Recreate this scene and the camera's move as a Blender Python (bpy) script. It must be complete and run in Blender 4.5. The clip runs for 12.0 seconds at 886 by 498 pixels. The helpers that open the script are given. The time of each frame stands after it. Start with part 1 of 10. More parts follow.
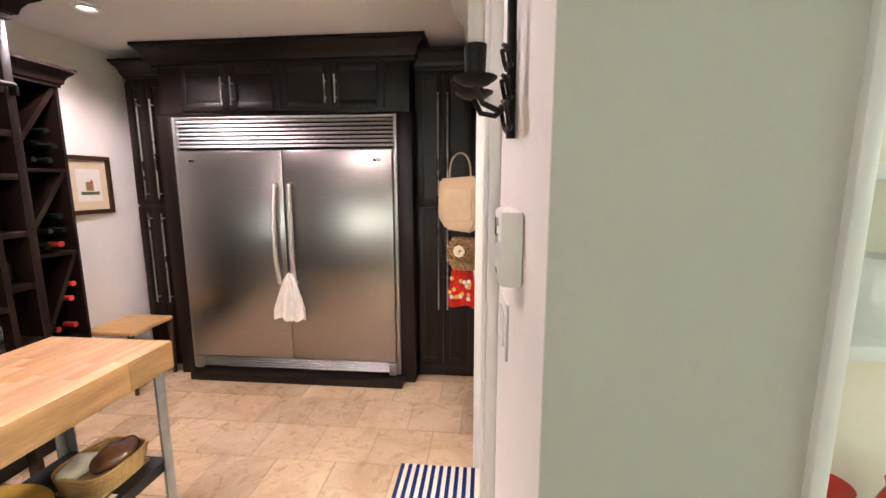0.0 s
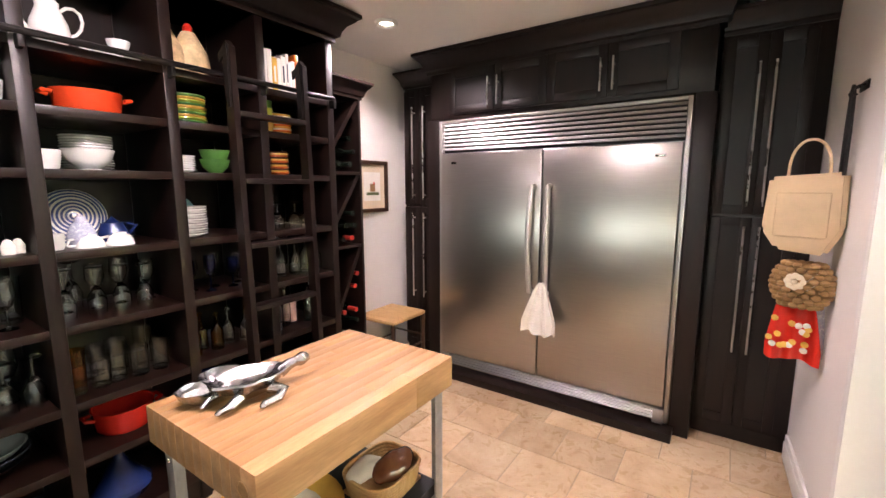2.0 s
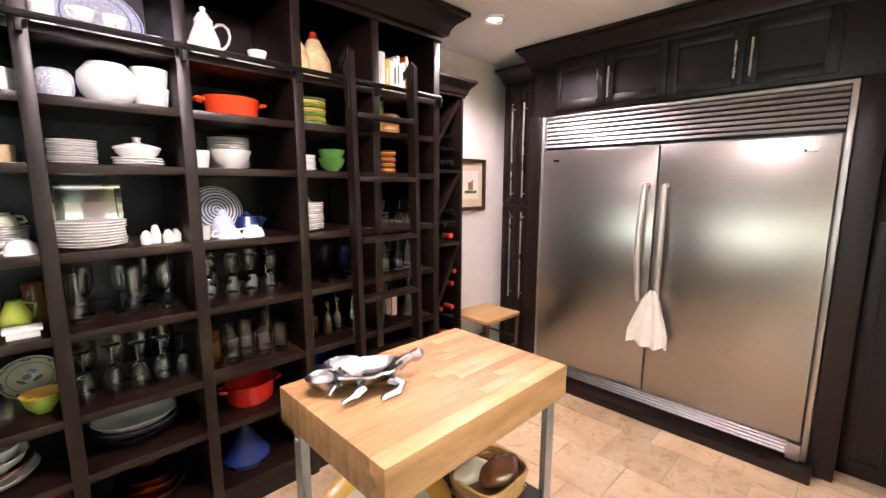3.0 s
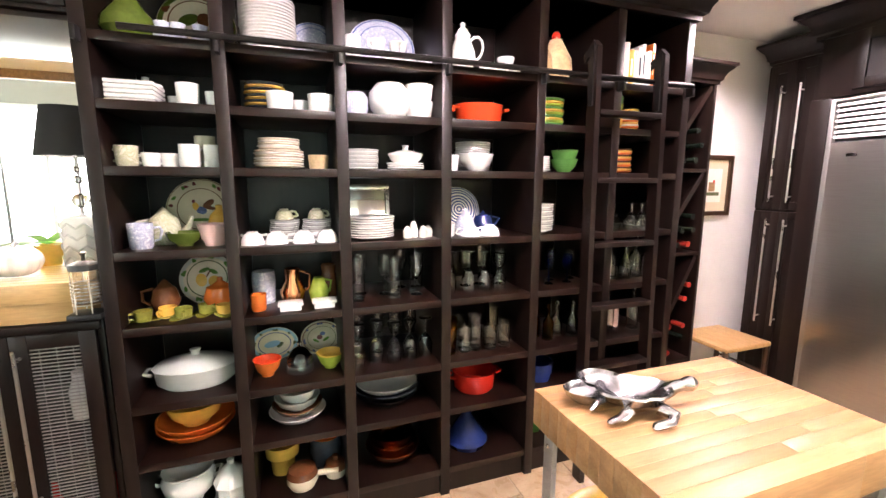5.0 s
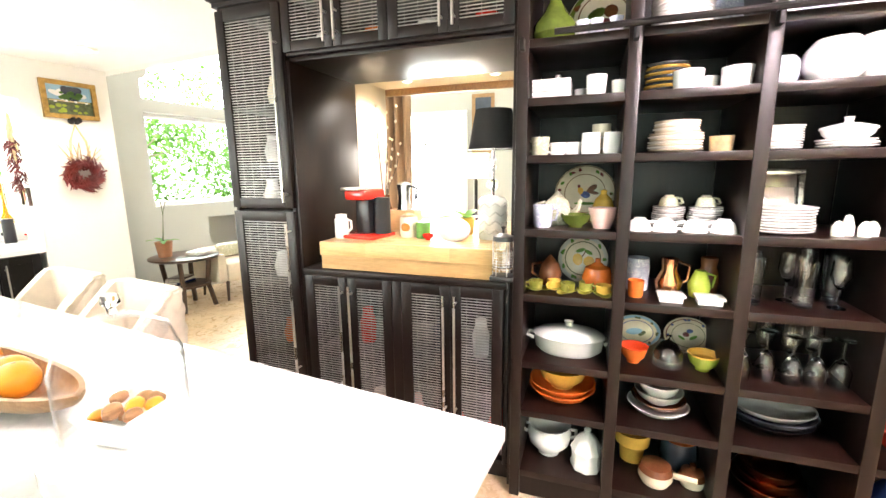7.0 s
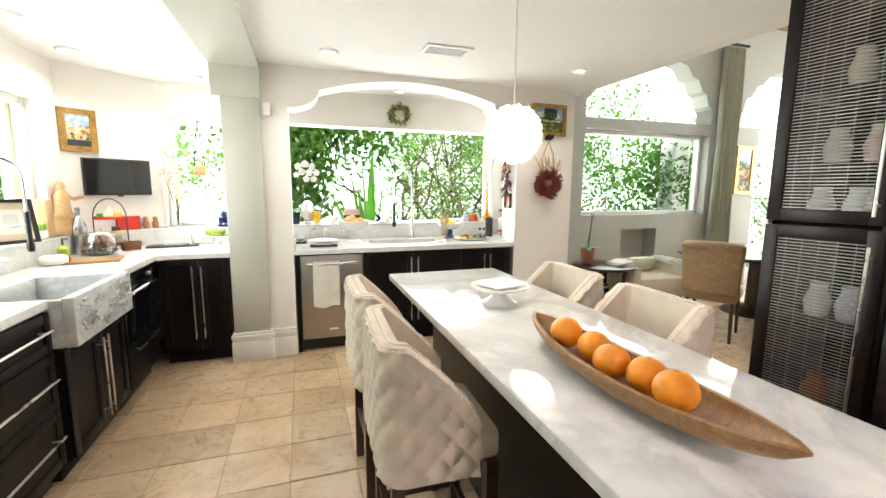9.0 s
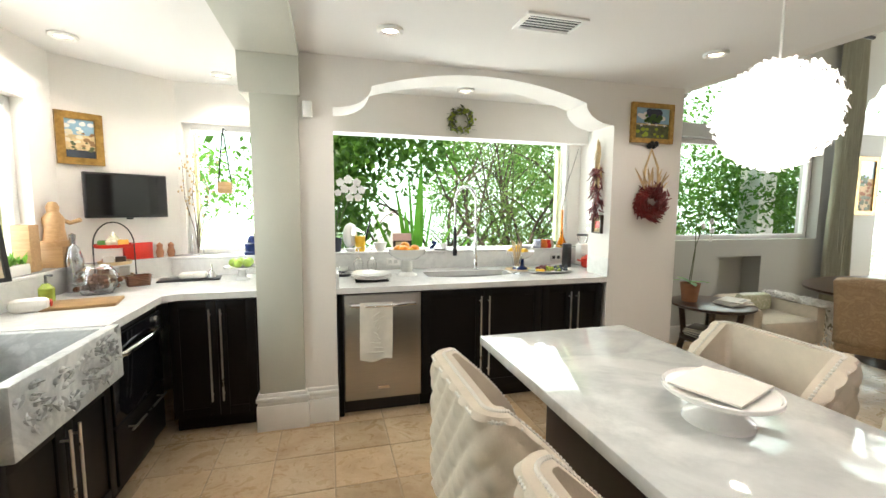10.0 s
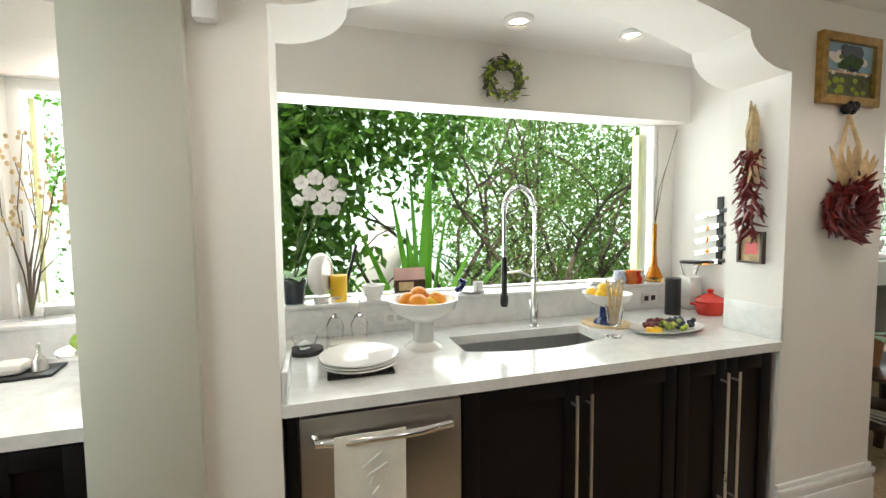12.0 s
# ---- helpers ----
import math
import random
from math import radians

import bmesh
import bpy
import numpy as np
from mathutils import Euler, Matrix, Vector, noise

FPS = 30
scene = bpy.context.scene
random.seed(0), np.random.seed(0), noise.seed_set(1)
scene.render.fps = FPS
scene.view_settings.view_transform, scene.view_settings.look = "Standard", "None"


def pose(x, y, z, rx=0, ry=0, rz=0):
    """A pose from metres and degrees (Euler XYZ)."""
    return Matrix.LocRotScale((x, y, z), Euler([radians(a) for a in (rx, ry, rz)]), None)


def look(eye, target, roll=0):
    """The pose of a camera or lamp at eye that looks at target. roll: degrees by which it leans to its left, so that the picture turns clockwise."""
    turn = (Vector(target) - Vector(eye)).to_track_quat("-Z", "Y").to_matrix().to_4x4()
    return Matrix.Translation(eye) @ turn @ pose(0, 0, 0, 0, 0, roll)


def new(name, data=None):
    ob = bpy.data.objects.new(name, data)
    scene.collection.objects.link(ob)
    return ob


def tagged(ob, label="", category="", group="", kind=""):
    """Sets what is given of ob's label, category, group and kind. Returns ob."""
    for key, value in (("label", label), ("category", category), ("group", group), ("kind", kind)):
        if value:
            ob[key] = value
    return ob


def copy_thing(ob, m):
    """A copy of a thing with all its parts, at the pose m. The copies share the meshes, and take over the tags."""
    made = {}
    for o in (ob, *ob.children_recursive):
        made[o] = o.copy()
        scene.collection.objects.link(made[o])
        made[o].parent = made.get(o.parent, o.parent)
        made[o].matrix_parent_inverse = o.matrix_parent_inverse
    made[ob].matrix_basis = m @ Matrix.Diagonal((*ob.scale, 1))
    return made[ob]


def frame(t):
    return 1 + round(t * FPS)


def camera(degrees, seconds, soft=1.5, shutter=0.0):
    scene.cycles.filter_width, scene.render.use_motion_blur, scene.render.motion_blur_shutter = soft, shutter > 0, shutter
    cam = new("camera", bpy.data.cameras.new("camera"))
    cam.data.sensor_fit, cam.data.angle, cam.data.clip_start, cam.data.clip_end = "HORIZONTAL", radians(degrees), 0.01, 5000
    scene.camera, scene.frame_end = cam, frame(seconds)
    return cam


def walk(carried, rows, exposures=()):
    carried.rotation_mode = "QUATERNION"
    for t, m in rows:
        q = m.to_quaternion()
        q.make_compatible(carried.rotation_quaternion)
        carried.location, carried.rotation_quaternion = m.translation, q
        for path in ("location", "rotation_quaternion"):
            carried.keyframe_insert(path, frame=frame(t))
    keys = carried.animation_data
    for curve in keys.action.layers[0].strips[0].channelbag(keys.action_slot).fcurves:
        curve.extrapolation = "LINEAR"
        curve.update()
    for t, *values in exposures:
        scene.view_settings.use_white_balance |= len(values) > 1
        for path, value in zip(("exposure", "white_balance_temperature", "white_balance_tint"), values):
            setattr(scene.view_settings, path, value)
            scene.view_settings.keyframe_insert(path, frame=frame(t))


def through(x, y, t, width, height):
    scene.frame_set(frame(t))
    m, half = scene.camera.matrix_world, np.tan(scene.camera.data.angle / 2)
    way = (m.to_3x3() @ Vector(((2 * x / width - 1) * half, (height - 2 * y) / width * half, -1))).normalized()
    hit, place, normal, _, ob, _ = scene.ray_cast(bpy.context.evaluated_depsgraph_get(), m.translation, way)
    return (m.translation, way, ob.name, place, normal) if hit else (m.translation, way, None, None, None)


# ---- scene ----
cam = camera(92.8, 12.0)
EXPOSURES = [(0.0, 1.28), (0.5, 1.3), (1.0, 1.27), (2.0, 1.35), (3.0, 1.58), (5.0, 1.95), (6.0, 2.2), (6.6, 2.4), (7.0, 2.7), (7.7, 2.35), (9.3, 1.23), (10.5, 0.8), (12.0, 0.62)]
PATH = [
    (0, (-0.05, -0.152, 1.516), (-0.243, 1.814, 1.204), -0.1),
    (0.5, (-0.221, 0.057, 1.494), (-0.647, 1.989, 1.198), -0.3),
    (1, (-0.349, 0.109, 1.505), (-0.997, 1.98, 1.223), -0.6),
    (1.5, (-0.418, 0.118, 1.498), (-1.323, 1.879, 1.216), -0.3),
    (2, (-0.463, 0.101, 1.5), (-1.571, 1.739, 1.207), -0.1),
    (2.5, (-0.519, 0.082, 1.498), (-1.781, 1.606, 1.201), 0.2),
    (3, (-0.563, 0.065, 1.5), (-1.974, 1.45, 1.199), 0.2),
    (4.8, (-0.68, -0.117, 1.511), (-2.495, 0.663, 1.199), 0.1),
    (5, (-0.711, -0.093, 1.51), (-2.575, 0.564, 1.202), 0.2),
    (5.5, (-0.73, -0.13, 1.508), (-2.655, 0.324, 1.207), 0.2),
    (6, (-0.738, -0.169, 1.497), (-2.704, 0.059, 1.207), 0.4),
    (6.5, (-0.758, -0.268, 1.541), (-2.723, -0.324, 1.173), 0.3),
    (7, (-0.707, -0.454, 1.51), (-2.566, -1.094, 1.143), -0.7),
    (7.5, (-0.601, -0.645, 1.455), (-2.208, -1.793, 1.144), 0.7),
    (7.7, (-0.518, -0.748, 1.432), (-2.038, -2.014, 1.142), 1.5),
    (9.3, (-0.433, -1.402, 1.456), (-1.185, -3.235, 1.185), 0.2),
    (9.5, (-0.44, -1.577, 1.461), (-1.162, -3.424, 1.203), 0.3),
    (10, (-0.437, -2.119, 1.472), (-1.185, -3.963, 1.27), 0.4),
    (10.5, (-0.508, -2.687, 1.484), (-1.262, -4.531, 1.312), -0.9),
    (11, (-0.598, -3.076, 1.476), (-1.357, -4.921, 1.344), -0.3),
    (11.5, (-0.662, -3.373, 1.466), (-1.48, -5.195, 1.351), -0.4),
    (12, (-0.769, -3.622, 1.473), (-1.578, -5.446, 1.342), -0.6),
]
walk(cam, [(t, look(eye, target, roll)) for t, eye, target, roll in PATH], EXPOSURES)

# the southern wing stands 7 degrees askew to the pantry
SOUTH = pose(0, 0, 0, 0, 0, -7)

# ---- world and light ----
world = bpy.data.worlds.new("world")
scene.world = world
world.use_nodes = True
wn = world.node_tree
sky = wn.nodes.new("ShaderNodeTexSky")
sky.sky_type, sky.sun_disc = 'NISHITA', False
sky.sun_elevation, sky.sun_rotation = radians(58), radians(28)
wn.links.new(sky.outputs[0], wn.nodes["Background"].inputs[0])
wn.nodes["Background"].inputs[1].default_value = 0.15


def lamp(name, kind, m, power, color=(1, 1, 1), size=0.1, size_y=None, angle=None, spot=None, blend=0.6):
    data = bpy.data.lights.new(name, kind)
    data.energy, data.color = power, color
    if kind == 'AREA':
        data.size = size
        if size_y:
            data.shape, data.size_y = 'RECTANGLE', size_y
    elif kind == 'SUN':
        data.angle = radians(angle)
    else:
        data.shadow_soft_size = size
        if spot:
            data.spot_size, data.spot_blend = radians(spot), blend
    ob = new(name, data)
    ob.matrix_world = m
    return ob


# the sun stands high in the north-east, behind the house
lamp("sun", 'SUN', look((8, 15, 27), (0, 0, 0)), 4.5, (1.0, 0.95, 0.86), angle=0.5)
# daylight standing in the window openings
DAY = (0.95, 1.0, 0.98)
lamp("daylight_niche", 'AREA', SOUTH @ pose(-1.24, -6.25, 1.6, 90, 0, 0), 20, DAY, 2.3, 1.0)
lamp("daylight_bay", 'AREA', SOUTH @ pose(0.65, -6.25, 1.6, 90, 0, 0), 6, DAY, 0.55, 1.0)
lamp("daylight_sink", 'AREA', SOUTH @ pose(1.85, -4.25, 1.6, 90, 0, 90), 20, DAY, 1.9, 1.0)
lamp("daylight_living", 'AREA', SOUTH @ pose(-4.75, -6.3, 2.1, 90, 0, 0), 13, DAY, 2.0, 1.8)
lamp("daylight_doors", 'AREA', SOUTH @ pose(-7.4, -6.3, 1.6, 90, 0, 0), 13, DAY, 1.8, 2.4)
lamp("daylight_west", 'AREA', pose(-9.1, -3.7, 1.9, 90, 0, -90), 34, DAY, 1.6, 2.0)
# added fill under the utility ceiling, not in a window; brightens the room past the door
lamp("daylight_utility", 'AREA', pose(1.3, 2.4, 2.4), 55, DAY, 1.0, 1.6)
WARM = (1.0, 0.90, 0.81)
PANTRY = (1.0, 0.82, 0.87)

# ---- materials ----
def shader(name, rough=0.5, metal=0.0, spec=0.5):
    mt = bpy.data.materials.new(name)
    mt.use_nodes = True
    nt = mt.node_tree
    bs = nt.nodes["Principled BSDF"]
    bs.inputs["Roughness"].default_value = rough
    bs.inputs["Metallic"].default_value = metal
    bs.inputs["Specular IOR Level"].default_value = spec
    return mt, nt, bs


def coords(nt, scale=(1, 1, 1), world_space=False):
    mp = nt.nodes.new("ShaderNodeMapping")
    mp.inputs["Scale"].default_value = scale
    if world_space:
        g = nt.nodes.new("ShaderNodeNewGeometry")
        nt.links.new(g.outputs["Position"], mp.inputs[0])
    else:
        tc = nt.nodes.new("ShaderNodeTexCoord")
        nt.links.new(tc.outputs["Object"], mp.inputs[0])
    return mp


def noise_of(nt, mp, scale, detail=4, rough=0.55, distortion=0.0):
    n = nt.nodes.new("ShaderNodeTexNoise")
    n.inputs["Scale"].default_value = scale
    n.inputs["Detail"].default_value = detail
    n.inputs["Roughness"].default_value = rough
    n.inputs["Distortion"].default_value = distortion
    nt.links.new(mp.outputs[0], n.inputs[0])
    return n


def ramp(nt, src, stops):
    r = nt.nodes.new("ShaderNodeValToRGB")
    el = r.color_ramp.elements
    while len(el) < len(stops):
        el.new(0.5)
    for e, (p, c) in zip(el, stops):
        e.position, e.color = p, (*c, 1)
    nt.links.new(src, r.inputs[0])
    return r


def bump(nt, bs, src, strength, dist):
    b = nt.nodes.new("ShaderNodeBump")
    b.inputs["Strength"].default_value, b.inputs["Distance"].default_value = strength, dist
    nt.links.new(src, b.inputs["Height"])
    nt.links.new(b.outputs[0], bs.inputs["Normal"])


def mix(nt, a, b, fac, mode='MIX'):
    m = nt.nodes.new("ShaderNodeMix")
    m.data_type, m.blend_type = 'RGBA', mode
    for sock, v in ((m.inputs["Factor"], fac), (m.inputs["A"], a), (m.inputs["B"], b)):
        if hasattr(v, "links"):
            nt.links.new(v, sock)
        elif isinstance(v, tuple):
            sock.default_value = (*v, 1)
        else:
            sock.default_value = v
    return m.outputs["Result"]


def plain(name, c, rough=0.5, metal=0.0, vary=0.12, scale=8.0, relief=0.0, stretch=(1, 1, 1), spec=0.5, coat=0.0, fine=60.0):
    """A surface of one colour with soft blotches and fine grain."""
    mt, nt, bs = shader(name, rough, metal, spec)
    mp = coords(nt, stretch)
    big, small = noise_of(nt, mp, scale), noise_of(nt, mp, fine, 3)
    lo, hi = tuple(v * (1 - vary) for v in c), tuple(min(1, v * (1 + vary)) for v in c)
    r1 = ramp(nt, big.outputs["Fac"], [(0.3, lo), (0.7, hi)])
    r2 = ramp(nt, small.outputs["Fac"], [(0.3, (1 - vary * 0.5,) * 3), (0.7, (1, 1, 1))])
    nt.links.new(mix(nt, r1.outputs[0], r2.outputs[0], 1.0, 'MULTIPLY'), bs.inputs["Base Color"])
    rr = nt.nodes.new("ShaderNodeMapRange")
    rr.inputs[3].default_value, rr.inputs[4].default_value = max(0.02, rough * 0.85), min(1, rough * 1.15)
    nt.links.new(big.outputs["Fac"], rr.inputs[0])
    nt.links.new(rr.outputs[0], bs.inputs["Roughness"])
    bs.inputs["Coat Weight"].default_value = coat
    if relief:
        bump(nt, bs, small.outputs["Fac"], 0.4, relief)
    return mt


def wood(name, dark, light, rough=0.4, scale=3.0, stretch=(1, 14, 14), coat=0.0, per_island=0.0):
    mt, nt, bs = shader(name, rough)
    mp = coords(nt, stretch)
    n = noise_of(nt, mp, scale, 6, 0.6, 0.6)
    f = noise_of(nt, mp, scale * 9, 3)
    r = ramp(nt, n.outputs["Fac"], [(0.25, dark), (0.55, tuple((a + b) / 2 for a, b in zip(dark, light))), (0.8, light)])
    r2 = ramp(nt, f.outputs["Fac"], [(0.3, (0.82, 0.82, 0.82)), (0.65, (1, 1, 1))])
    col = mix(nt, r.outputs[0], r2.outputs[0], 1.0, 'MULTIPLY')
    if per_island:
        g = nt.nodes.new("ShaderNodeObjectInfo")
        ri = ramp(nt, g.outputs["Random"], [(0.0, (1 - per_island,) * 3), (1.0, (1, 1, 1))])
        col = mix(nt, col, ri.outputs[0], 1.0, 'MULTIPLY')
    nt.links.new(col, bs.inputs["Base Color"])
    bump(nt, bs, f.outputs["Fac"], 0.15, 0.001)
    bs.inputs["Coat Weight"].default_value = coat
    return mt


def glassy(name, tint=(1, 1, 1), rough=0.0, ior=1.45):
    mt, nt, bs = shader(name, rough)
    bs.inputs["Base Color"].default_value = (*tint, 1)
    bs.inputs["Transmission Weight"].default_value = 1.0
    bs.inputs["IOR"].default_value = ior
    return mt


def pane_mat(name):
    """Thin window glass: clear, with a mirror's share by Fresnel."""
    mt = bpy.data.materials.new(name)
    mt.use_nodes = True
    nt = mt.node_tree
    nt.nodes.clear()
    out, tr, gl, mx = (nt.nodes.new("ShaderNode" + k) for k in ("OutputMaterial", "BsdfTransparent", "BsdfGlossy", "MixShader"))
    fr, pw = nt.nodes.new("ShaderNodeLayerWeight"), nt.nodes.new("ShaderNodeMath")
    pw.operation = 'POWER'
    pw.inputs[1].default_value = 5.0
    gl.inputs["Roughness"].default_value = 0.02
    gl.inputs["Color"].default_value = (0.85, 0.85, 0.85, 1)
    nt.links.new(fr.outputs["Facing"], pw.inputs[0])
    nt.links.new(pw.outputs[0], mx.inputs[0])
    nt.links.new(tr.outputs[0], mx.inputs[1])
    nt.links.new(gl.outputs[0], mx.inputs[2])
    nt.links.new(mx.outputs[0], out.inputs[0])
    return mt


def glow(name, c, strength):
    mt, nt, bs = shader(name, 0.6)
    bs.inputs["Base Color"].default_value = (*c, 1)
    bs.inputs["Emission Color"].default_value = (*c, 1)
    bs.inputs["Emission Strength"].default_value = strength
    return mt


def travertine(name):
    mt, nt, bs = shader(name, 0.35)
    mp = coords(nt, (1, 1, 1), True)
    a, b, c = noise_of(nt, mp, 2.2, 6, 0.6, 0.8), noise_of(nt, mp, 9, 6, 0.65, 1.2), noise_of(nt, mp, 45, 4, 0.6)
    base = ramp(nt, a.outputs["Fac"], [(0.3, (0.42, 0.29, 0.17)), (0.5, (0.56, 0.42, 0.27)), (0.72, (0.66, 0.54, 0.38))])
    veins = ramp(nt, b.outputs["Fac"], [(0.30, (0.76, 0.66, 0.54)), (0.42, (0.96, 0.94, 0.91)), (0.6, (1, 1, 1))])
    pits = ramp(nt, c.outputs["Fac"], [(0.30, (0.7, 0.62, 0.5)), (0.38, (1, 1, 1))])
    col = mix(nt, mix(nt, base.outputs[0], veins.outputs[0], 1.0, 'MULTIPLY'), pits.outputs[0], 0.45, 'MULTIPLY')
    oi = nt.nodes.new("ShaderNodeObjectInfo")
    ro = ramp(nt, oi.outputs["Random"], [(0.0, (0.78, 0.76, 0.72)), (0.5, (0.95, 0.95, 0.95)), (1.0, (1.1, 1.08, 1.05))])
    nt.links.new(mix(nt, col, ro.outputs[0], 1.0, 'MULTIPLY'), bs.inputs["Base Color"])
    rr = ramp(nt, b.outputs["Fac"], [(0.3, (0.5, 0.5, 0.5)), (0.6, (0.26, 0.26, 0.26))])
    nt.links.new(rr.outputs[0], bs.inputs["Roughness"])
    bump(nt, bs, c.outputs["Fac"], 0.15, 0.002)
    return mt


def marble(name, base=(0.80, 0.80, 0.78), vein=(0.52, 0.53, 0.53), rough=0.1, scale=2.0, spread=0.16):
    mt, nt, bs = shader(name, rough)
    mp = coords(nt)
    n, f = noise_of(nt, mp, scale, 8, 0.6, 1.6), noise_of(nt, mp, scale * 7, 6, 0.7)
    r = ramp(nt, n.outputs["Fac"], [(0.5 - spread, base), (0.5, vein), (0.5 + spread * 0.5, base)])
    r2 = ramp(nt, f.outputs["Fac"], [(0.3, (0.9, 0.9, 0.9)), (0.6, (1, 1, 1))])
    nt.links.new(mix(nt, mix(nt, r.outputs[0], base, 0.45), r2.outputs[0], 1.0, 'MULTIPLY'), bs.inputs["Base Color"])
    return mt


def brushed(name, c=(0.62, 0.61, 0.59), rough=0.28, stretch=(1, 1, 60)):
    mt, nt, bs = shader(name, rough, 1.0)
    mp = coords(nt, stretch)
    n, b = noise_of(nt, mp, 6, 4), noise_of(nt, coords(nt), 1.3, 3)
    r = ramp(nt, n.outputs["Fac"], [(0.3, tuple(v * 0.88 for v in c)), (0.7, c)])
    nt.links.new(r.outputs[0], bs.inputs["Base Color"])
    rr = nt.nodes.new("ShaderNodeMapRange")
    rr.inputs[3].default_value, rr.inputs[4].default_value = rough * 0.8, rough * 1.3
    nt.links.new(b.outputs["Fac"], rr.inputs[0])
    nt.links.new(rr.outputs[0], bs.inputs["Roughness"])
    bs.inputs["Anisotropic"].default_value = 0.6
    bump(nt, bs, n.outputs["Fac"], 0.05, 0.0005)
    return mt


M = {}
M["wall"] = plain("white_plaster", (0.80, 0.77, 0.73), 0.7, vary=0.03, scale=1.5, relief=0.002)
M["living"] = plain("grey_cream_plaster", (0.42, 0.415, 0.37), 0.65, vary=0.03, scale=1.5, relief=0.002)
M["sage"] = plain("sage_plaster", (0.53, 0.53, 0.465), 0.65, vary=0.03, scale=1.5, relief=0.002)
M["cream"] = plain("cream_paint", (0.78, 0.70, 0.56), 0.6, vary=0.04, scale=1.5, relief=0.001)
M["ceil"] = plain("ceiling_paint", (0.82, 0.80, 0.78), 0.8, vary=0.02, scale=1.0)
M["trim"] = plain("white_trim_paint", (0.80, 0.79, 0.76), 0.35, vary=0.03, scale=4)
M["espresso"] = wood("espresso_stained_wood", (0.0045, 0.0020, 0.0015), (0.015, 0.0066, 0.0046), 0.40, 2.5, (9, 9, 1))
M["espresso_h"] = wood("espresso_shelf_board", (0.006, 0.0024, 0.0017), (0.020, 0.0084, 0.0056), 0.34, 2.5, (9, 1, 9))
for k in ("espresso", "espresso_h"):
    M[k].node_tree.nodes["Principled BSDF"].inputs["Specular IOR Level"].default_value = 0.34
M["black_lac"] = plain("black_brown_door_finish", (0.005, 0.0038, 0.0035), 0.40, vary=0.25, scale=5, spec=0.22)
M["block"] = wood("maple_butcher_block", (0.56, 0.32, 0.11), (0.82, 0.58, 0.26), 0.38, 2.0, (1.2, 10, 10), per_island=0.3)
M["cart_top"] = wood("oiled_maple_cart_top", (0.34, 0.165, 0.065), (0.60, 0.36, 0.17), 0.4, 2.0, (10, 1.2, 10), per_island=0.28)
M["block_y"] = wood("worn_maple_counter", (0.55, 0.33, 0.14), (0.80, 0.58, 0.30), 0.35, 2.0, (10, 1.2, 10), per_island=0.3)
M["darkwood"] = wood("dark_walnut", (0.030, 0.014, 0.008), (0.085, 0.04, 0.02), 0.3, 3)
M["midwood"] = wood("carved_brown_wood", (0.22, 0.11, 0.04), (0.45, 0.26, 0.11), 0.45, 5)
M["palewood"] = wood("pale_carved_wood", (0.42, 0.24, 0.10), (0.62, 0.40, 0.2), 0.5, 6)
M["steel"] = brushed("brushed_steel", (0.5, 0.49, 0.48), 0.4, stretch=(60, 1, 1))
M["steel_v"] = brushed("brushed_steel_sheet", (0.44, 0.415, 0.39), 0.30, stretch=(1, 1, 60))
M["chrome"] = plain("polished_chrome", (0.78, 0.78, 0.78), 0.08, 1.0, vary=0.03)
M["wire"] = plain("woven_wire", (0.55, 0.525, 0.50), 0.42, 0.7, vary=0.15)
M["nickel"] = plain("satin_nickel", (0.66, 0.64, 0.60), 0.28, 1.0, vary=0.05)
M["satin"] = plain("satin_aluminium", (0.62, 0.60, 0.57), 0.42, 0.85, vary=0.03)
M["silver"] = plain("cast_pewter", (0.46, 0.46, 0.48), 0.2, 1.0, vary=0.2, scale=30, relief=0.004)
M["iron"] = plain("wrought_iron", (0.015, 0.013, 0.012), 0.5, 0.6, vary=0.3, relief=0.001)
M["galv"] = plain("galvanised_steel", (0.42, 0.44, 0.47), 0.4, 0.9, vary=0.12, scale=25)
M["blackmetal"] = plain("black_sheet_metal", (0.02, 0.02, 0.022), 0.45, 0.4, vary=0.2)
M["travertine"] = travertine("travertine_tile")
M["grout"] = plain("sandy_grout", (0.40, 0.32, 0.22), 0.9, vary=0.15, scale=20, relief=0.002)
M["quartz"] = marble("white_quartz", (0.80, 0.80, 0.78), (0.68, 0.68, 0.67), 0.14, 3.0)
M["marble"] = marble("grey_white_marble", (0.70, 0.71, 0.69), (0.44, 0.46, 0.46), 0.055, 1.6)
M["sinkstone"] = marble("carved_grey_marble", (0.66, 0.67, 0.66), (0.36, 0.38, 0.39), 0.3, 4.0)
M["linen"] = plain("cream_linen_upholstery", (0.66, 0.58, 0.47), 0.9, vary=0.06, scale=14, relief=0.002, fine=240)
M["white_cer"] = plain("white_glazed_ceramic", (0.80, 0.79, 0.76), 0.12, vary=0.03, spec=0.6)
M["cream_cer"] = plain("cream_glazed_ceramic", (0.72, 0.64, 0.48), 0.2, vary=0.06)
M["pane"] = pane_mat("clear_window_pane")
M["glass"] = glassy("drinking_glass", ior=1.6)
M["blue_glass"] = glassy("cobalt_glass", (0.10, 0.18, 0.75))
M["amber_glass"] = glassy("amber_glass", (0.85, 0.45, 0.08))
M["green_glass"] = glassy("bottle_green_glass", (0.10, 0.30, 0.10))
M["red"] = plain("red_enamel", (0.62, 0.03, 0.018), 0.15, vary=0.08)
M["red_orange"] = plain("flame_enamel", (0.75, 0.07, 0.02), 0.15, vary=0.12, scale=6)
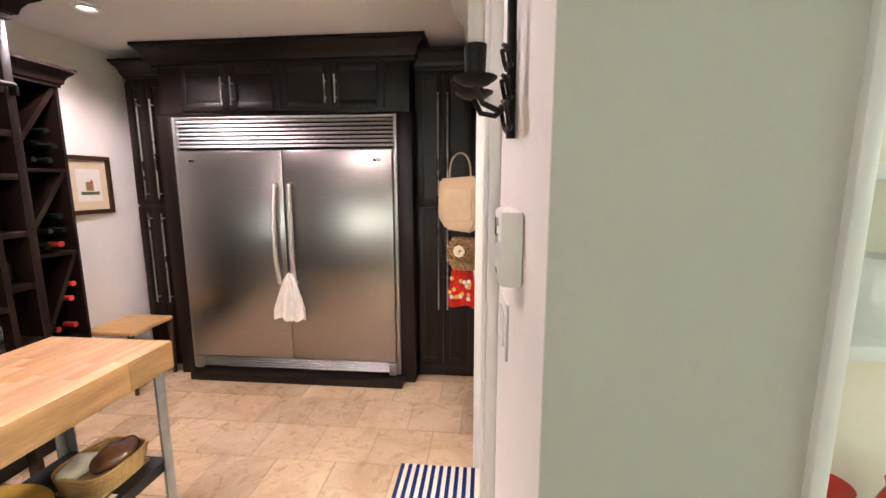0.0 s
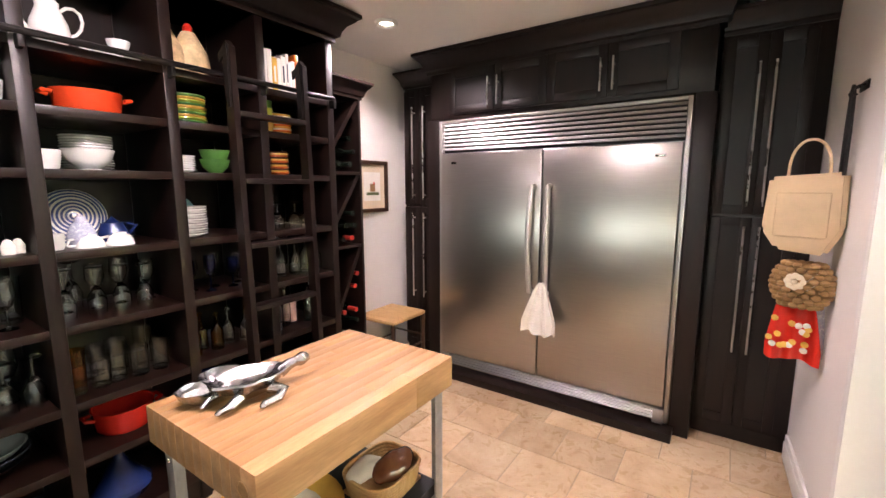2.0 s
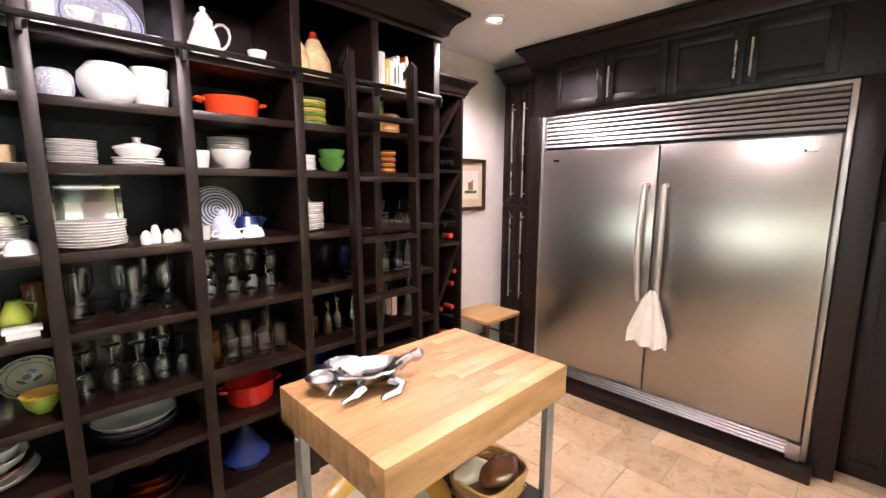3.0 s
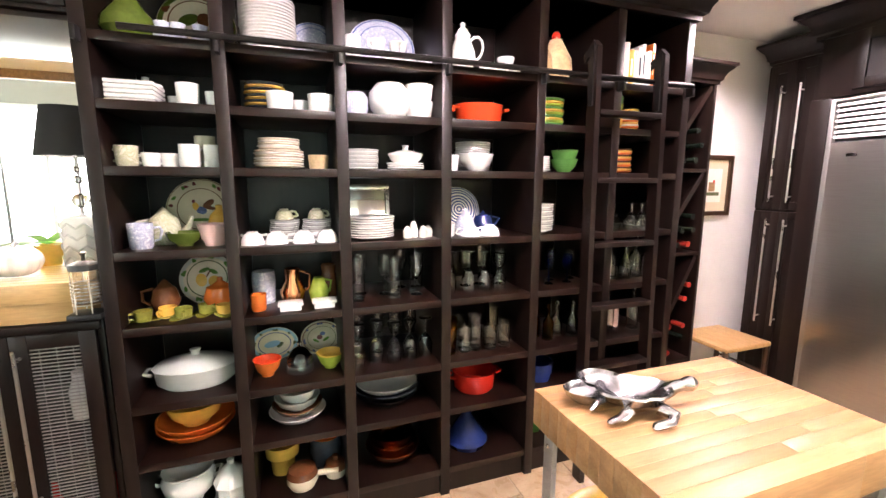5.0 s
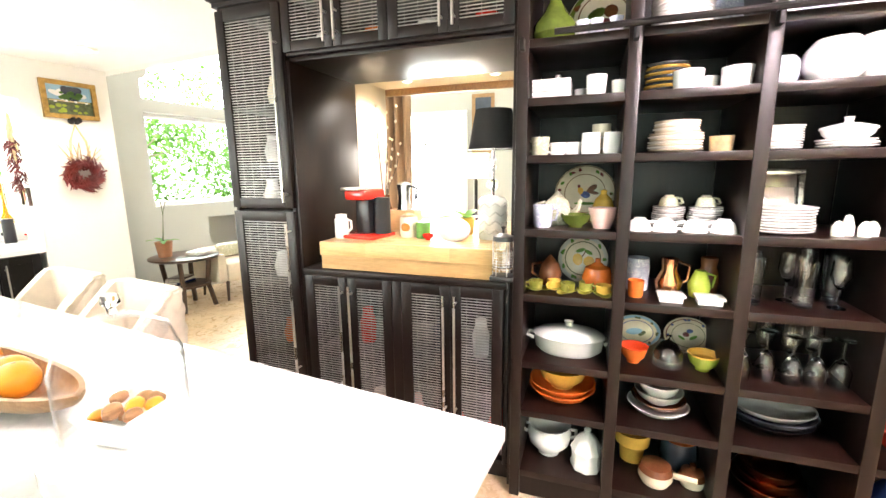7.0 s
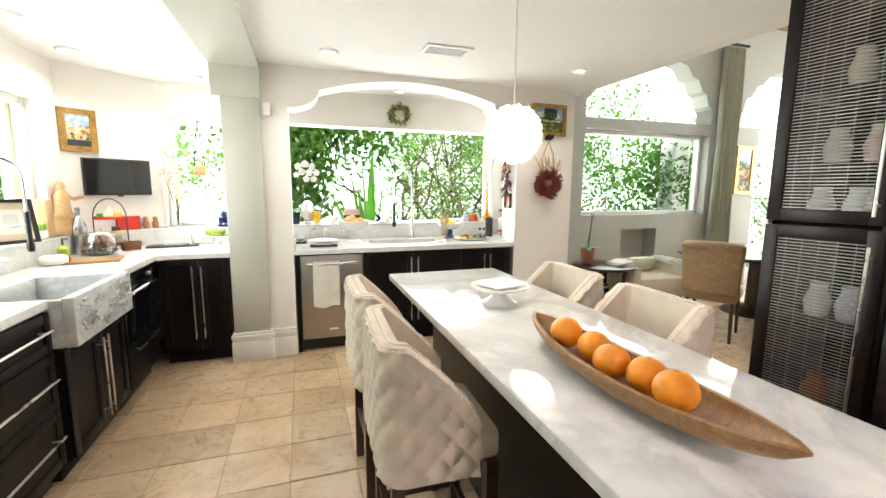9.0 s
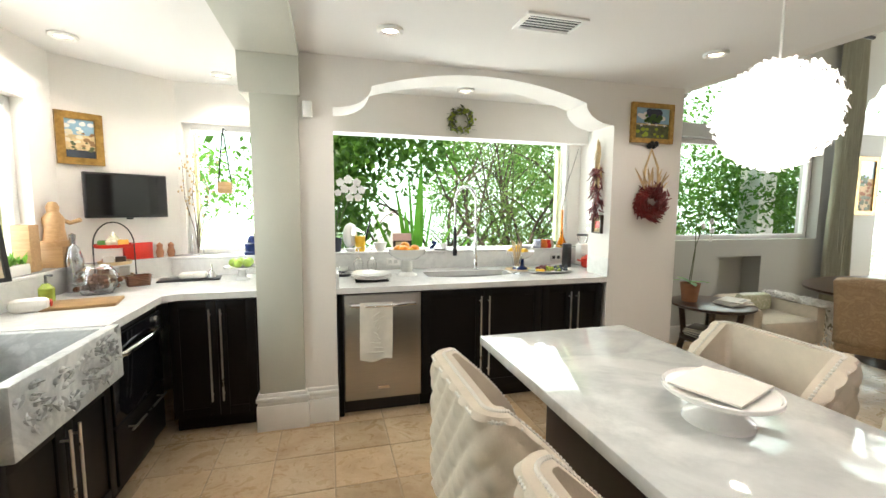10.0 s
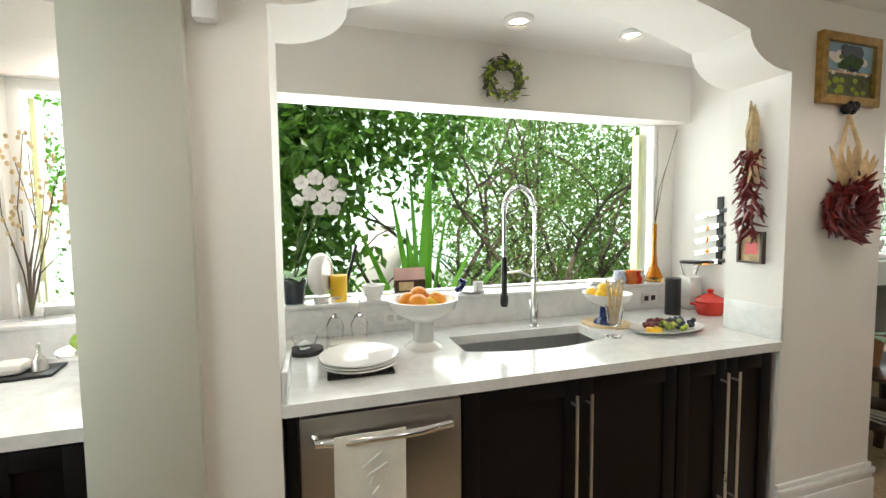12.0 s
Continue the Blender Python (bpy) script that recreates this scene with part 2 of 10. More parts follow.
M["orange_cer"] = plain("orange_glazed_ceramic", (0.68, 0.16, 0.03), 0.2, vary=0.15)
M["yellow_cer"] = plain("yellow_glazed_ceramic", (0.75, 0.45, 0.09), 0.2, vary=0.12)
M["green_cer"] = plain("green_glazed_ceramic", (0.10, 0.26, 0.06), 0.2, vary=0.2)
M["lime_cer"] = plain("lime_glazed_ceramic", (0.34, 0.42, 0.06), 0.2, vary=0.2)
M["blue_cer"] = plain("blue_glazed_ceramic", (0.014, 0.028, 0.12), 0.2, vary=0.2)
M["bluewhite"] = marble("blue_and_white_china", (0.74, 0.75, 0.78), (0.10, 0.14, 0.38), 0.15, 34.0, 0.2)
M["transfer"] = marble("blue_transferware", (0.66, 0.68, 0.74), (0.05, 0.07, 0.22), 0.15, 55.0, 0.3)
M["floral"] = marble("flower_painted_china", (0.74, 0.70, 0.58), (0.30, 0.34, 0.12), 0.18, 26.0, 0.22)
M["olive_cer"] = plain("olive_glazed_ceramic", (0.26, 0.25, 0.05), 0.18, vary=0.3, scale=14)
M["apple_cer"] = plain("apple_green_glaze", (0.10, 0.135, 0.025), 0.15, vary=0.25, scale=12)
M["ink_blue"] = plain("ink_blue_transfer", (0.10, 0.13, 0.30), 0.18, vary=0.35, scale=40)
M["brown_cer"] = plain("brown_glazed_ceramic", (0.16, 0.06, 0.025), 0.2, vary=0.3)
M["pink_cer"] = plain("pink_glazed_ceramic", (0.72, 0.48, 0.44), 0.2, vary=0.08)
M["sky_cer"] = plain("pale_blue_ceramic", (0.30, 0.48, 0.62), 0.2, vary=0.08)
M["grey_cer"] = plain("pale_grey_ceramic", (0.60, 0.60, 0.57), 0.2, vary=0.06)
M["slate_cer"] = plain("dark_slate_ceramic", (0.05, 0.06, 0.08), 0.25, vary=0.2)
M["copper"] = plain("polished_copper", (0.72, 0.32, 0.16), 0.2, 1.0, vary=0.1)
M["orange_peel"] = plain("orange_peel", (0.85, 0.30, 0.015), 0.4, vary=0.1, scale=30, relief=0.002, fine=400)
M["lemon"] = plain("lemon_peel", (0.85, 0.52, 0.03), 0.4, vary=0.08, relief=0.002, fine=300)
M["apple"] = plain("green_apple_skin", (0.34, 0.50, 0.07), 0.3, vary=0.15)


def leafy(name, c, through=0.45):
    """Leaf surface that lets some light through."""
    mt = plain(name, c, 0.4, vary=0.35, scale=3)
    nt = mt.node_tree
    bs, out = nt.nodes["Principled BSDF"], nt.nodes["Material Output"]
    g = nt.nodes.new("ShaderNodeNewGeometry")
    tone = ramp(nt, g.outputs["Random Per Island"], [(0.0, (0.35, 0.4, 0.4)), (0.6, (0.9, 0.95, 0.8)), (1.0, (1.7, 1.45, 1.1))])
    nt.links.new(mix(nt, bs.inputs["Base Color"].links[0].from_socket, tone.outputs[0], 1.0, 'MULTIPLY'), bs.inputs["Base Color"])
    tr, mx = nt.nodes.new("ShaderNodeBsdfTranslucent"), nt.nodes.new("ShaderNodeMixShader")
    tr.inputs[0].default_value = (c[0] * 1.6, c[1] * 1.7, c[2] * 0.9, 1)
    mx.inputs[0].default_value = through
    nt.links.new(bs.outputs[0], mx.inputs[1])
    nt.links.new(tr.outputs[0], mx.inputs[2])
    nt.links.new(mx.outputs[0], out.inputs[0])
    return mt


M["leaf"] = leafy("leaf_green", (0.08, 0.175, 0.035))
# brighter copy of the leaf green, with a sunlit look put into the colour
M["leaf_lit"] = leafy("sunlit_look_leaf", (0.12, 0.27, 0.045))
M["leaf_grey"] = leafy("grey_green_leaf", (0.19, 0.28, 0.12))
M["leaf_dry"] = plain("dried_laurel_green", (0.10, 0.12, 0.045), 0.6, vary=0.4, scale=30)
M["bark"] = plain("grey_bark", (0.12, 0.09, 0.065), 0.85, vary=0.35, scale=20, relief=0.006)
M["chili"] = plain("dried_red_chili", (0.16, 0.012, 0.012), 0.3, vary=0.45, scale=20)
M["husk"] = plain("dried_corn_husk", (0.62, 0.46, 0.25), 0.7, vary=0.25, scale=15)
M["petal"] = plain("white_orchid_petal", (0.82, 0.80, 0.78), 0.5, vary=0.05)
M["black"] = plain("black_plastic", (0.012, 0.012, 0.013), 0.35, vary=0.1)
M["screen"] = plain("dark_display", (0.006, 0.006, 0.008), 0.08, vary=0.05)
M["white_pl"] = plain("white_plastic", (0.78, 0.77, 0.74), 0.35, vary=0.03)
M["towel"] = plain("white_cotton_towel", (0.76, 0.73, 0.66), 0.95, vary=0.06, scale=12, relief=0.003, fine=180)
M["gilt"] = plain("antique_gilt", (0.42, 0.25, 0.07), 0.35, 0.7, vary=0.3, scale=25, relief=0.004)
M["paper"] = plain("paper", (0.74, 0.71, 0.64), 0.9, vary=0.05)
M["mat_board"] = plain("cream_mat_board", (0.66, 0.55, 0.38), 0.9, vary=0.04)
M["canvas"] = plain("canvas_tote", (0.62, 0.47, 0.29), 0.9, vary=0.08, relief=0.002, fine=200)
M["wicker"] = wood("wicker", (0.20, 0.10, 0.03), (0.50, 0.31, 0.13), 0.6, 12, (1, 1, 9))
M["rush"] = wood("woven_rush", (0.42, 0.22, 0.07), (0.72, 0.48, 0.22), 0.7, 12, (1, 12, 1))
M["lampshade"] = plain("black_lamp_shade", (0.02, 0.02, 0.02), 0.8, vary=0.1)
M["curtain"] = plain("grey_green_curtain", (0.34, 0.33, 0.25), 0.85, vary=0.12, stretch=(6, 6, 0.5), relief=0.002)
M["terracotta"] = plain("terracotta_pot", (0.36, 0.16, 0.08), 0.8, vary=0.15)
M["fur"] = plain("white_sheepskin", (0.78, 0.76, 0.72), 0.95, vary=0.08, relief=0.01)
M["ground"] = plain("garden_soil_and_paving", (0.40, 0.38, 0.33), 0.9, vary=0.3, scale=2)
M["limewash"] = plain("lime_green_stucco", (0.72, 0.73, 0.42), 0.7, vary=0.05)
M["can_glow"] = glow("lit_lamp_face", (1.0, 0.88, 0.70), 6.0)
M["shell_glow"] = glow("lit_inner_globe", (1.0, 0.97, 0.92), 2.6)
M["shell_white"] = glow("lit_capiz_shell", (1.0, 0.98, 0.95), 0.55)
M["shade_glow"] = glow("lit_cream_shade", (1.0, 0.85, 0.6), 2.0)
# opaque pane that glows by itself in place of daylight
M["day_glow"] = glow("glowing_pane", (0.95, 1.0, 0.96), 3.0)
M["velvet"] = marble("tan_cut_velvet", (0.36, 0.24, 0.13), (0.22, 0.13, 0.065), 0.6, 12.0, 0.2)
M["midwood_cloth"] = plain("brown_curtain_cloth", (0.34, 0.22, 0.13), 0.85, vary=0.15, stretch=(6, 6, 0.5))
M["leaf_blade"] = leafy("banana_leaf_green", (0.14, 0.34, 0.05))
# self-lit sheet: haze and outdoor brightness are put into its colour and glow
M["backdrop"] = glow("glowing_haze_sheet", (0.80, 1.0, 0.88), 0.55)
M["wine"] = plain("dark_wine_bottle", (0.008, 0.012, 0.008), 0.08, vary=0.1)
M["foil_red"] = plain("red_foil", (0.40, 0.03, 0.02), 0.35, 0.3)


# ---- mesh helpers ----
def B():
    return bmesh.new()


def bx(bm, x0, x1, y0, y1, z0, z1, bev=0.0):
    vs = bmesh.ops.create_cube(bm, size=1.0)["verts"]
    for v in vs:
        v.co = Vector(((x0 + x1) / 2 + v.co.x * (x1 - x0), (y0 + y1) / 2 + v.co.y * (y1 - y0), (z0 + z1) / 2 + v.co.z * (z1 - z0)))
    if bev:
        es = {e for v in vs for e in v.link_edges}
        bmesh.ops.bevel(bm, geom=list(es), offset=bev, segments=2, affect='EDGES', profile=0.5)
    return bm


def prism(bm, pts, axis, a, b):
    """A polygon of (p, q) pairs drawn out along an axis from a to b."""
    def at(p, q, w):
        return {"x": (w, p, q), "y": (p, w, q), "z": (p, q, w)}[axis]
    lo = [bm.verts.new(at(p, q, a)) for p, q in pts]
    hi = [bm.verts.new(at(p, q, b)) for p, q in pts]
    bm.faces.new(lo)
    bm.faces.new(hi[::-1])
    for i in range(len(pts)):
        j = (i + 1) % len(pts)
        bm.faces.new((lo[j], lo[i], hi[i], hi[j]))
    bmesh.ops.recalc_face_normals(bm, faces=bm.faces[:])
    return bm


def lathe(bm, prof, c=(0, 0, 0), seg=20, squash=1.0):
    """A profile of (radius, height) pairs turned round the upright through c."""
    rings = []
    for r, z in prof:
        if r < 1e-5:
            rings.append([bm.verts.new((c[0], c[1], c[2] + z))])
        else:
            rings.append([bm.verts.new((c[0] + r * math.cos(2 * math.pi * i / seg), c[1] + squash * r * math.sin(2 * math.pi * i / seg), c[2] + z)) for i in range(seg)])
    for a, b in zip(rings, rings[1:]):
        for i in range(seg):
            j = (i + 1) % seg
            if len(a) == 1 and len(b) == 1:
                continue
            if len(a) == 1:
                bm.faces.new((a[0], b[i], b[j]))
            elif len(b) == 1:
                bm.faces.new((a[i], a[j], b[0]))
            else:
                bm.faces.new((a[i], a[j], b[j], b[i]))
    return bm


def tube(bm, pts, r, seg=8, r_end=None):
    """A round bar along points; it may taper to r_end."""
    pts = [Vector(p) for p in pts]
    rings = []
    for i, p in enumerate(pts):
        d = (pts[min(i + 1, len(pts) - 1)] - pts[max(i - 1, 0)]).normalized()
        s = d.orthogonal().normalized() if i == 0 else (rings[-1][1] - d * rings[-1][1].dot(d)).normalized()
        u = d.cross(s)
        k = r if r_end is None else r + (r_end - r) * i / (len(pts) - 1)
        rings.append(([bm.verts.new(p + k * (s * math.cos(2 * math.pi * j / seg) + u * math.sin(2 * math.pi * j / seg))) for j in range(seg)], s))
    for (a, _), (b, _) in zip(rings, rings[1:]):
        for i in range(seg):
            j = (i + 1) % seg
            bm.faces.new((a[i], a[j], b[j], b[i]))
    bm.faces.new(rings[0][0][::-1])
    bm.faces.new(rings[-1][0])
    return bm


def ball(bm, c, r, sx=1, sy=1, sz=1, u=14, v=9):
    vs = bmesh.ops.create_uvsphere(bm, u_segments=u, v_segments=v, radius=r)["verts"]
    for w in vs:
        w.co = Vector((c[0] + w.co.x * sx, c[1] + w.co.y * sy, c[2] + w.co.z * sz))
    return vs


def finish(bm, name, material, smooth=True):
    me = bpy.data.meshes.new(name)
    bmesh.ops.recalc_face_normals(bm, faces=bm.faces[:])
    bm.to_mesh(me)
    bm.free()
    me.materials.append(M[material])
    if smooth:
        me.polygons.foreach_set("use_smooth", [True] * len(me.polygons))
        me.set_sharp_from_angle(angle=radians(38))
    return me


def part(name, bm, material, parent, label="", m=None):
    ob = new(name, finish(bm, name, material))
    ob.parent = parent
    if m is not None:
        ob.matrix_basis = m
    if label:
        tagged(ob, label)
    return ob


def piece(name, me, parent, m):
    ob = new(name, me)
    ob.parent = parent
    ob.matrix_basis = m
    return ob


def thing(name, m, label, category, group="", kind=""):
    if len(label.split()) < 4:
        label += " standing on the shelf"
    ob = new(name)
    ob.empty_display_size = 0.05
    ob.matrix_world = m
    return tagged(ob, label, category, group, kind)


def solid(name, bm, material, m, label, category, group="", kind=""):
    """A thing of a single mesh."""
    if len(label.split()) < 4:
        label += " standing on the shelf"
    ob = new(name, finish(bm, name, material))
    ob.matrix_world = m
    return tagged(ob, label, category, group, kind)


def structure(name, bm, material, m=Matrix(), label="", category=""):
    ob = new(name, finish(bm, name, material))
    ob.matrix_world = m
    return tagged(ob, label, category, "", "structure")

# ---- structure: pantry ----
ID = Matrix()
FLOOR = structure("floor", bx(B(), -9.6, 3.2, -8.6, 4.2, -0.12, -0.004), "grout", ID, "sandy grout bed under the travertine floor", "floor")
structure("wall_north", bx(B(), -3.3, 0.13, 3.5, 3.62, 0, 2.66), "wall", ID, "white painted pantry wall behind the refrigerator", "wall")
structure("wall_west", bx(B(), -3.1, -2.94, -0.76, 3.5, 0, 2.66), "wall", ID, "white painted wall behind the shelving", "wall")
w = B()
# this wall runs two degrees askew to the shelving
EAST = pose(0.026, 0, 0, 0, 0, 2.23)
bx(w, 0, 0.29, 0.286, 1.02, 0, 2.66)
bx(w, 0, 0.18, 1.92, 3.5, 0, 2.66)
bx(w, 0, 0.18, 1.02, 1.92, 2.06, 2.66)
structure("wall_east", w, "wall", EAST, "white painted pantry wall with a doorway", "wall")
structure("wall_end", bx(B(), 0, 0.278, 0.28, 0.286, 0, 2.5), "sage", EAST, "sage green painted end of the pantry wall", "wall")
structure("ceiling_pantry", bx(B(), -3.3, 2.2, -0.75, 3.7, 2.5, 2.66), "ceil", ID, "white painted pantry ceiling", "ceiling")
b = B()
bx(b, -0.015, 0, 2.01, 2.96, 0, 0.14, 0.003)
bx(b, -0.02, 0, 2.01, 2.96, 0.0, 0.10, 0.004)
structure("corner_trim", bx(B(), 0.278, 0.297, 0.27, 0.286, 0, 2.5, 0.003), "trim", EAST, "white corner trim of the pantry wall", "trim")
structure("baseboard_pantry", b, "trim", EAST, "white moulded pantry baseboard", "baseboard")

# the wall between pass-through and living room
w = B()
bx(w, -3.58, -3.16, -2.3, -1.866, 0, 2.66)
bx(w, -3.58, -3.16, -1.866, -0.76, 0, 1.02)
bx(w, -3.58, -3.16, -1.866, -0.76, 2.08, 2.66)
bx(w, -3.58, -3.16, -0.76, 3.6, 0, 2.66)
structure("wall_pass", w, "cream", ID, "cream painted wall with a wide pass-through", "wall")

# ---- structure: southern wing, in its own axes ----
CEIL = 2.42
structure("ceiling", bx(B(), -2.94, 1.95, -6.1, -0.35, CEIL, 2.56), "ceil", SOUTH, "white painted kitchen ceiling", "ceiling")


def arc(p0, p1, rise, n):
    """Points of a flat bow from p0 to p1."""
    out = []
    for i in range(n + 1):
        k = i / n
        out.append((p0[0] + (p1[0] - p0[0]) * k, p0[1] + (p1[1] - p0[1]) * k + rise * 4 * k * (1 - k)))
    return out


def ogee(p0, p1, n=7):
    """A quarter cove from p0, which starts level, to p1, which it meets steeply."""
    return [(p0[0] + (p1[0] - p0[0]) * math.sin(math.pi / 2 * i / n), p0[1] + (p1[1] - p0[1]) * (1 - math.cos(math.pi / 2 * i / n))) for i in range(n + 1)]


inner = [(-2.31, 0.0), (-2.31, 2.10)] + ogee((-2.31, 2.10), (-2.06, 2.25))[1:] + arc((-2.06, 2.25), (-0.46, 2.25), 0.125, 16)[1:] + ogee((-0.21, 2.10), (-0.46, 2.25))[::-1][1:] + [(-0.21, 0.0)]
outline = [(-2.95, 0.0)] + inner + [(0.0, 0.0), (0.0, CEIL), (-2.95, CEIL)]
structure("wall_arch", prism(B(), outline, "y", -5.31, -5.03), "wall", SOUTH, "white plaster wall with a scalloped arch over the sink niche", "wall")
structure("column", bx(B(), 0.0, 0.28, -5.31, -5.0, 0, 2.15, 0.006), "sage", SOUTH, "pale plaster column with a moulded base", "column")
c = B()
prism(c, [(-5.31, 2.15), (-5.0, 2.15), (-4.97, 2.20), (-4.95, 2.28), (-4.95, 2.37), (-5.31, 2.37)], "x", -0.012, 0.335)
bx(c, -0.012, 0.335, -5.31, -1.2, 2.37, CEIL)
structure("beam", c, "sage", SOUTH, "pale plaster beam and corbel over the column", "beam")
c = B()
for lo, hi, out in ((0, 0.17, 0.022), (0.17, 0.195, 0.016), (0.195, 0.225, 0.024), (0.225, 0.25, 0.012)):
    bx(c, -out, 0.28 + out, -5.31, -5.0 + out, lo, hi, 0.004)
    bx(c, -0.21 - out * 0.2, -out, -5.31, -5.03 + out, lo, hi, 0.004)
structure("baseboard_column", c, "trim", SOUTH, "white moulded base round the column", "baseboard")
c = B()
for lo, hi, out in ((0, 0.17, 0.022), (0.17, 0.195, 0.016), (0.195, 0.225, 0.024), (0.225, 0.25, 0.012)):
    bx(c, -2.95 - out, -2.31, -5.03, -5.03 + out, lo, hi, 0.004)
    bx(c, -2.95 - out, -2.95, -5.31, -5.03, lo, hi, 0.004)
structure("baseboard_arch", c, "trim", SOUTH, "white moulded base of the arch wall", "baseboard")

# niche: back wall with the long window, side wall, far bay
V_BACK = -5.95
w = B()
for u0, u1, z0, z1 in ((-2.62, 1.1, 0, 1.06), (-2.62, 1.1, 2.11, CEIL), (-2.62, -2.49, 1.06, 2.11), (0.0, 0.36, 1.06, 2.11), (0.93, 1.1, 1.06, 2.11)):
    bx(w, u0, u1, -6.12, V_BACK, z0, z1)
structure("wall_south", w, "wall", SOUTH, "white wall with long kitchen windows", "wall")
structure("wall_niche", bx(B(), -2.74, -2.62, -6.12, -5.31, 0, CEIL), "wall", SOUTH, "white side wall of the sink niche", "wall")
structure("wall_divider", bx(B(), 0.0, 0.14, -5.95, -5.31, 0, CEIL), "wall", SOUTH, "white wall between sink niche and corner bay", "wall")
# slanted corner and east wall with the sink window
w = prism(B(), [(0.97, -5.95), (1.52, -5.47), (1.72, -5.47), (1.72, -6.12), (0.97, -6.12)], "z", 0, CEIL)
structure("wall_corner", w, "wall", SOUTH, "white slanted corner wall behind the television", "wall")
w = B()
for v0, v1, z0, z1 in ((-5.47, -0.4, 0, 1.08), (-5.47, -0.4, 2.08, CEIL), (-5.47, -5.22, 1.08, 2.08), (-3.3, -0.4, 1.08, 2.08)):
    bx(w, 1.52, 1.72, v0, v1, z0, z1)
structure("wall_sink", w, "wall", SOUTH, "white wall with a window over the farmhouse sink", "wall")
structure("wall_nook", bx(B(), 0.12, 2.4, 0.95, 1.05, 0, 2.6), "cream", ID, "cream painted end wall of the kitchen", "wall")


def window(name, u0, u1, z0, z1, v, bars=(), label="", m=SOUTH, fw=0.05, depth=0.06):
    """A fixed window with frame, sill and panes in the plane v."""
    ob = thing(name, m @ pose((u0 + u1) / 2, v, z0), label, "window", "", "structure")
    hw, h = (u1 - u0) / 2, z1 - z0
    f = B()
    bx(f, -hw, -hw + fw, -depth / 2, depth / 2, 0, h, 0.004)
    bx(f, hw - fw, hw, -depth / 2, depth / 2, 0, h, 0.004)
    bx(f, -hw + fw, hw - fw, -depth / 2, depth / 2, 0, fw, 0.004)
    bx(f, -hw + fw, hw - fw, -depth / 2, depth / 2, h - fw, h, 0.004)
    part("window_frame", f, "trim", ob)
    xs = [-hw + fw] + [b - (u0 + u1) / 2 for b in bars] + [hw - fw]
    for b in xs[1:-1]:
        part("mullion", bx(B(), b - 0.02, b + 0.02, -depth / 2, depth / 2, fw, h - fw, 0.004), "trim", ob)
    for a, b in zip(xs, xs[1:]):
        p = part("pane", bx(B(), a, b, -0.003, 0.003, fw, h - fw), "pane", ob)
        p.visible_shadow = False
    return ob


window("window_1", -2.49, 0.0, 1.06, 2.11, -5.99, (), "long fixed kitchen window over the sink with a white frame", SOUTH, 0.028)
window("window_2", 0.36, 0.93, 1.06, 2.11, -6.03, (), "narrow white-framed window beside the column")
WEST = SOUTH @ pose(1.62, 0, 0, 0, 0, 90)
window("window_3", -5.22, -3.3, 1.08, 2.08, 0, (), "white-framed window above the farmhouse sink", WEST)

# ---- structure: living room ----
LH = 4.0
V_LIV = -5.85
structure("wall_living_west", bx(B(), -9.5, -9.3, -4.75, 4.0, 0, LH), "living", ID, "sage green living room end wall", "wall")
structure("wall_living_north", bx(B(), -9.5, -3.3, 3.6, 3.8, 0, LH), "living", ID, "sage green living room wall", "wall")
structure("wall_upper", bx(B(), -3.06, -2.94, -5.85, -2.3, 2.42, LH), "wall", SOUTH, "white upstand above the kitchen ceiling edge", "wall")
structure("ceiling_living", bx(B(), -9.6, -2.9, -5.7, 4.0, LH, LH + 0.1), "ceil", ID, "high white living room ceiling", "ceiling")

# ---- ground ----
structure("ground", bx(B(), -60, 60, -80, 40, -0.5, -0.14), "ground", ID, "pale garden paving and soil", "ground")


# ---- cabinets ----
def board(parent, name, mat, x0, x1, y0, y1, z0, z1, bev=0.002, label=""):
    return part(name, bx(B(), x0, x1, y0, y1, z0, z1, bev), mat, parent, label)


def bar_handle(parent, x, z0, z1, y=-0.02, r=0.006, flat=False, label="long brushed bar handle"):
    h = B()
    if flat:
        tube(h, [(z0, y - 0.035, x), (z1, y - 0.035, x)], r)
        for k in (z0 + 0.04, z1 - 0.04):
            tube(h, [(k, y, x), (k, y - 0.035, x)], r * 0.8)
    else:
        tube(h, [(x, y - 0.035, z0), (x, y - 0.035, z1)], r)
        for k in (z0 + 0.04, z1 - 0.04):
            tube(h, [(x, y, k), (x, y - 0.035, k)], r * 0.8)
    return part("handle", h, "nickel", parent, label)


def weave(bm, x0, x1, z0, z1, y, pitch=0.0132):
    """Wire cloth: close level wires, flattened, woven on a few thin dark uprights."""
    n = int((z1 - z0) / pitch)
    m = max(3, int((x1 - x0) / 0.05))
    for i in range(n):
        z = z0 + (i + 0.5) * (z1 - z0) / n
        rows = []
        for j in range(m + 1):
            x = x0 + (x1 - x0) * j / m
            d = 0.0005 * (1 if (i + j) % 2 else -1)
            rows.append([bm.verts.new((x, y + d + o, z + h)) for o, h in ((0.0025, 0.0022), (-0.0015, 0.0012), (-0.0015, -0.0012), (0.0025, -0.0022))])
        for a, b in zip(rows, rows[1:]):
            for k in range(3):
                bm.faces.new((a[k], b[k], b[k + 1], a[k + 1]))
    for j in range(m):
        x = x0 + (x1 - x0) * (j + 0.5) / m
        bx(bm, x - 0.0006, x + 0.0006, y + 0.003, y + 0.0042, z0, z1)


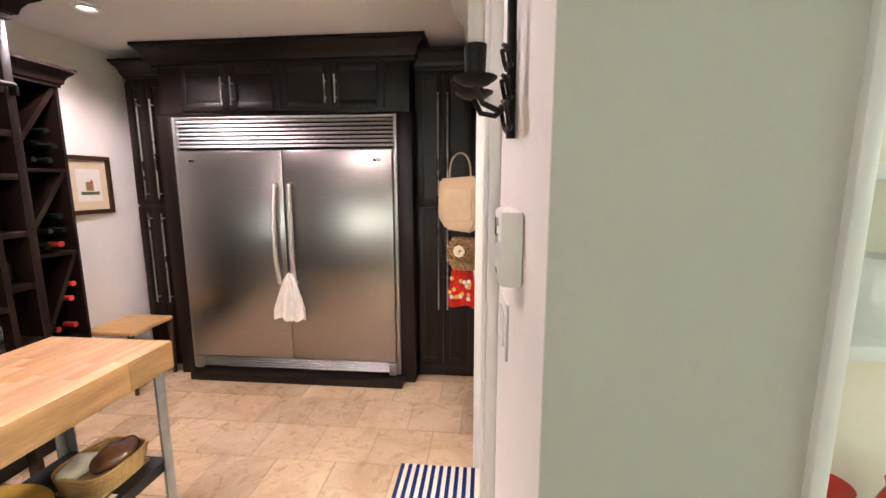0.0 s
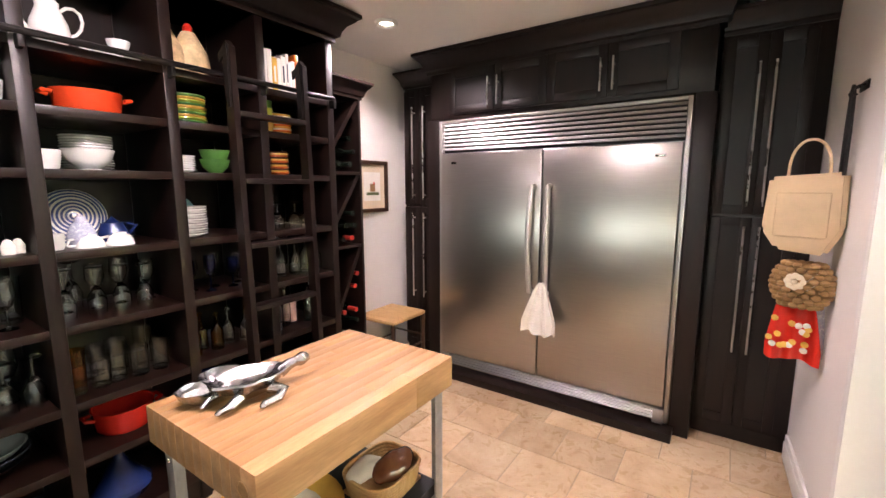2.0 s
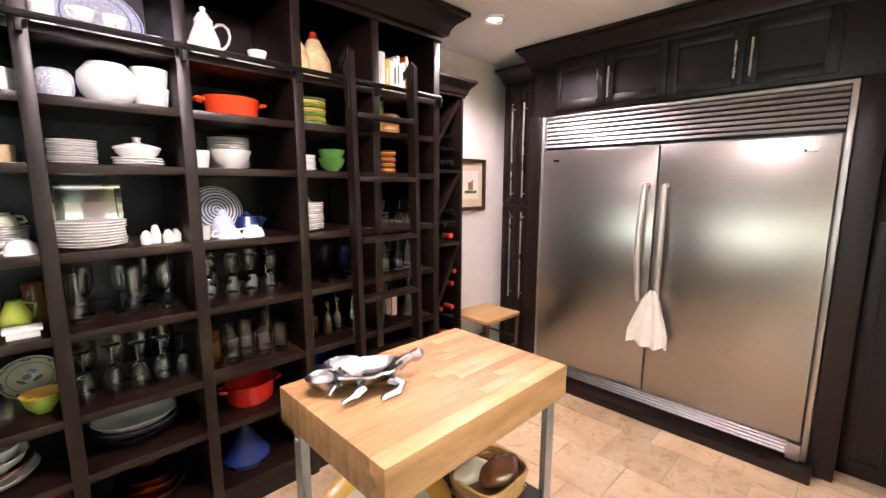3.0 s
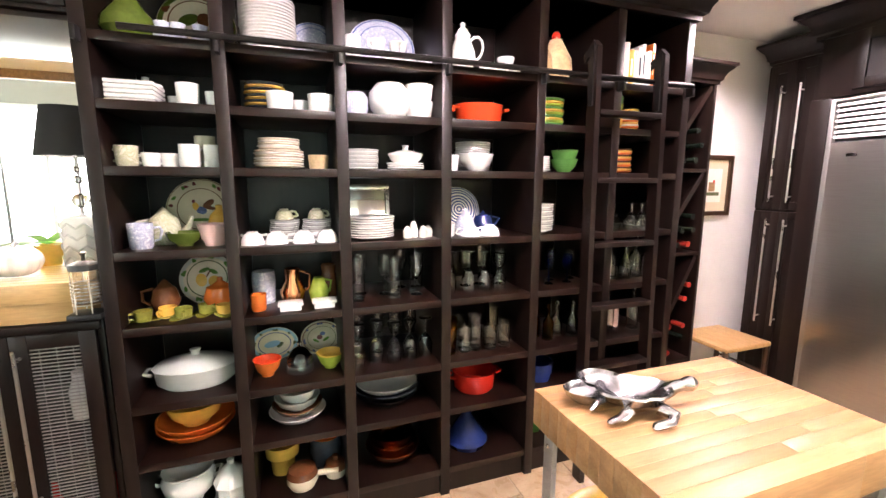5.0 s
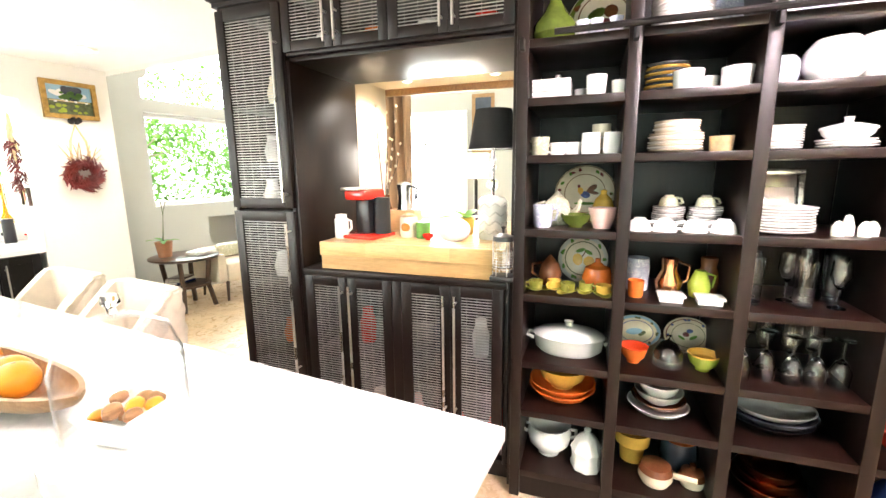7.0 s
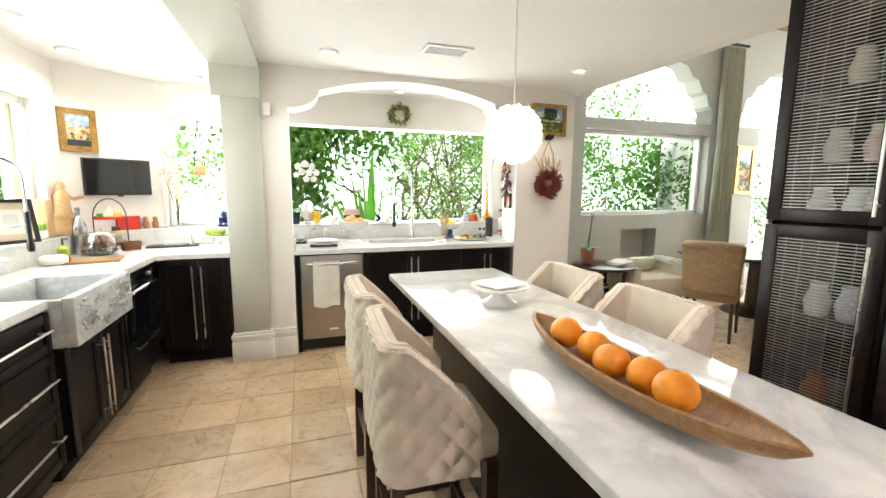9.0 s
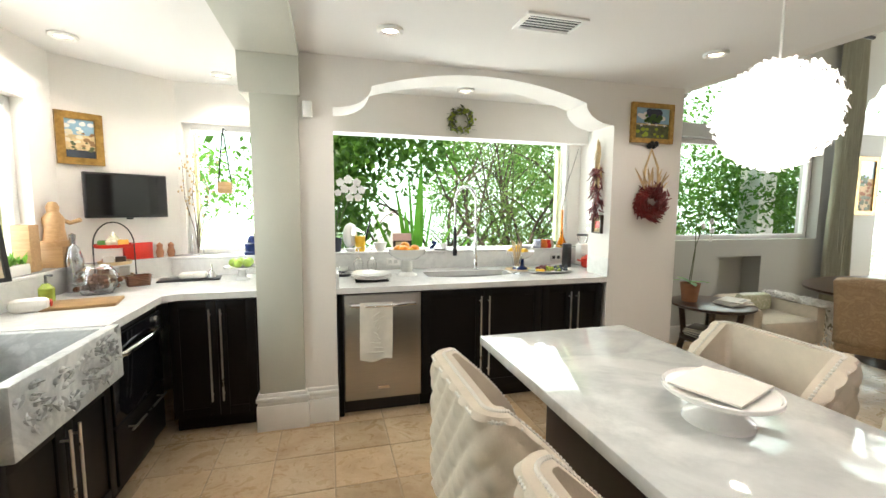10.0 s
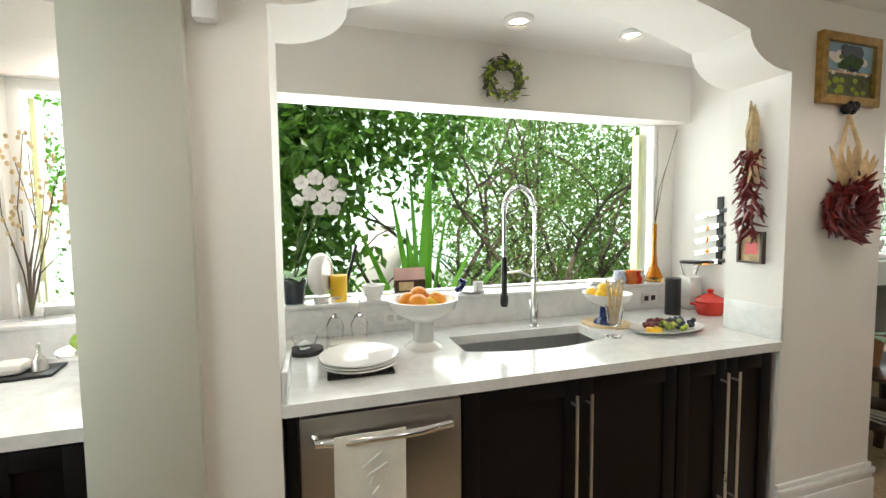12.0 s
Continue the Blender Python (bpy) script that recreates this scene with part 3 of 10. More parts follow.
def shaker(parent, x0, x1, z0, z1, mat="espresso", handle=None, rail=0.055, mesh=False, flat_handle=None):
    """A framed door with a sunk panel or wire cloth; its front stands 20 mm before the carcass."""
    f = B()
    g = 0.0015
    x0, x1, z0, z1 = x0 + g, x1 - g, z0 + g, z1 - g
    bx(f, x0, x0 + rail, -0.02, 0, z0, z1, 0.0015)
    bx(f, x1 - rail, x1, -0.02, 0, z0, z1, 0.0015)
    bx(f, x0 + rail, x1 - rail, -0.02, 0, z0, z0 + rail, 0.0015)
    bx(f, x0 + rail, x1 - rail, -0.02, 0, z1 - rail, z1, 0.0015)
    if not mesh:
        bx(f, x0 + rail, x1 - rail, -0.010, -0.002, z0 + rail, z1 - rail)
    d = part("door", f, mat, parent)
    if mesh:
        wv = B()
        weave(wv, x0 + rail, x1 - rail, z0 + rail, z1 - rail, -0.01)
        part("wire_mesh", wv, "wire", d, "woven silver wire cloth")
    if handle:
        bar_handle(d, *handle)
    if flat_handle:
        bar_handle(d, *flat_handle, flat=True)
    return d


def crown(bm, x0, x1, z0, z1, out, depth, ends=(True, True)):
    """A stepped, coved cornice along a front and round its ends."""
    prof = [(0.0, 0.0), (0.14, 0.0), (0.14, 0.14), (0.3, 0.2), (0.36, 0.38), (0.52, 0.58), (0.8, 0.74), (0.86, 0.82), (1.0, 0.86), (1.0, 1.0)]
    e0, e1 = ends
    rows = []
    for o, z in prof:
        k = o * out
        rows.append([(x0 - (k if e0 else 0), depth, z0 + z * (z1 - z0)), (x0 - (k if e0 else 0), -k, z0 + z * (z1 - z0)), (x1 + (k if e1 else 0), -k, z0 + z * (z1 - z0)), (x1 + (k if e1 else 0), depth, z0 + z * (z1 - z0))])
    vs = [[bm.verts.new(p) for p in r] for r in rows]
    for a, b in zip(vs, vs[1:]):
        for i in range(3):
            bm.faces.new((a[i], a[i + 1], b[i + 1], b[i]))
    bm.faces.new(vs[-1])
    bm.faces.new(vs[0][::-1])
    bm.faces.new([r[0] for r in vs] + [r[3] for r in vs[::-1]])
    return bm


# ---- pantry: refrigerator wall ----
FR = pose(-1.51, 2.848, 0)
fr = thing("twin_refrigerator", FR, "pair of built-in brushed stainless steel refrigerator doors with louvred grilles", "refrigerator")
board(fr, "body", "galv", -0.82, 0.82, 0.045, 0.55, 0.07, 1.98, label="grey steel housing")
t = B()
bx(t, -0.84, -0.815, -0.004, 0.045, 0.06, 1.99, 0.003)
bx(t, 0.815, 0.84, -0.004, 0.045, 0.06, 1.99, 0.003)
bx(t, -0.815, 0.815, -0.004, 0.045, 1.972, 1.99, 0.003)
part("trim_frame", t, "steel", fr, "bright steel surround")
g = part("top_grille", bx(B(), -0.815, 0.815, 0.03, 0.044, 1.755, 1.972), "blackmetal", fr, "dark grille backing")
for i in range(7):
    z = 1.768 + i * 0.0295
    part("louvre", prism(B(), [(0.028, z + 0.004), (0.004, z), (-0.002, z + 0.004), (0.002, z + 0.016), (0.028, z + 0.021)], "x", -0.81, 0.81), "steel", g)
g = part("bottom_grille", bx(B(), -0.80, 0.80, 0.03, 0.044, 0.065, 0.155), "blackmetal", fr, "dark grille backing")
for i in range(4):
    z = 0.072 + i * 0.0205
    part("louvre", prism(B(), [(0.028, z), (0.004, z), (-0.002, z + 0.004), (0.004, z + 0.014), (0.028, z + 0.016)], "x", -0.755, 0.755), "steel", g)
for s in (-1, 1):
    part("foot_cap", bx(B(), s * 0.785 - 0.03, s * 0.785 + 0.03, -0.03, 0.03, 0.062, 0.155, 0.004), "steel", fr)
for s, x0, x1 in ((-1, -0.808, -0.004), (1, 0.004, 0.808)):
    d = part("door", bx(B(), x0, x1, -0.02, 0.04, 0.165, 1.745, 0.006), "steel_v", fr, "brushed steel door")
    hx = s * 0.055
    h = B()
    pts = [(hx, -0.018, 1.50)] + [(hx + s * 0.010 * math.sin(math.pi * k / 16), -0.055 - 0.03 * math.sin(math.pi * k / 16), 1.495 - 0.715 * k / 16) for k in range(17)] + [(hx, -0.018, 0.775)]
    tube(h, pts, 0.0185, 14)
    part("handle", h, "satin", d, "bowed satin bar handle")
    part("badge", bx(B(), s * 0.7 - 0.026, s * 0.7 + 0.026, -0.023, -0.02, 1.665, 1.683, 0.001), "chrome", d, "small chrome maker's plate")


def hung_cloth(bm, w_top, w_low, h, folds, depth, seed=0, nu=26, nv=18):
    """A cloth hung from its top edge, spreading in folds, with thickness."""
    rnd = random.Random(seed)
    ph = rnd.uniform(0, 6)
    grid = []
    for i in range(nv + 1):
        k = i / nv
        wv = w_top + (w_low - w_top) * min(1, k * 1.3) ** 0.8
        row = []
        for j in range(nu + 1):
            u = j / nu - 0.5
            y = depth * (0.25 + 0.75 * k) * math.sin(folds * 2 * math.pi * u + ph + 0.6 * k) * (1 - 0.3 * math.cos(3 * u))
            row.append((u * wv + 0.01 * k * math.sin(ph + 5 * u), y, -h * k - 0.012 * math.sin(7 * u + ph) * k))
        grid.append(row)
    front = [[bm.verts.new(p) for p in r] for r in grid]
    back = [[bm.verts.new((p[0], p[1] + 0.004, p[2])) for p in r] for r in grid]
    for i in range(nv):
        for j in range(nu):
            bm.faces.new((front[i][j], front[i + 1][j], front[i + 1][j + 1], front[i][j + 1]))
            bm.faces.new((back[i][j], back[i][j + 1], back[i + 1][j + 1], back[i + 1][j]))
    for i in range(nv):
        bm.faces.new((front[i][0], back[i][0], back[i + 1][0], front[i + 1][0]))
        bm.faces.new((front[i][nu], front[i + 1][nu], back[i + 1][nu], back[i][nu]))
    for j in range(nu):
        bm.faces.new((front[nv][j], back[nv][j], back[nv][j + 1], front[nv][j + 1]))
        bm.faces.new((front[0][j], front[0][j + 1], back[0][j + 1], back[0][j]))
    return bm


solid("hand_towel", hung_cloth(B(), 0.035, 0.24, 0.36, 3, 0.03, 3), "towel", FR @ pose(0.045, -0.095, 0.86), "white cotton towel knotted on the refrigerator handle", "towel")

bc = thing("bridge_cabinet", FR @ pose(0, 0.02, 2.0), "dark espresso cabinet above the refrigerator with four shaker doors", "cabinet")
board(bc, "body", "espresso", -0.93, 0.93, 0, 0.58, 0.005, 0.36)
for i in range(4):
    x0 = -0.76 + i * 0.38
    hx = x0 + (0.344 if i % 2 == 0 else 0.036)
    shaker(bc, x0, x0 + 0.38, 0.03, 0.34, handle=(hx, 0.065, 0.255))
part("crown", crown(B(), -0.95, 0.95, 0.34, 0.495, 0.10, 0.58), "espresso", bc, "stepped dark cornice")
sur = thing("refrigerator_surround", FR, "dark espresso side panels and plinth framing the refrigerator", "cabinet")
board(sur, "side_panel", "espresso", -0.95, -0.845, 0.0, 0.6, 0, 2.0)
board(sur, "side_panel", "espresso", 0.845, 0.95, 0.0, 0.6, 0, 2.0)
board(sur, "plinth", "espresso", -0.80, 0.87, -0.115, 0.03, 0, 0.055, 0.004)


def tall_cabinet(x0, x1, label, c, hw, gap):
    w = (x1 - x0) / 2
    ob = thing("tall_cabinet", pose((x0 + x1) / 2, 2.985, 0), label, "cabinet", "pantry tall cabinets")
    board(ob, "body", "espresso", -w, w, 0, 0.5, 0.09, 2.34)
    board(ob, "plinth", "espresso", -w, w, 0.01, 0.5, 0, 0.09)
    for z0, z1, h0, h1 in ((0.11, 1.33, 0.56, 1.28), (1.345, 2.28, 1.39, 2.14)):
        shaker(ob, c - hw, c, z0, z1, handle=(c - gap, h0, h1), rail=0.05)
        shaker(ob, c, c + hw, z0, z1, handle=(c + gap, h0, h1), rail=0.05)
    part("crown", crown(B(), -w, w, 2.30, 2.43, 0.07, 0.5, (x0 < -2, False)), "espresso", ob, "stepped dark cornice")


tall_cabinet(-2.80, -2.46, "tall dark espresso pantry cabinet with long bar handles", 0.0, 0.165, 0.055)
tall_cabinet(-0.56, -0.093, "wide dark espresso pantry cabinet with long bar handles", -0.027, 0.195, 0.034)

# ---- pantry: open shelving along the west wall; local x runs north, front at y = 0 ----
SH = pose(-2.463, 0, 0, 0, 0, 90)
UP = (-0.72, -0.32, 0.10, 0.54, 1.00, 1.43, 1.87)
SHELF_Z = (2.0, 1.785, 1.565, 1.265, 0.985, 0.68, 0.445, 0.14)
DEPTH = 0.45
shelves = thing("open_shelving", SH, "tall built-in espresso shelving filled with dishes and glasses", "shelving")
for i, y in enumerate(UP):
    board(shelves, "upright", "espresso", y - 0.023, y + 0.023, -0.004, DEPTH, 0.0, 2.36, 0.003)
for i in range(6):
    a, b = UP[i] + 0.023, UP[i + 1] - 0.023
    for z in SHELF_Z:
        board(shelves, "shelf", "espresso_h", a, b, 0.0 if z < 2 else -0.002, DEPTH, z - 0.032, z, 0.002)
    board(shelves, "back_panel", "espresso", a, b, DEPTH, DEPTH + 0.01, 0.0, 2.36, 0)
    board(shelves, "kick_board", "espresso", a, b, 0.02, 0.035, 0.0, 0.108, 0)
board(shelves, "top_panel", "espresso", UP[0] - 0.02, UP[-1] + 0.02, 0.0, DEPTH, 2.33, 2.36)
part("crown", crown(B(), UP[0] - 0.02, UP[-1] + 0.025, 2.33, 2.49, 0.13, DEPTH), "espresso", shelves, "stepped dark cornice")
rl = B()
tube(rl, [(-0.60, -0.045, 2.005), (1.86, -0.045, 2.005)], 0.012)
rail = part("ladder_rail", rl, "iron", shelves, "dark metal ladder rail")
for y in UP:
    part("rail_bracket", bx(B(), y - 0.008, y + 0.008, -0.045, -0.002, 1.955, 2.0, 0.002), "iron", rail)

ladder = thing("library_ladder", SH @ pose(1.42, 0, 0), "dark wooden rolling library ladder hooked on the shelf rail", "ladder")


def on_ladder(k):
    """The ladder's way from the foot, out in the room, to its head at the rail."""
    return -0.125 + 0.05 * k, 2.12 * k


for s in (-0.195, 0.195):
    st = B()
    (y0, z0), (y1, z1) = on_ladder(0.0), on_ladder(1.0)
    prism(st, [(y0 - 0.03, z0), (y0 + 0.03, z0), (y1 + 0.03, z1), (y1, z1 + 0.03), (y1 - 0.03, z1)], "x", s - 0.014, s + 0.014)
    stile = part("stile", st, "espresso", ladder)
    hk = B()
    prism(hk, [(y1 - 0.02, 1.86), (y1 + 0.005, 1.86), (y1 + 0.01, 2.08), (y1 + 0.045, 2.06), (y1 + 0.05, 2.10), (y1 - 0.02, 2.13)], "x", s - 0.022, s - 0.014)
    part("rail_hook", hk, "iron", stile, "black iron hook")
for i in range(6):
    y, z = on_ladder(0.14 + i * 0.145)
    part("rung", bx(B(), -0.181, 0.181, y - 0.035, y + 0.035, z - 0.012, z + 0.012, 0.003), "espresso", ladder)

# wine rack
WR = pose(-2.60, 0, 0, 0, 0, 90)
rack = thing("wine_rack", WR @ pose(2.07, 0, 0), "narrow espresso wine rack with crossed slats", "wine rack")
w = 0.185
board(rack, "side_panel", "espresso", -w, -w + 0.02, 0, 0.33, 0, 2.12)
board(rack, "side_panel", "espresso", w - 0.02, w, 0, 0.33, 0, 2.12)
board(rack, "back_panel", "espresso", -w + 0.02, w - 0.02, 0.32, 0.33, 0, 2.12)
for z in (0.10, 0.42, 1.10, 1.60, 2.10):
    board(rack, "shelf", "espresso_h", -w + 0.02, w - 0.02, 0.0, 0.32, z - 0.02, z)
for z0, z1 in ((0.43, 1.08), (1.11, 1.58), (1.61, 2.07)):
    for a, b in (((-w + 0.02, z0), (w - 0.02, z1)),):
        prof = [(a[0], a[1]), (a[0] + 0.02, a[1]), (b[0], b[1] - 0.02), (b[0], b[1]), (b[0] - 0.02, b[1]), (a[0], a[1] + 0.02)]
        part("slat", prism(B(), prof, "y", 0.01, 0.31), "espresso", rack)
part("crown", crown(B(), -w, w, 2.08, 2.19, 0.07, 0.33, (False, True)), "espresso", rack, "stepped dark cornice")
rb = random.Random(4)
bottle = thing("wine_bottle", WR @ pose(2.0, 0.02, 1.66), "dark wine bottle lying in the rack with a foil top", "bottle", "wine bottles")
bt = B()
lathe(bt, [(0, 0.30), (0.036, 0.30), (0.037, 0.12), (0.030, 0.095), (0.015, 0.06), (0.014, 0.0)], seg=14)
part("glass_body", bt, "wine", bottle, m=pose(0, 0, 0, -90, 0, 0))
part("foil", lathe(B(), [(0.0155, 0.06), (0.0155, -0.012), (0.017, -0.012), (0.017, -0.02), (0, -0.02)], seg=12), "wine", bottle, "dark foil", m=pose(0, 0, 0, -90, 0, 0))
bottle_r = thing("wine_bottle", WR @ pose(2.14, 0.02, 1.15), "dark wine bottle lying in the rack with red foil", "bottle", "wine bottles")
part("glass_body", lathe(B(), [(0, 0.30), (0.036, 0.30), (0.037, 0.12), (0.030, 0.095), (0.015, 0.06), (0.014, 0.0)], seg=14), "wine", bottle_r, m=pose(0, 0, 0, -90, 0, 0))
part("foil", lathe(B(), [(0.0155, 0.06), (0.0155, -0.012), (0.017, -0.012), (0.017, -0.02), (0, -0.02)], seg=12), "foil_red", bottle_r, "red foil", m=pose(0, 0, 0, -90, 0, 0))
n = 0
for z0, z1 in ((0.46, 1.05), (1.14, 1.55), (1.64, 1.9)):
    for r in range(int((z1 - z0) / 0.085)):
        for k in range(3):
            x = 1.955 + k * 0.10 + (r % 2) * 0.03
            on_slat = abs((x - 1.905) / 0.33 - (z0 + r * 0.085 - z0) / (z1 - z0 + 0.08)) < 0.17
            n += 1
            if on_slat or rb.random() < 0.22 or x > 2.22:
                continue
            copy_thing(bottle_r if rb.random() < 0.3 and z0 < 1.5 else bottle, WR @ pose(x, 0.01 + rb.random() * 0.02, z0 + r * 0.085 + 0.01))

# rush-seated stool and picture on the west wall
stool = thing("rush_stool", pose(-2.70, 2.66, 0), "dark wooden stool with a woven rush seat beside the cabinet", "stool")
seat = part("seat", bx(B(), -0.19, 0.19, -0.21, 0.21, 0.44, 0.475, 0.014), "rush", stool, "golden woven rush")
for a in (-0.17, 0.17):
    for b in (-0.19, 0.19):
        part("leg", lathe(B(), [(0, 0), (0.014, 0), (0.018, 0.2), (0.016, 0.3), (0.02, 0.46), (0, 0.47)], (a, b, 0), 10), "darkwood", stool)
    part("stretcher", tube(B(), [(a, -0.19, 0.2), (a, 0.19, 0.2)], 0.009), "darkwood", stool)
for b in (-0.19, 0.19):
    part("stretcher", tube(B(), [(-0.17, b, 0.26), (0.17, b, 0.26)], 0.009), "darkwood", stool)


def framed_picture(name, m, w, h, frame_mat, fw, label, layers, mat_board=0.0):
    """A framed picture, its back on the plane y = 0, facing -y. layers: (material, x0, x1, z0, z1) in shares of the sight."""
    ob = thing(name, m, label, "picture")
    f = B()
    for a in range(2):
        s = -1 if a == 0 else 1
        prism(f, [(s * w / 2, -h / 2), (s * (w / 2 - fw), -h / 2 + fw), (s * (w / 2 - fw), h / 2 - fw), (s * w / 2, h / 2)], "y", -0.028, -0.001)
        prism(f, [(-w / 2, s * h / 2), (-w / 2 + fw, s * (h / 2 - fw)), (w / 2 - fw, s * (h / 2 - fw)), (w / 2, s * h / 2)], "y", -0.0285, -0.001)
    part("picture_frame", f, frame_mat, ob)
    sw, sh_ = w / 2 - fw, h / 2 - fw
    part("backing", bx(B(), -sw, sw, -0.010, -0.002, -sh_, sh_), "mat_board" if mat_board else layers[0][0], ob)
    k = 1 - mat_board
    for i, (mt, x0, x1, z0, z1) in enumerate(layers):
        part("painted_field", bx(B(), sw * k * x0, sw * k * x1, -0.0115 - 0.0006 * i, -0.010, sh_ * k * z0, sh_ * k * z1), mt, ob)
    return ob


framed_picture("framed_print", pose(-2.94, 2.70, 1.50, 0, 0, 90), 0.36, 0.42, "darkwood", 0.03, "small farmyard print in a dark frame with cream mat", [("paper", -1, 1, -1, 1), ("midwood", -0.25, 0.35, -0.35, 0.2), ("red", 0.15, 0.3, 0.15, 0.32), ("leaf_dry", -0.7, 0.8, -0.6, -0.4)], 0.35)

# ---- pantry: butcher-block cart ----
CART = pose(-1.418, 0.86, 0)
cart = thing("butcher_block_cart", CART, "maple butcher-block cart on galvanised steel legs with a perforated shelf", "kitchen cart")
top = part("top", bx(B(), -0.235, 0.235, -0.345, 0.345, 0.847, 0.90), "cart_top", cart, "laminated maple top")
rw = random.Random(8)
x = -0.24
while x < 0.2399:
    wd = min(0.24 - x, 0.036 + rw.random() * 0.008)
    if 0.24 - x - wd < 0.02:
        wd = 0.24 - x
    y = -0.35
    while y < 0.3499:
        ln = min(0.35 - y, 0.25 + rw.random() * 0.4)
        if 0.35 - y - ln < 0.08:
            ln = 0.35 - y
        part("stave", bx(B(), x + 0.0002, x + wd - 0.0002, y + 0.0002, y + ln - 0.0002, 0.848, 0.948, 0.0006), "cart_top", top)
        y += ln
    x += wd
part("maker_mark", lathe(B(), [(0, 0.0), (0.02, 0.0), (0.02, 0.0015), (0.016, 0.0015), (0.016, 0.0004), (0, 0.0004)], seg=20), "midwood", cart, "round burnt mark", m=pose(0.19, -0.3495, 0.895, 90, 0, 0))
for a, b in ((-1, -1), (1, -1), (-1, 1), (1, 1)):
    lg = B()
    x, y = a * 0.195, b * 0.325
    bx(lg, x - 0.02 if a > 0 else x - 0.02, x + 0.02, y - 0.0025, y + 0.0025, 0, 0.85)
    bx(lg, x + a * 0.0175, x + a * 0.0225, y - b * 0.04 if b > 0 else y, y if b > 0 else y + 0.04, 0, 0.85)
    leg = part("leg", lg, "galv", cart, "angled galvanised steel leg")
    for z in (0.80, 0.83, 0.5):
        bo = B()
        ball(bo, (x, y + b * 0.004, z), 0.007, 1, 0.6, 1, 8, 5)
        part("bolt", bo, "chrome", leg)
sf = B()
for i in range(8):
    for j in range(5):
        x0, x1 = -0.2 + j * 0.08, -0.2 + j * 0.08 + 0.08
        y0, y1 = -0.32 + i * 0.08, -0.32 + i * 0.08 + 0.08
        if (i + j) % 2 and 0 < i < 7:
            bx(sf, x0, x1, y0, y0 + 0.024, 0.492, 0.5)
            bx(sf, x0, x1, y1 - 0.024, y1, 0.492, 0.5)
            bx(sf, x0, x0 + 0.024, y0 + 0.024, y1 - 0.024, 0.492, 0.5)
            bx(sf, x1 - 0.024, x1, y0 + 0.024, y1 - 0.024, 0.492, 0.5)
        else:
            bx(sf, x0, x1, y0, y1, 0.492, 0.5)
bx(sf, -0.2, -0.192, -0.32, 0.32, 0.46, 0.492)
bx(sf, 0.192, 0.2, -0.32, 0.32, 0.46, 0.492)
part("lower_shelf", sf, "blackmetal", cart, "black perforated metal shelf")

# pewter turtle-shaped serving dish with two shell bowls
tur = thing("turtle_dish", CART @ pose(-0.07, -0.17, 0.949, 0, 0, 78) @ Matrix.Scale(0.80, 4), "shiny pewter turtle-shaped serving dish with two shell bowls", "serving dish")


def dented(q, amount, freq):
    for v in q.verts:
        v.co += Vector((math.sin(freq * v.co.y), math.sin(freq * v.co.x + 1), math.sin(freq * 1.2 * v.co.x + freq * v.co.y))) * amount
    return q


shell = lathe(B(), [(0, 0.015), (0.05, 0.016), (0.09, 0.03), (0.112, 0.052), (0.122, 0.056), (0.126, 0.05), (0.10, 0.018), (0.05, 0.004), (0, 0.002)], (0, 0, 0.018), 30, 0.66)
part("shell", dented(shell, 0.0022, 75), "silver", tur, "ribbed oval shell dish")
for x, y, r in ((-0.135, 0.055, 0.066), (-0.045, 0.128, 0.074)):
    q = lathe(B(), [(0, 0.010), (r * 0.5, 0.012), (r * 0.85, 0.03), (r, 0.048), (r * 1.03, 0.046), (r * 0.85, 0.02), (r * 0.45, 0.002), (0, 0.0)], (x, y, 0.002), 22, 0.82)
    part("shell_bowl", dented(q, 0.002, 60), "silver", tur, "small shell-shaped bowl")
q = B()
tube(q, [(0.105, 0, 0.05), (0.14, -0.004, 0.066), (0.165, -0.006, 0.074)], 0.024, 10, 0.018)
ball(q, (0.182, -0.007, 0.076), 0.028, 1.25, 0.85, 0.8, 12, 8)
part("head", dented(q, 0.002, 90), "silver", tur)
for pts, r0, r1 in (([(0.045, -0.066, 0.045), (0.075, -0.095, 0.032), (0.05, -0.118, 0.020), (0.0, -0.124, 0.014)], 0.024, 0.015), ([(-0.05, -0.066, 0.045), (-0.085, -0.085, 0.030), (-0.12, -0.09, 0.016)], 0.020, 0.011), ([(0.06, 0.062, 0.045), (0.09, 0.082, 0.04), (0.10, 0.10, 0.026)], 0.020, 0.012), ([(-0.10, 0.0, 0.045), (-0.125, -0.012, 0.038), (-0.145, -0.02, 0.026)], 0.014, 0.008)):
    q = tube(B(), pts, r0, 10, r1)
    ball(q, pts[-1], r1 * 1.0, 1, 1, 0.8, 10, 6)
    for v in q.verts:
        v.co.z = 0.006 + (v.co.z - 0.006) * 0.75
    part("flipper", dented(q, 0.0018, 100), "silver", tur)


def basket(bm, w, d, h, rows=7):
    """Coils of woven cane stacked into a tapered oblong basket."""
    for i in range(rows):
        k = 0.86 + 0.14 * i / rows
        pts = []
        for j in range(25):
            a = 2 * math.pi * j / 24
            e = 0.55
            cx, cy = math.cos(a), math.sin(a)
            pts.append((k * w / 2 * math.copysign(abs(cx) ** e, cx), k * d / 2 * math.copysign(abs(cy) ** e, cy), h * (i + 0.5) / rows))
        tube(bm, pts, h / rows * 0.55, 6)
    bx(bm, -w * 0.42, w * 0.42, -d * 0.42, d * 0.42, 0, 0.01)


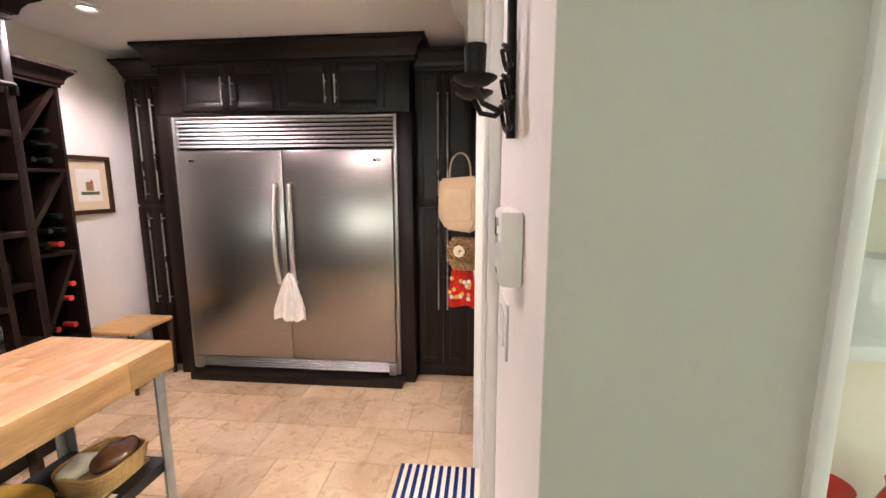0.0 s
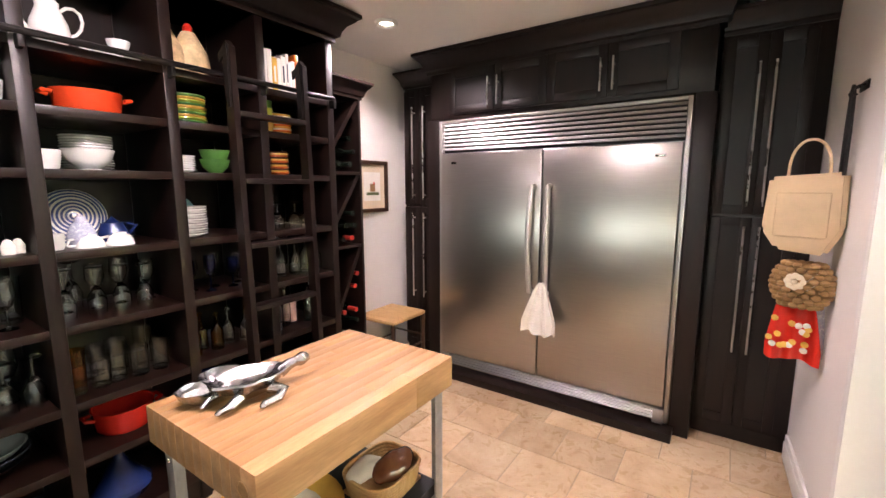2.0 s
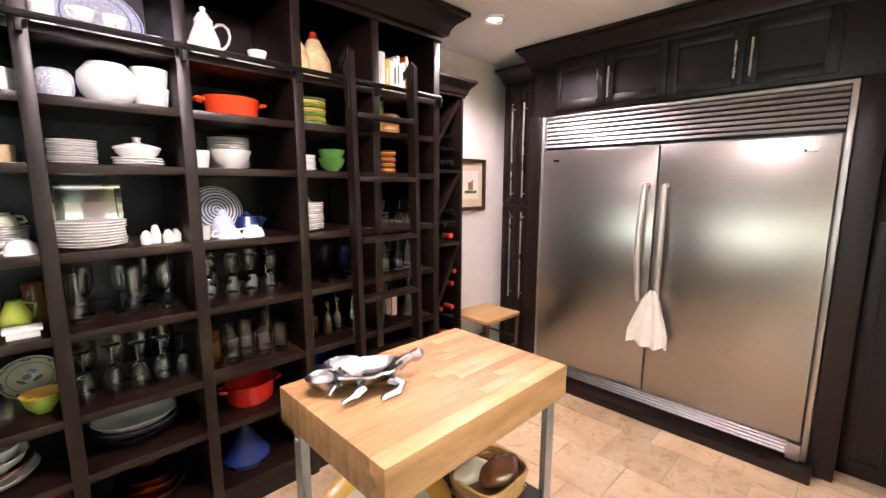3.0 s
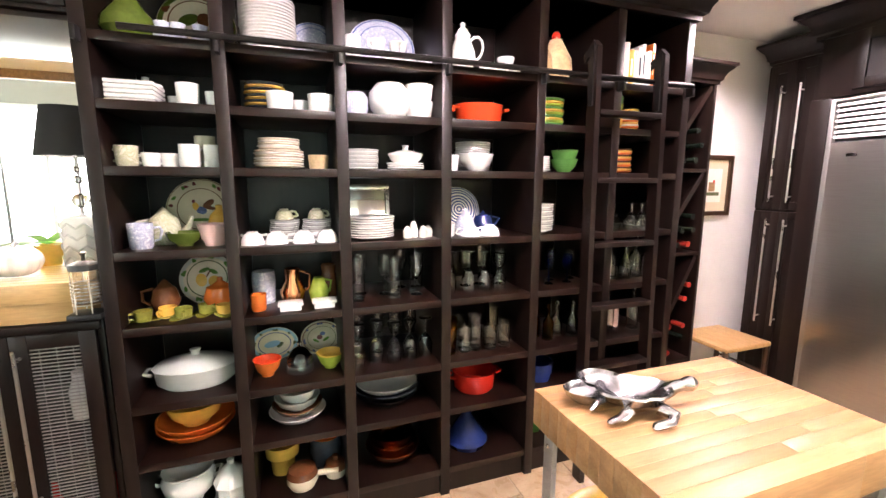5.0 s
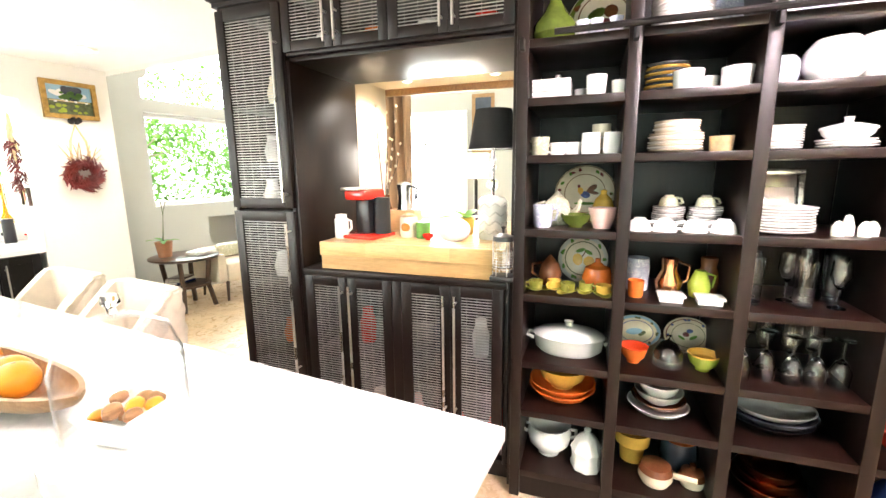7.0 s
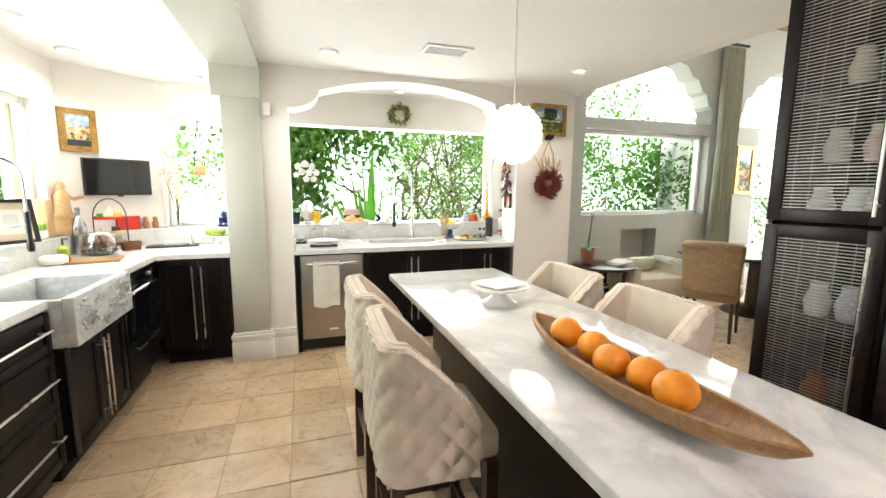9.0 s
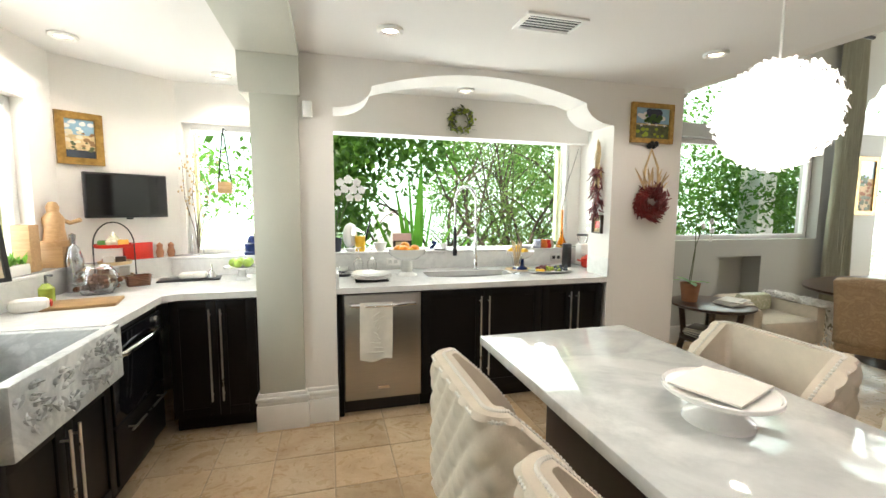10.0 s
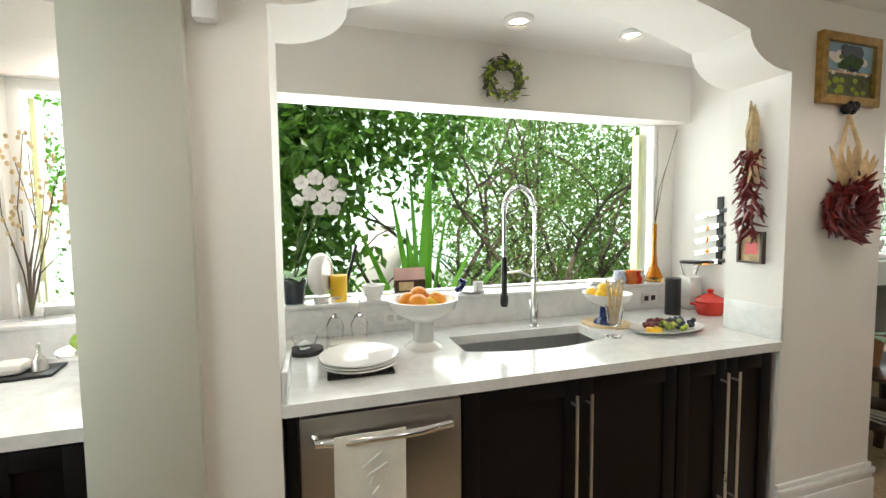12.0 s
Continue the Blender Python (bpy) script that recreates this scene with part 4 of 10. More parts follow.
bk = thing("bread_basket", CART @ pose(0.06, 0.2, 0.5), "small woven cane basket holding wrapped bread", "basket")
b = B()
basket(b, 0.20, 0.24, 0.08)
part("woven_body", b, "rush", bk)
for x, y, s, mt, lb_ in ((0.03, 0.02, 1.0, "brown_cer", "dark raisin loaf"), (-0.035, -0.045, 0.8, "linen", "loaf in clear wrapping")):
    q = B()
    ball(q, (x, y, 0.075), 0.055 * s, 1.0, 1.7, 0.62, 20, 12)
    for v in q.verts:
        v.co += Vector((math.sin(55 * v.co.y), math.sin(48 * v.co.x + 1), math.sin(70 * v.co.x + 60 * v.co.y))) * 0.004
    part("bread_loaf", q, mt, bk, lb_)
pl = thing("platter", CART @ pose(-0.10, -0.10, 0.5) @ Matrix.Scale(1.2, 4), "large yellow-rimmed platter painted with fruit", "platter")
part("rim", lathe(B(), [(0.12, 0.006), (0.14, 0.02), (0.165, 0.03), (0.17, 0.03), (0.14, 0.014), (0.12, 0.0)], seg=32), "yellow_cer", pl, "yellow glazed rim")
part("well", lathe(B(), [(0, 0.006), (0.12, 0.006), (0.12, 0.0), (0, 0.0)], seg=32), "cream_cer", pl)
lv = B()
for i in range(7):
    a = i * 0.9
    ball(lv, (0.05 * math.cos(a), 0.05 * math.sin(a), 0.007), 0.026, 1, 0.5, 0.06, 8, 5)
part("painted_leaves", lv, "leaf", pl, "painted green leaves")
cb = B()
rw = random.Random(2)
for i in range(5):
    tube(cb, [(0.10 * math.cos(a * 0.55 + i) + rw.uniform(-0.03, 0.03), 0.08 * math.sin(a * 0.75 + i * 2) + rw.uniform(-0.02, 0.02), 0.012 + 0.02 * (1 + math.sin(a * 1.3 + i))) for a in range(14)], 0.003, 5)
solid("cable_tangle", cb, "black", pose(-1.22, 1.18, 0), "tangle of thin black cables on the floor", "cable")

# ---- pantry: doorway on the east wall ----
tr = B()
for y0, y1 in ((0.93, 1.015), (1.92, 2.0)):
    bx(tr, -0.03, 0, y0, y1, 0, 2.10, 0.004)
    bx(tr, -0.042, -0.03, y0 + 0.012, y1 - 0.03, 0, 2.10, 0.004)
bx(tr, -0.03, 0.18, 1.02, 1.034, 0, 2.05, 0.002)
bx(tr, -0.045, 0.18, 1.905, 1.918, 0, 2.05, 0.002)
bx(tr, 0.08, 0.115, 1.88, 1.905, 0, 2.05, 0.003)
bx(tr, -0.02, 0.18, 1.034, 1.905, 2.035, 2.058, 0.002)
structure("door_casing", tr, "trim", EAST, "white moulded door casing", "trim")
hd = B()
prism(hd, [(0, 2.10), (-0.07, 2.10), (-0.075, 2.16), (-0.10, 2.20), (-0.11, 2.26), (-0.16, 2.32), (-0.17, 2.36), (0, 2.36)], "y", 0.90, 2.05)
structure("door_header", hd, "trim", EAST, "white moulded cornice over the doorway", "trim")
dr = thing("door_1", EAST @ pose(0.145, 1.90, 0), "white glazed door with one tall pane, closed", "door", "", "structure")
f = B()
bx(f, -0.02, 0.02, -0.16, 0, 0.01, 2.03, 0.003)
bx(f, -0.02, 0.02, -0.86, -0.74, 0.01, 2.03, 0.003)
bx(f, -0.02, 0.02, -0.74, -0.16, 0.01, 0.22, 0.003)
bx(f, -0.02, 0.02, -0.74, -0.16, 1.92, 2.03, 0.003)
part("door_frame", f, "trim", dr)
q = B()
bx(q, -0.032, -0.02, -0.18, -0.155, 0.205, 1.935, 0.003)
bx(q, -0.032, -0.02, -0.74, -0.715, 0.205, 1.935, 0.003)
bx(q, -0.032, -0.02, -0.715, -0.18, 1.91, 1.935, 0.003)
part("glazing_bead", q, "trim", dr)
p = part("pane", bx(B(), -0.003, 0.003, -0.74, -0.16, 0.22, 1.92), "pane", dr)
p.visible_shadow = False
# the bright room beyond
w = B()
bx(w, 1.9, 2.0, 1.05, 3.6, 0, 2.6)
bx(w, 0.12, 2.0, 3.5, 3.6, 0, 2.6)
structure("wall_utility", w, "limewash", ID, "lime yellow wall of the room past the glazed door", "wall")
cg = thing("bird_cage", pose(0.66, 2.35, 0), "tall white wire bird cage beyond the door", "cage")
for i in range(26):
    a = 2 * math.pi * i / 26
    x, y = 0.27 * math.cos(a), 0.27 * math.sin(a)
    part("wire", tube(B(), [(x, y, 0.42), (x, y, 1.72), (x * 0.86, y * 0.86, 1.85), (x * 0.5, y * 0.5, 1.96), (x * 0.1, y * 0.1, 2.0)], 0.0035, 5), "galv", cg)
for z in (0.45, 0.72, 1.04, 1.38, 1.72):
    part("hoop", tube(B(), [(0.27 * math.cos(2 * math.pi * i / 28), 0.27 * math.sin(2 * math.pi * i / 28), z) for i in range(29)], 0.006, 5), "galv", cg)
part("tray", lathe(B(), [(0, 0.38), (0.29, 0.38), (0.30, 0.45), (0.285, 0.45), (0.28, 0.40), (0, 0.40)], seg=26), "trim", cg)
part("stand", lathe(B(), [(0, 0), (0.2, 0), (0.18, 0.05), (0.04, 0.08), (0.03, 0.3), (0.21, 0.38), (0, 0.38)], seg=20), "trim", cg)

# bags on hooks
hk = thing("coat_hook_rail", EAST @ pose(0, 2.40, 1.86, 0, 0, -90), "dark iron coat hooks on the pantry wall", "coat hooks")
part("plate", bx(B(), -0.05, 0.05, -0.008, 0, 0.0, 0.035, 0.003), "iron", hk)
for x in (-0.03, 0.03):
    part("hook", tube(B(), [(x, -0.006, 0.02), (x, -0.03, 0.015), (x, -0.04, -0.005), (x, -0.035, -0.02), (x, -0.028, -0.015)], 0.004), "iron", hk)


def strap_loop(x0, x1, z_low, z_top, y):
    pts = []
    for i in range(15):
        a = math.pi * i / 14
        pts.append(((x0 + x1) / 2 + (x1 - x0) / 2 * math.cos(a), y, z_low + (z_top - z_low) * math.sin(a) ** 0.7))
    return pts


EW = EAST @ pose(0, 0, 0, 0, 0, -90)
tote = thing("tote_bag", pose(-0.195, 2.45, 1.27, 0, 0, -14) @ Matrix.Scale(0.84, 4), "tan canvas tote bag hanging from a hook", "bag")
bd = B()
prism(bd, [(-0.15, 0.32), (-0.165, 0.05), (-0.10, -0.05), (0.10, -0.07), (0.16, 0.06), (0.15, 0.34)], "y", -0.06, 0.055)
bmesh.ops.bevel(bd, geom=bd.edges[:], offset=0.018, segments=2, affect='EDGES')
part("bag_body", bd, "canvas", tote)
part("front_pocket", bx(B(), -0.11, 0.10, -0.072, -0.055, 0.02, 0.24, 0.006), "canvas", tote, "pale canvas pocket")
part("strap", tube(B(), strap_loop(-0.08, 0.08, 0.32, 0.50, -0.02), 0.007, 8), "canvas", tote, "tan canvas strap")
wb = thing("woven_bag", pose(-0.175, 2.46, 0.97, 0, 0, -16) @ Matrix.Scale(0.82, 4), "brown crocheted bag with a cream rosette", "bag")
b = B()
for i in range(9):
    for j in range(14):
        a = 2 * math.pi * (j + 0.5 * (i % 2)) / 14
        r = 0.125 * math.sin(math.pi * (i + 1.5) / 11) ** 0.5
        ball(b, (r * math.cos(a), 0.05 * math.sin(a), 0.02 + i * 0.027), 0.022, 1, 0.7, 0.8, 8, 5)
part("woven_body", b, "wicker", wb)
ro = B()
for i in range(8):
    a = 2 * math.pi * i / 8
    ball(ro, (-0.02 + 0.028 * math.cos(a), -0.058, 0.15 + 0.028 * math.sin(a)), 0.02, 1, 0.35, 1, 8, 5)
ball(ro, (-0.02, -0.066, 0.15), 0.014)
part("rosette", ro, "cream_cer", wb, "cream fabric rosette")
apr = thing("apron", pose(-0.185, 2.47, 0.99, 0, 0, -16) @ Matrix.Scale(0.8, 4), "red flowered apron with yellow and white blots", "apron")
part("cloth", hung_cloth(B(), 0.16, 0.26, 0.33, 2.5, 0.02, 5), "red", apr)
rw = random.Random(6)
for i in range(16):
    fl = B()
    ball(fl, (rw.uniform(-0.1, 0.1), -0.022, -rw.uniform(0.05, 0.3)), 0.018, 1, 0.3, 1, 9, 5)
    part("printed_flower", fl, "yellow_cer" if i % 3 else "paper", apr, "yellow printed flower")
sc2 = thing("scarf", pose(-0.125, 2.50, 1.0, 0, 0, -20) @ Matrix.Scale(0.75, 4), "white and pale blue scarf hanging behind the apron", "scarf")
part("cloth", hung_cloth(B(), 0.10, 0.16, 0.34, 2, 0.02, 9), "bluewhite", sc2)
lea = solid("leather_strap", tube(B(), strap_loop(-0.03, 0.03, 1.52, 1.86, -0.035), 0.007, 8), "iron", EW @ pose(-2.40, 0, 0.02), "black leather bag strap looped on a hook", "strap")

# sconce with candles, thermostat, switch
sc = thing("wall_sconce", EW @ pose(-0.60, 0, 1.62), "black wrought-iron wall sconce holding white candles", "wall sconce")
si = B()
tube(si, [(0, -0.01, -0.03), (0, -0.012, 0.22)], 0.008)
for s in (-1, 1):
    tube(si, [(0, -0.012, 0.03), (s * 0.03, -0.035, 0.012), (s * 0.05, -0.06, 0.02), (s * 0.055, -0.072, 0.045)], 0.005)
    for k, z in ((0.022, 0.005), (0.018, 0.05), (0.016, 0.10)):
        tube(si, [(0, -0.012, z + k)] + [(s * (k + k * math.cos(a)), -0.02 - 0.004 * a, z + k * math.sin(a)) for a in (1.5, 0.8, 0, -0.8, -1.6, -2.4, -3.1)], 0.004)
part("iron_scroll", si, "iron", sc)
for s in (-1, 1):
    part("drip_pan", lathe(B(), [(0, 0), (0.022, 0.002), (0.034, 0.010), (0.035, 0.013), (0.022, 0.007), (0, 0.006)], (s * 0.055, -0.072, 0.045), 16), "iron", sc)
    part("candle_cup", lathe(B(), [(0, 0), (0.016, 0), (0.018, 0.05), (0.014, 0.05), (0, 0.045)], (s * 0.055, -0.072, 0.055), 14), "iron", sc)
    part("candle", lathe(B(), [(0, 0.03), (0.012, 0.03), (0.012, 0.13), (0.004, 0.135), (0, 0.135)], (s * 0.055, -0.072, 0.055), 14), "paper", sc, "white wax candle")
th = thing("thermostat", EW @ pose(-0.53, 0, 1.36), "white plastic wall thermostat with a small display", "thermostat")
part("housing", bx(B(), -0.052, 0.066, -0.035, 0, 0, 0.115, 0.008), "white_pl", th)
part("display", bx(B(), -0.035, -0.008, -0.0365, -0.035, 0.07, 0.10, 0.001), "screen", th, "dark display")
for z in (0.065, 0.09):
    part("button", bx(B(), 0.018, 0.036, -0.038, -0.035, z, z + 0.012, 0.003), "grey_cer", th)
part("mark", bx(B(), -0.012, 0.02, -0.0358, -0.035, 0.012, 0.018), "grey_cer", th)
sw = thing("light_switch", EW @ pose(-0.715, 0, 1.22), "white double light switch plate", "light switch")
part("plate", bx(B(), -0.06, 0.06, -0.007, 0, -0.06, 0.06, 0.003), "white_pl", sw)
for x in (-0.028, 0.028):
    part("rocker", bx(B(), x - 0.017, x + 0.017, -0.012, -0.007, -0.033, 0.033, 0.002), "trim", sw)

# striped mat
rug = thing("striped_mat", pose(-0.27, 1.62, 0), "navy and white striped cotton mat by the doorway", "mat")
for i in range(20):
    x0 = -0.21 + i * 0.021
    part("stripe", bx(B(), x0, x0 + 0.021, -0.42, 0.28, 0.0, 0.008), "blue_cer" if i % 2 == 0 else "paper", rug)


# ---- ceiling lamps ----
def downlight(m, power, spot=110, color=WARM, blend=0.6, tilt=0):
    ob = thing("downlight", m, "round white recessed ceiling downlight, lit", "downlight", "ceiling downlights")
    part("ring", lathe(B(), [(0.045, 0.0), (0.07, 0.0), (0.072, -0.012), (0.06, -0.022), (0.045, -0.016)], seg=28), "trim", ob)
    part("lens", lathe(B(), [(0, -0.004), (0.046, -0.004)], seg=24), "can_glow", ob, "glowing lamp face")
    if power:
        lamp("downlight_lamp", 'SPOT', m @ pose(0, 0, -0.03, 0, tilt, 0), power, color, 0.06, spot=spot, blend=blend)


# the last three pantry lamps are added, unseen fill; two turn towards the shelving
for x, y, pw, spot, tilt in ((-2.30, 2.20, 44, 150, 0), (-0.95, 1.25, 48, 148, 0), (-1.30, 0.45, 72, 150, 26), (-0.95, -0.45, 72, 150, 26)):
    downlight(pose(x, y, 2.5), pw, spot, PANTRY, 0.5, tilt)
for u, v in ((-0.513, -4.535), (1.26, -4.46), (1.257, -5.12), (1.258, -5.82), (0.57, -5.675), (-2.49, -4.33), (-1.273, -5.55), (-1.90, -5.53), (-0.51, -2.4), (-2.49, -2.4)):
    downlight(SOUTH @ pose(u, v, CEIL), 0 if v < -5.5 and u < 0 else 12, 140)
vt = thing("ceiling_vent", SOUTH @ pose(-1.30, -4.23, CEIL), "white louvred ceiling air vent", "air vent")
f = B()
for a, b, c_, d in ((-0.17, 0.17, -0.10, -0.075), (-0.17, 0.17, 0.075, 0.10), (-0.17, -0.145, -0.075, 0.075), (0.145, 0.17, -0.075, 0.075)):
    bx(f, a, b, c_, d, -0.012, 0, 0.003)
part("frame", f, "trim", vt)
part("backing", bx(B(), -0.145, 0.145, -0.075, 0.075, -0.003, -0.001), "blackmetal", vt)
for i in range(5):
    y = -0.066 + i * 0.029
    part("slat", bx(B(), -0.145, 0.145, y, y + 0.007, -0.0085, -0.0065), "trim", vt)
vt2 = copy_thing(vt, pose(-1.40, 1.98, 2.5, 0, 0, 0))


def leaf_blade(bm, base, tip, width, droop=0.0, n=6, fold=0.15):
    """A long leaf from base to tip, folded along its rib."""
    a, b = Vector(base), Vector(tip)
    d = b - a
    side = d.cross(Vector((0, 0, 1)))
    side = side.normalized() if side.length > 1e-4 else Vector((1, 0, 0))
    up = side.cross(d).normalized()
    rows = []
    for i in range(n + 1):
        k = i / n
        w_ = width * math.sin(math.pi * min(0.97, 0.08 + 0.9 * k)) ** 0.8
        c_ = a + d * k + Vector((0, 0, -droop * k * k)) + Vector((0, 0, droop * 0.6 * k))
        rows.append([bm.verts.new(c_ - side * w_ + up * w_ * fold), bm.verts.new(c_), bm.verts.new(c_ + side * w_ + up * w_ * fold)])
    for r, q in zip(rows, rows[1:]):
        bm.faces.new((r[0], r[1], q[1], q[0]))
        bm.faces.new((r[1], r[2], q[2], q[1]))


# ---- crockery: each maker returns a thing standing at m ----
def plate_stack(m, n, r, mats, label, gap=0.011, group="plate stacks", square=False):
    ob = thing("plate_stack", m, label, "plates", group)
    rs = random.Random(int(r * 1e4) + n)
    for i in range(n):
        mt = mats[i % len(mats)]
        z = i * gap
        k = r * (1 + rs.uniform(-0.008, 0.008))
        if square:
            b = bx(B(), -k, k, -k, k, z, z + gap * 0.82, 0.003)
        else:
            b = lathe(B(), [(0, z + 0.002), (k * 0.55, z), (k * 0.62, z + 0.002), (k * 0.97, z + gap * 1.0), (k, z + gap * 1.12), (k * 0.99, z + gap * 1.5), (k * 0.955, z + gap * 1.45), (k * 0.6, z + 0.007), (0, z + 0.007)], (rs.uniform(-0.003, 0.003), rs.uniform(-0.003, 0.003), 0), 28)
        part("plate", b, mt, ob)
    return ob


def bowl(m, r, h, mat, label, name="bowl", group="bowls", foot=0.45, n=1, seg=26, squash=1.0):
    ob = thing(name, m, label, "bowl", group)
    for i in range(n):
        z = i * h * 0.45
        part("bowl_body", lathe(B(), [(0, z + 0.004), (r * foot, z), (r * foot, z + 0.006), (r * 0.82, z + h * 0.45), (r, z + h), (r * 0.95, z + h), (r * 0.76, z + h * 0.46), (r * foot * 0.9, z + 0.012), (0, z + 0.012)], seg=seg, squash=squash), mat, ob)
    return ob


def handle_loop(bm, x, z0, z1, out, r=0.005):
    tube(bm, [(x, 0, z1), (x + out * 0.8, 0, z1), (x + out, 0, (z0 + z1) / 2 + 0.01), (x + out * 0.7, 0, z0 + 0.004), (x - 0.003, 0, z0)], r, 7)


def mug(m, r, h, mat, label, turn=90, category="mug", group="cups and mugs", flare=1.0, upside=False, has_loop=True):
    mm = m @ pose(0, 0, 0, 0, 0, turn)
    if upside:
        mm = mm @ pose(0, 0, h, 180, 0, 0)
    ob = thing("mug", mm, label, category, group)
    if flare > 1.12:
        cup = [(0, 0.003), (r * 0.5, 0), (r * 0.52, 0.006), (r * 0.8, h * 0.25), (r * 0.98, h * 0.6), (r * 1.08, h), (r * 1.03, h), (r * 0.92, h * 0.6), (r * 0.74, h * 0.28), (0, 0.01)]
    else:
        cup = [(0, 0.003), (r * 0.8, 0), (r * 0.92, 0.01), (r * flare, h), (r * flare * 0.93, h), (r * 0.82, 0.012), (0, 0.01)]
    part("cup_body", lathe(B(), cup, seg=22), mat, ob)
    if has_loop:
        h_ = B()
        handle_loop(h_, r * 0.9, h * 0.25, h * 0.8, r * 0.75)
        part("handle", h_, mat, ob)
    return ob


def face_z(k):
    """Height of a leaning plate's painted face at a share k of its radius."""
    return 0.010 - 0.004 * k / 0.66 if k < 0.66 else 0.006 - 0.014 * (k - 0.66) / 0.34


def standing_plate(m, r, mat, label, rim_mat=None, lean=14, squash=1.0, category="plate"):
    ob = thing("display_plate", m @ pose(0, 0.02, 0, -lean, 0, 0), label, category, "display plates")
    prof = [(0, 0.004), (r * 0.6, 0.004), (r * 0.66, 0.0), (r, -0.012), (r, -0.008), (r * 0.66, 0.006), (0, 0.010)]
    a = part("plate_body", lathe(B(), prof, seg=36), mat, ob, m=pose(0, 0, r * squash, 90, 0, 0) @ Matrix.Diagonal((1, squash, 1, 1)))
    if rim_mat:
        part("painted_rim", lathe(B(), [(r * 0.84, face_z(0.84) + 0.0008), (r * 0.985, face_z(0.985) + 0.0008)], seg=36), rim_mat, ob, m=pose(0, 0, r * squash, 90, 0, 0) @ Matrix.Diagonal((1, squash, 1, 1)))
    return ob


def painted_plate(m, r, body, rim_mat, label, rings=(), dots=(), motif=(), lean=14, squash=1.0):
    """A plate leaning upright: rings (radius share, width share, material), rim dots (count, material, size), motif (material, x, z, rx, rz, tilt) in shares of the radius."""
    ob = standing_plate(m, r, body, label, rim_mat, lean, squash)
    face = pose(0, 0, r * squash, 90, 0, 0) @ Matrix.Diagonal((1, squash, 1, 1))
    for c, w_, mt in rings:
        part("painted_ring", lathe(B(), [(r * k, face_z(k) + 0.0009) for k in (c - w_, c, c + w_)], seg=40), mt, ob, m=face)
    for n_, mt, sz in dots:
        for i in range(n_):
            a = 2 * math.pi * i / n_ + 0.2 * (i % 3)
            q = B()
            ball(q, (0, 0, 0), sz * r, 1.5, 0.9, 0.06, 8, 5)
            part("painted_spot", q, mt, ob, m=face @ pose(r * 0.83 * math.cos(a), r * 0.83 * math.sin(a), face_z(0.83) + 0.0012, 0, 0, math.degrees(a) + 60 * (i % 2)))
    for mt, x, z, rx, rz, tilt_ in motif:
        q = B()
        ball(q, (0, 0, 0), 1.0, rx * r, rz * r, 0.0012, 12, 6)
        part("painted_motif", q, mt, ob, m=face @ pose(x * r, z * r, 0.0098, 0, 0, tilt_))
    return ob


def pot(m, prof, mat, label, category, name, lid=None, knob_mat=None, spout=None, loop=None, ears=None, seg=28, squash=1.0, group=""):
    """A turned vessel; lid is a profile of its own, spout and loop are point lists, ears the reach of two side grips."""
    ob = thing(name, m, label, category, group)
    part("vessel", lathe(B(), prof, seg=seg, squash=squash), mat, ob)
    if lid:
        part("lid", lathe(B(), lid, seg=seg, squash=squash), knob_mat or mat, ob)
    if spout:
        part("spout", tube(B(), spout[0], spout[1], 9, spout[2]), mat, ob)
    if loop:
        part("handle", tube(B(), loop[0], loop[1], 8), mat, ob)
    if ears:
        x, z, out = ears
        for s in (-1, 1):
            part("side_grip", tube(B(), [(s * x, -0.035, z), (s * (x + out), -0.025, z + 0.006), (s * (x + out), 0.025, z + 0.006), (s * x, 0.035, z)], 0.008, 7), mat, ob)
    return ob


def tumbler(m, r, h, mat="glass", flare=1.08, label="clear drinking glass"):
    ob = solid("drinking_glass", lathe(B(), [(0, 0.0), (r * 0.9, 0), (r * flare, h), (r * flare - 0.0025, h), (r * 0.88, 0.012), (0, 0.010)], seg=16), mat, m, label, "glass", "glasses")
    return ob


def goblet(m, r, h, mat="glass", label="stemmed wine glass", upside=False):
    mm = m @ pose(0, 0, h, 180, 0, 0) if upside else m
    prof = [(0, 0.0), (r * 0.85, 0.001), (r * 0.8, 0.004), (0.006, 0.012), (0.004, h * 0.4), (r * 0.5, h * 0.48), (r * 0.95, h * 0.68), (r * 0.82, h), (r * 0.78, h), (r * 0.9, h * 0.68), (r * 0.45, h * 0.5), (0, h * 0.47)]
    return solid("wine_glass", lathe(B(), prof, seg=16), mat, mm, label, "glass", "glasses")


def decanter(m, r, h, mat, label):
    ob = thing("glass_bottle", m, label, "bottle", "glass bottles")
    part("glass_body", lathe(B(), [(0, 0), (r, 0), (r, h * 0.5), (r * 0.35, h * 0.68), (r * 0.3, h * 0.9), (r * 0.4, h * 0.91), (r * 0.26, h * 0.91), (r * 0.26, h * 0.68), (r * 0.9, h * 0.48), (r * 0.9, 0.01), (0, 0.01)], seg=16), mat, ob)
    st = B()
    ball(st, (0, 0, h * 0.96), r * 0.38, 1, 1, 1, 12, 8)
    part("stopper", st, mat, ob)
    return ob


def at(y, shelf, depth=0.16, turn=0):
    return SH @ pose(y, depth, SHELF_Z[shelf], 0, 0, turn)


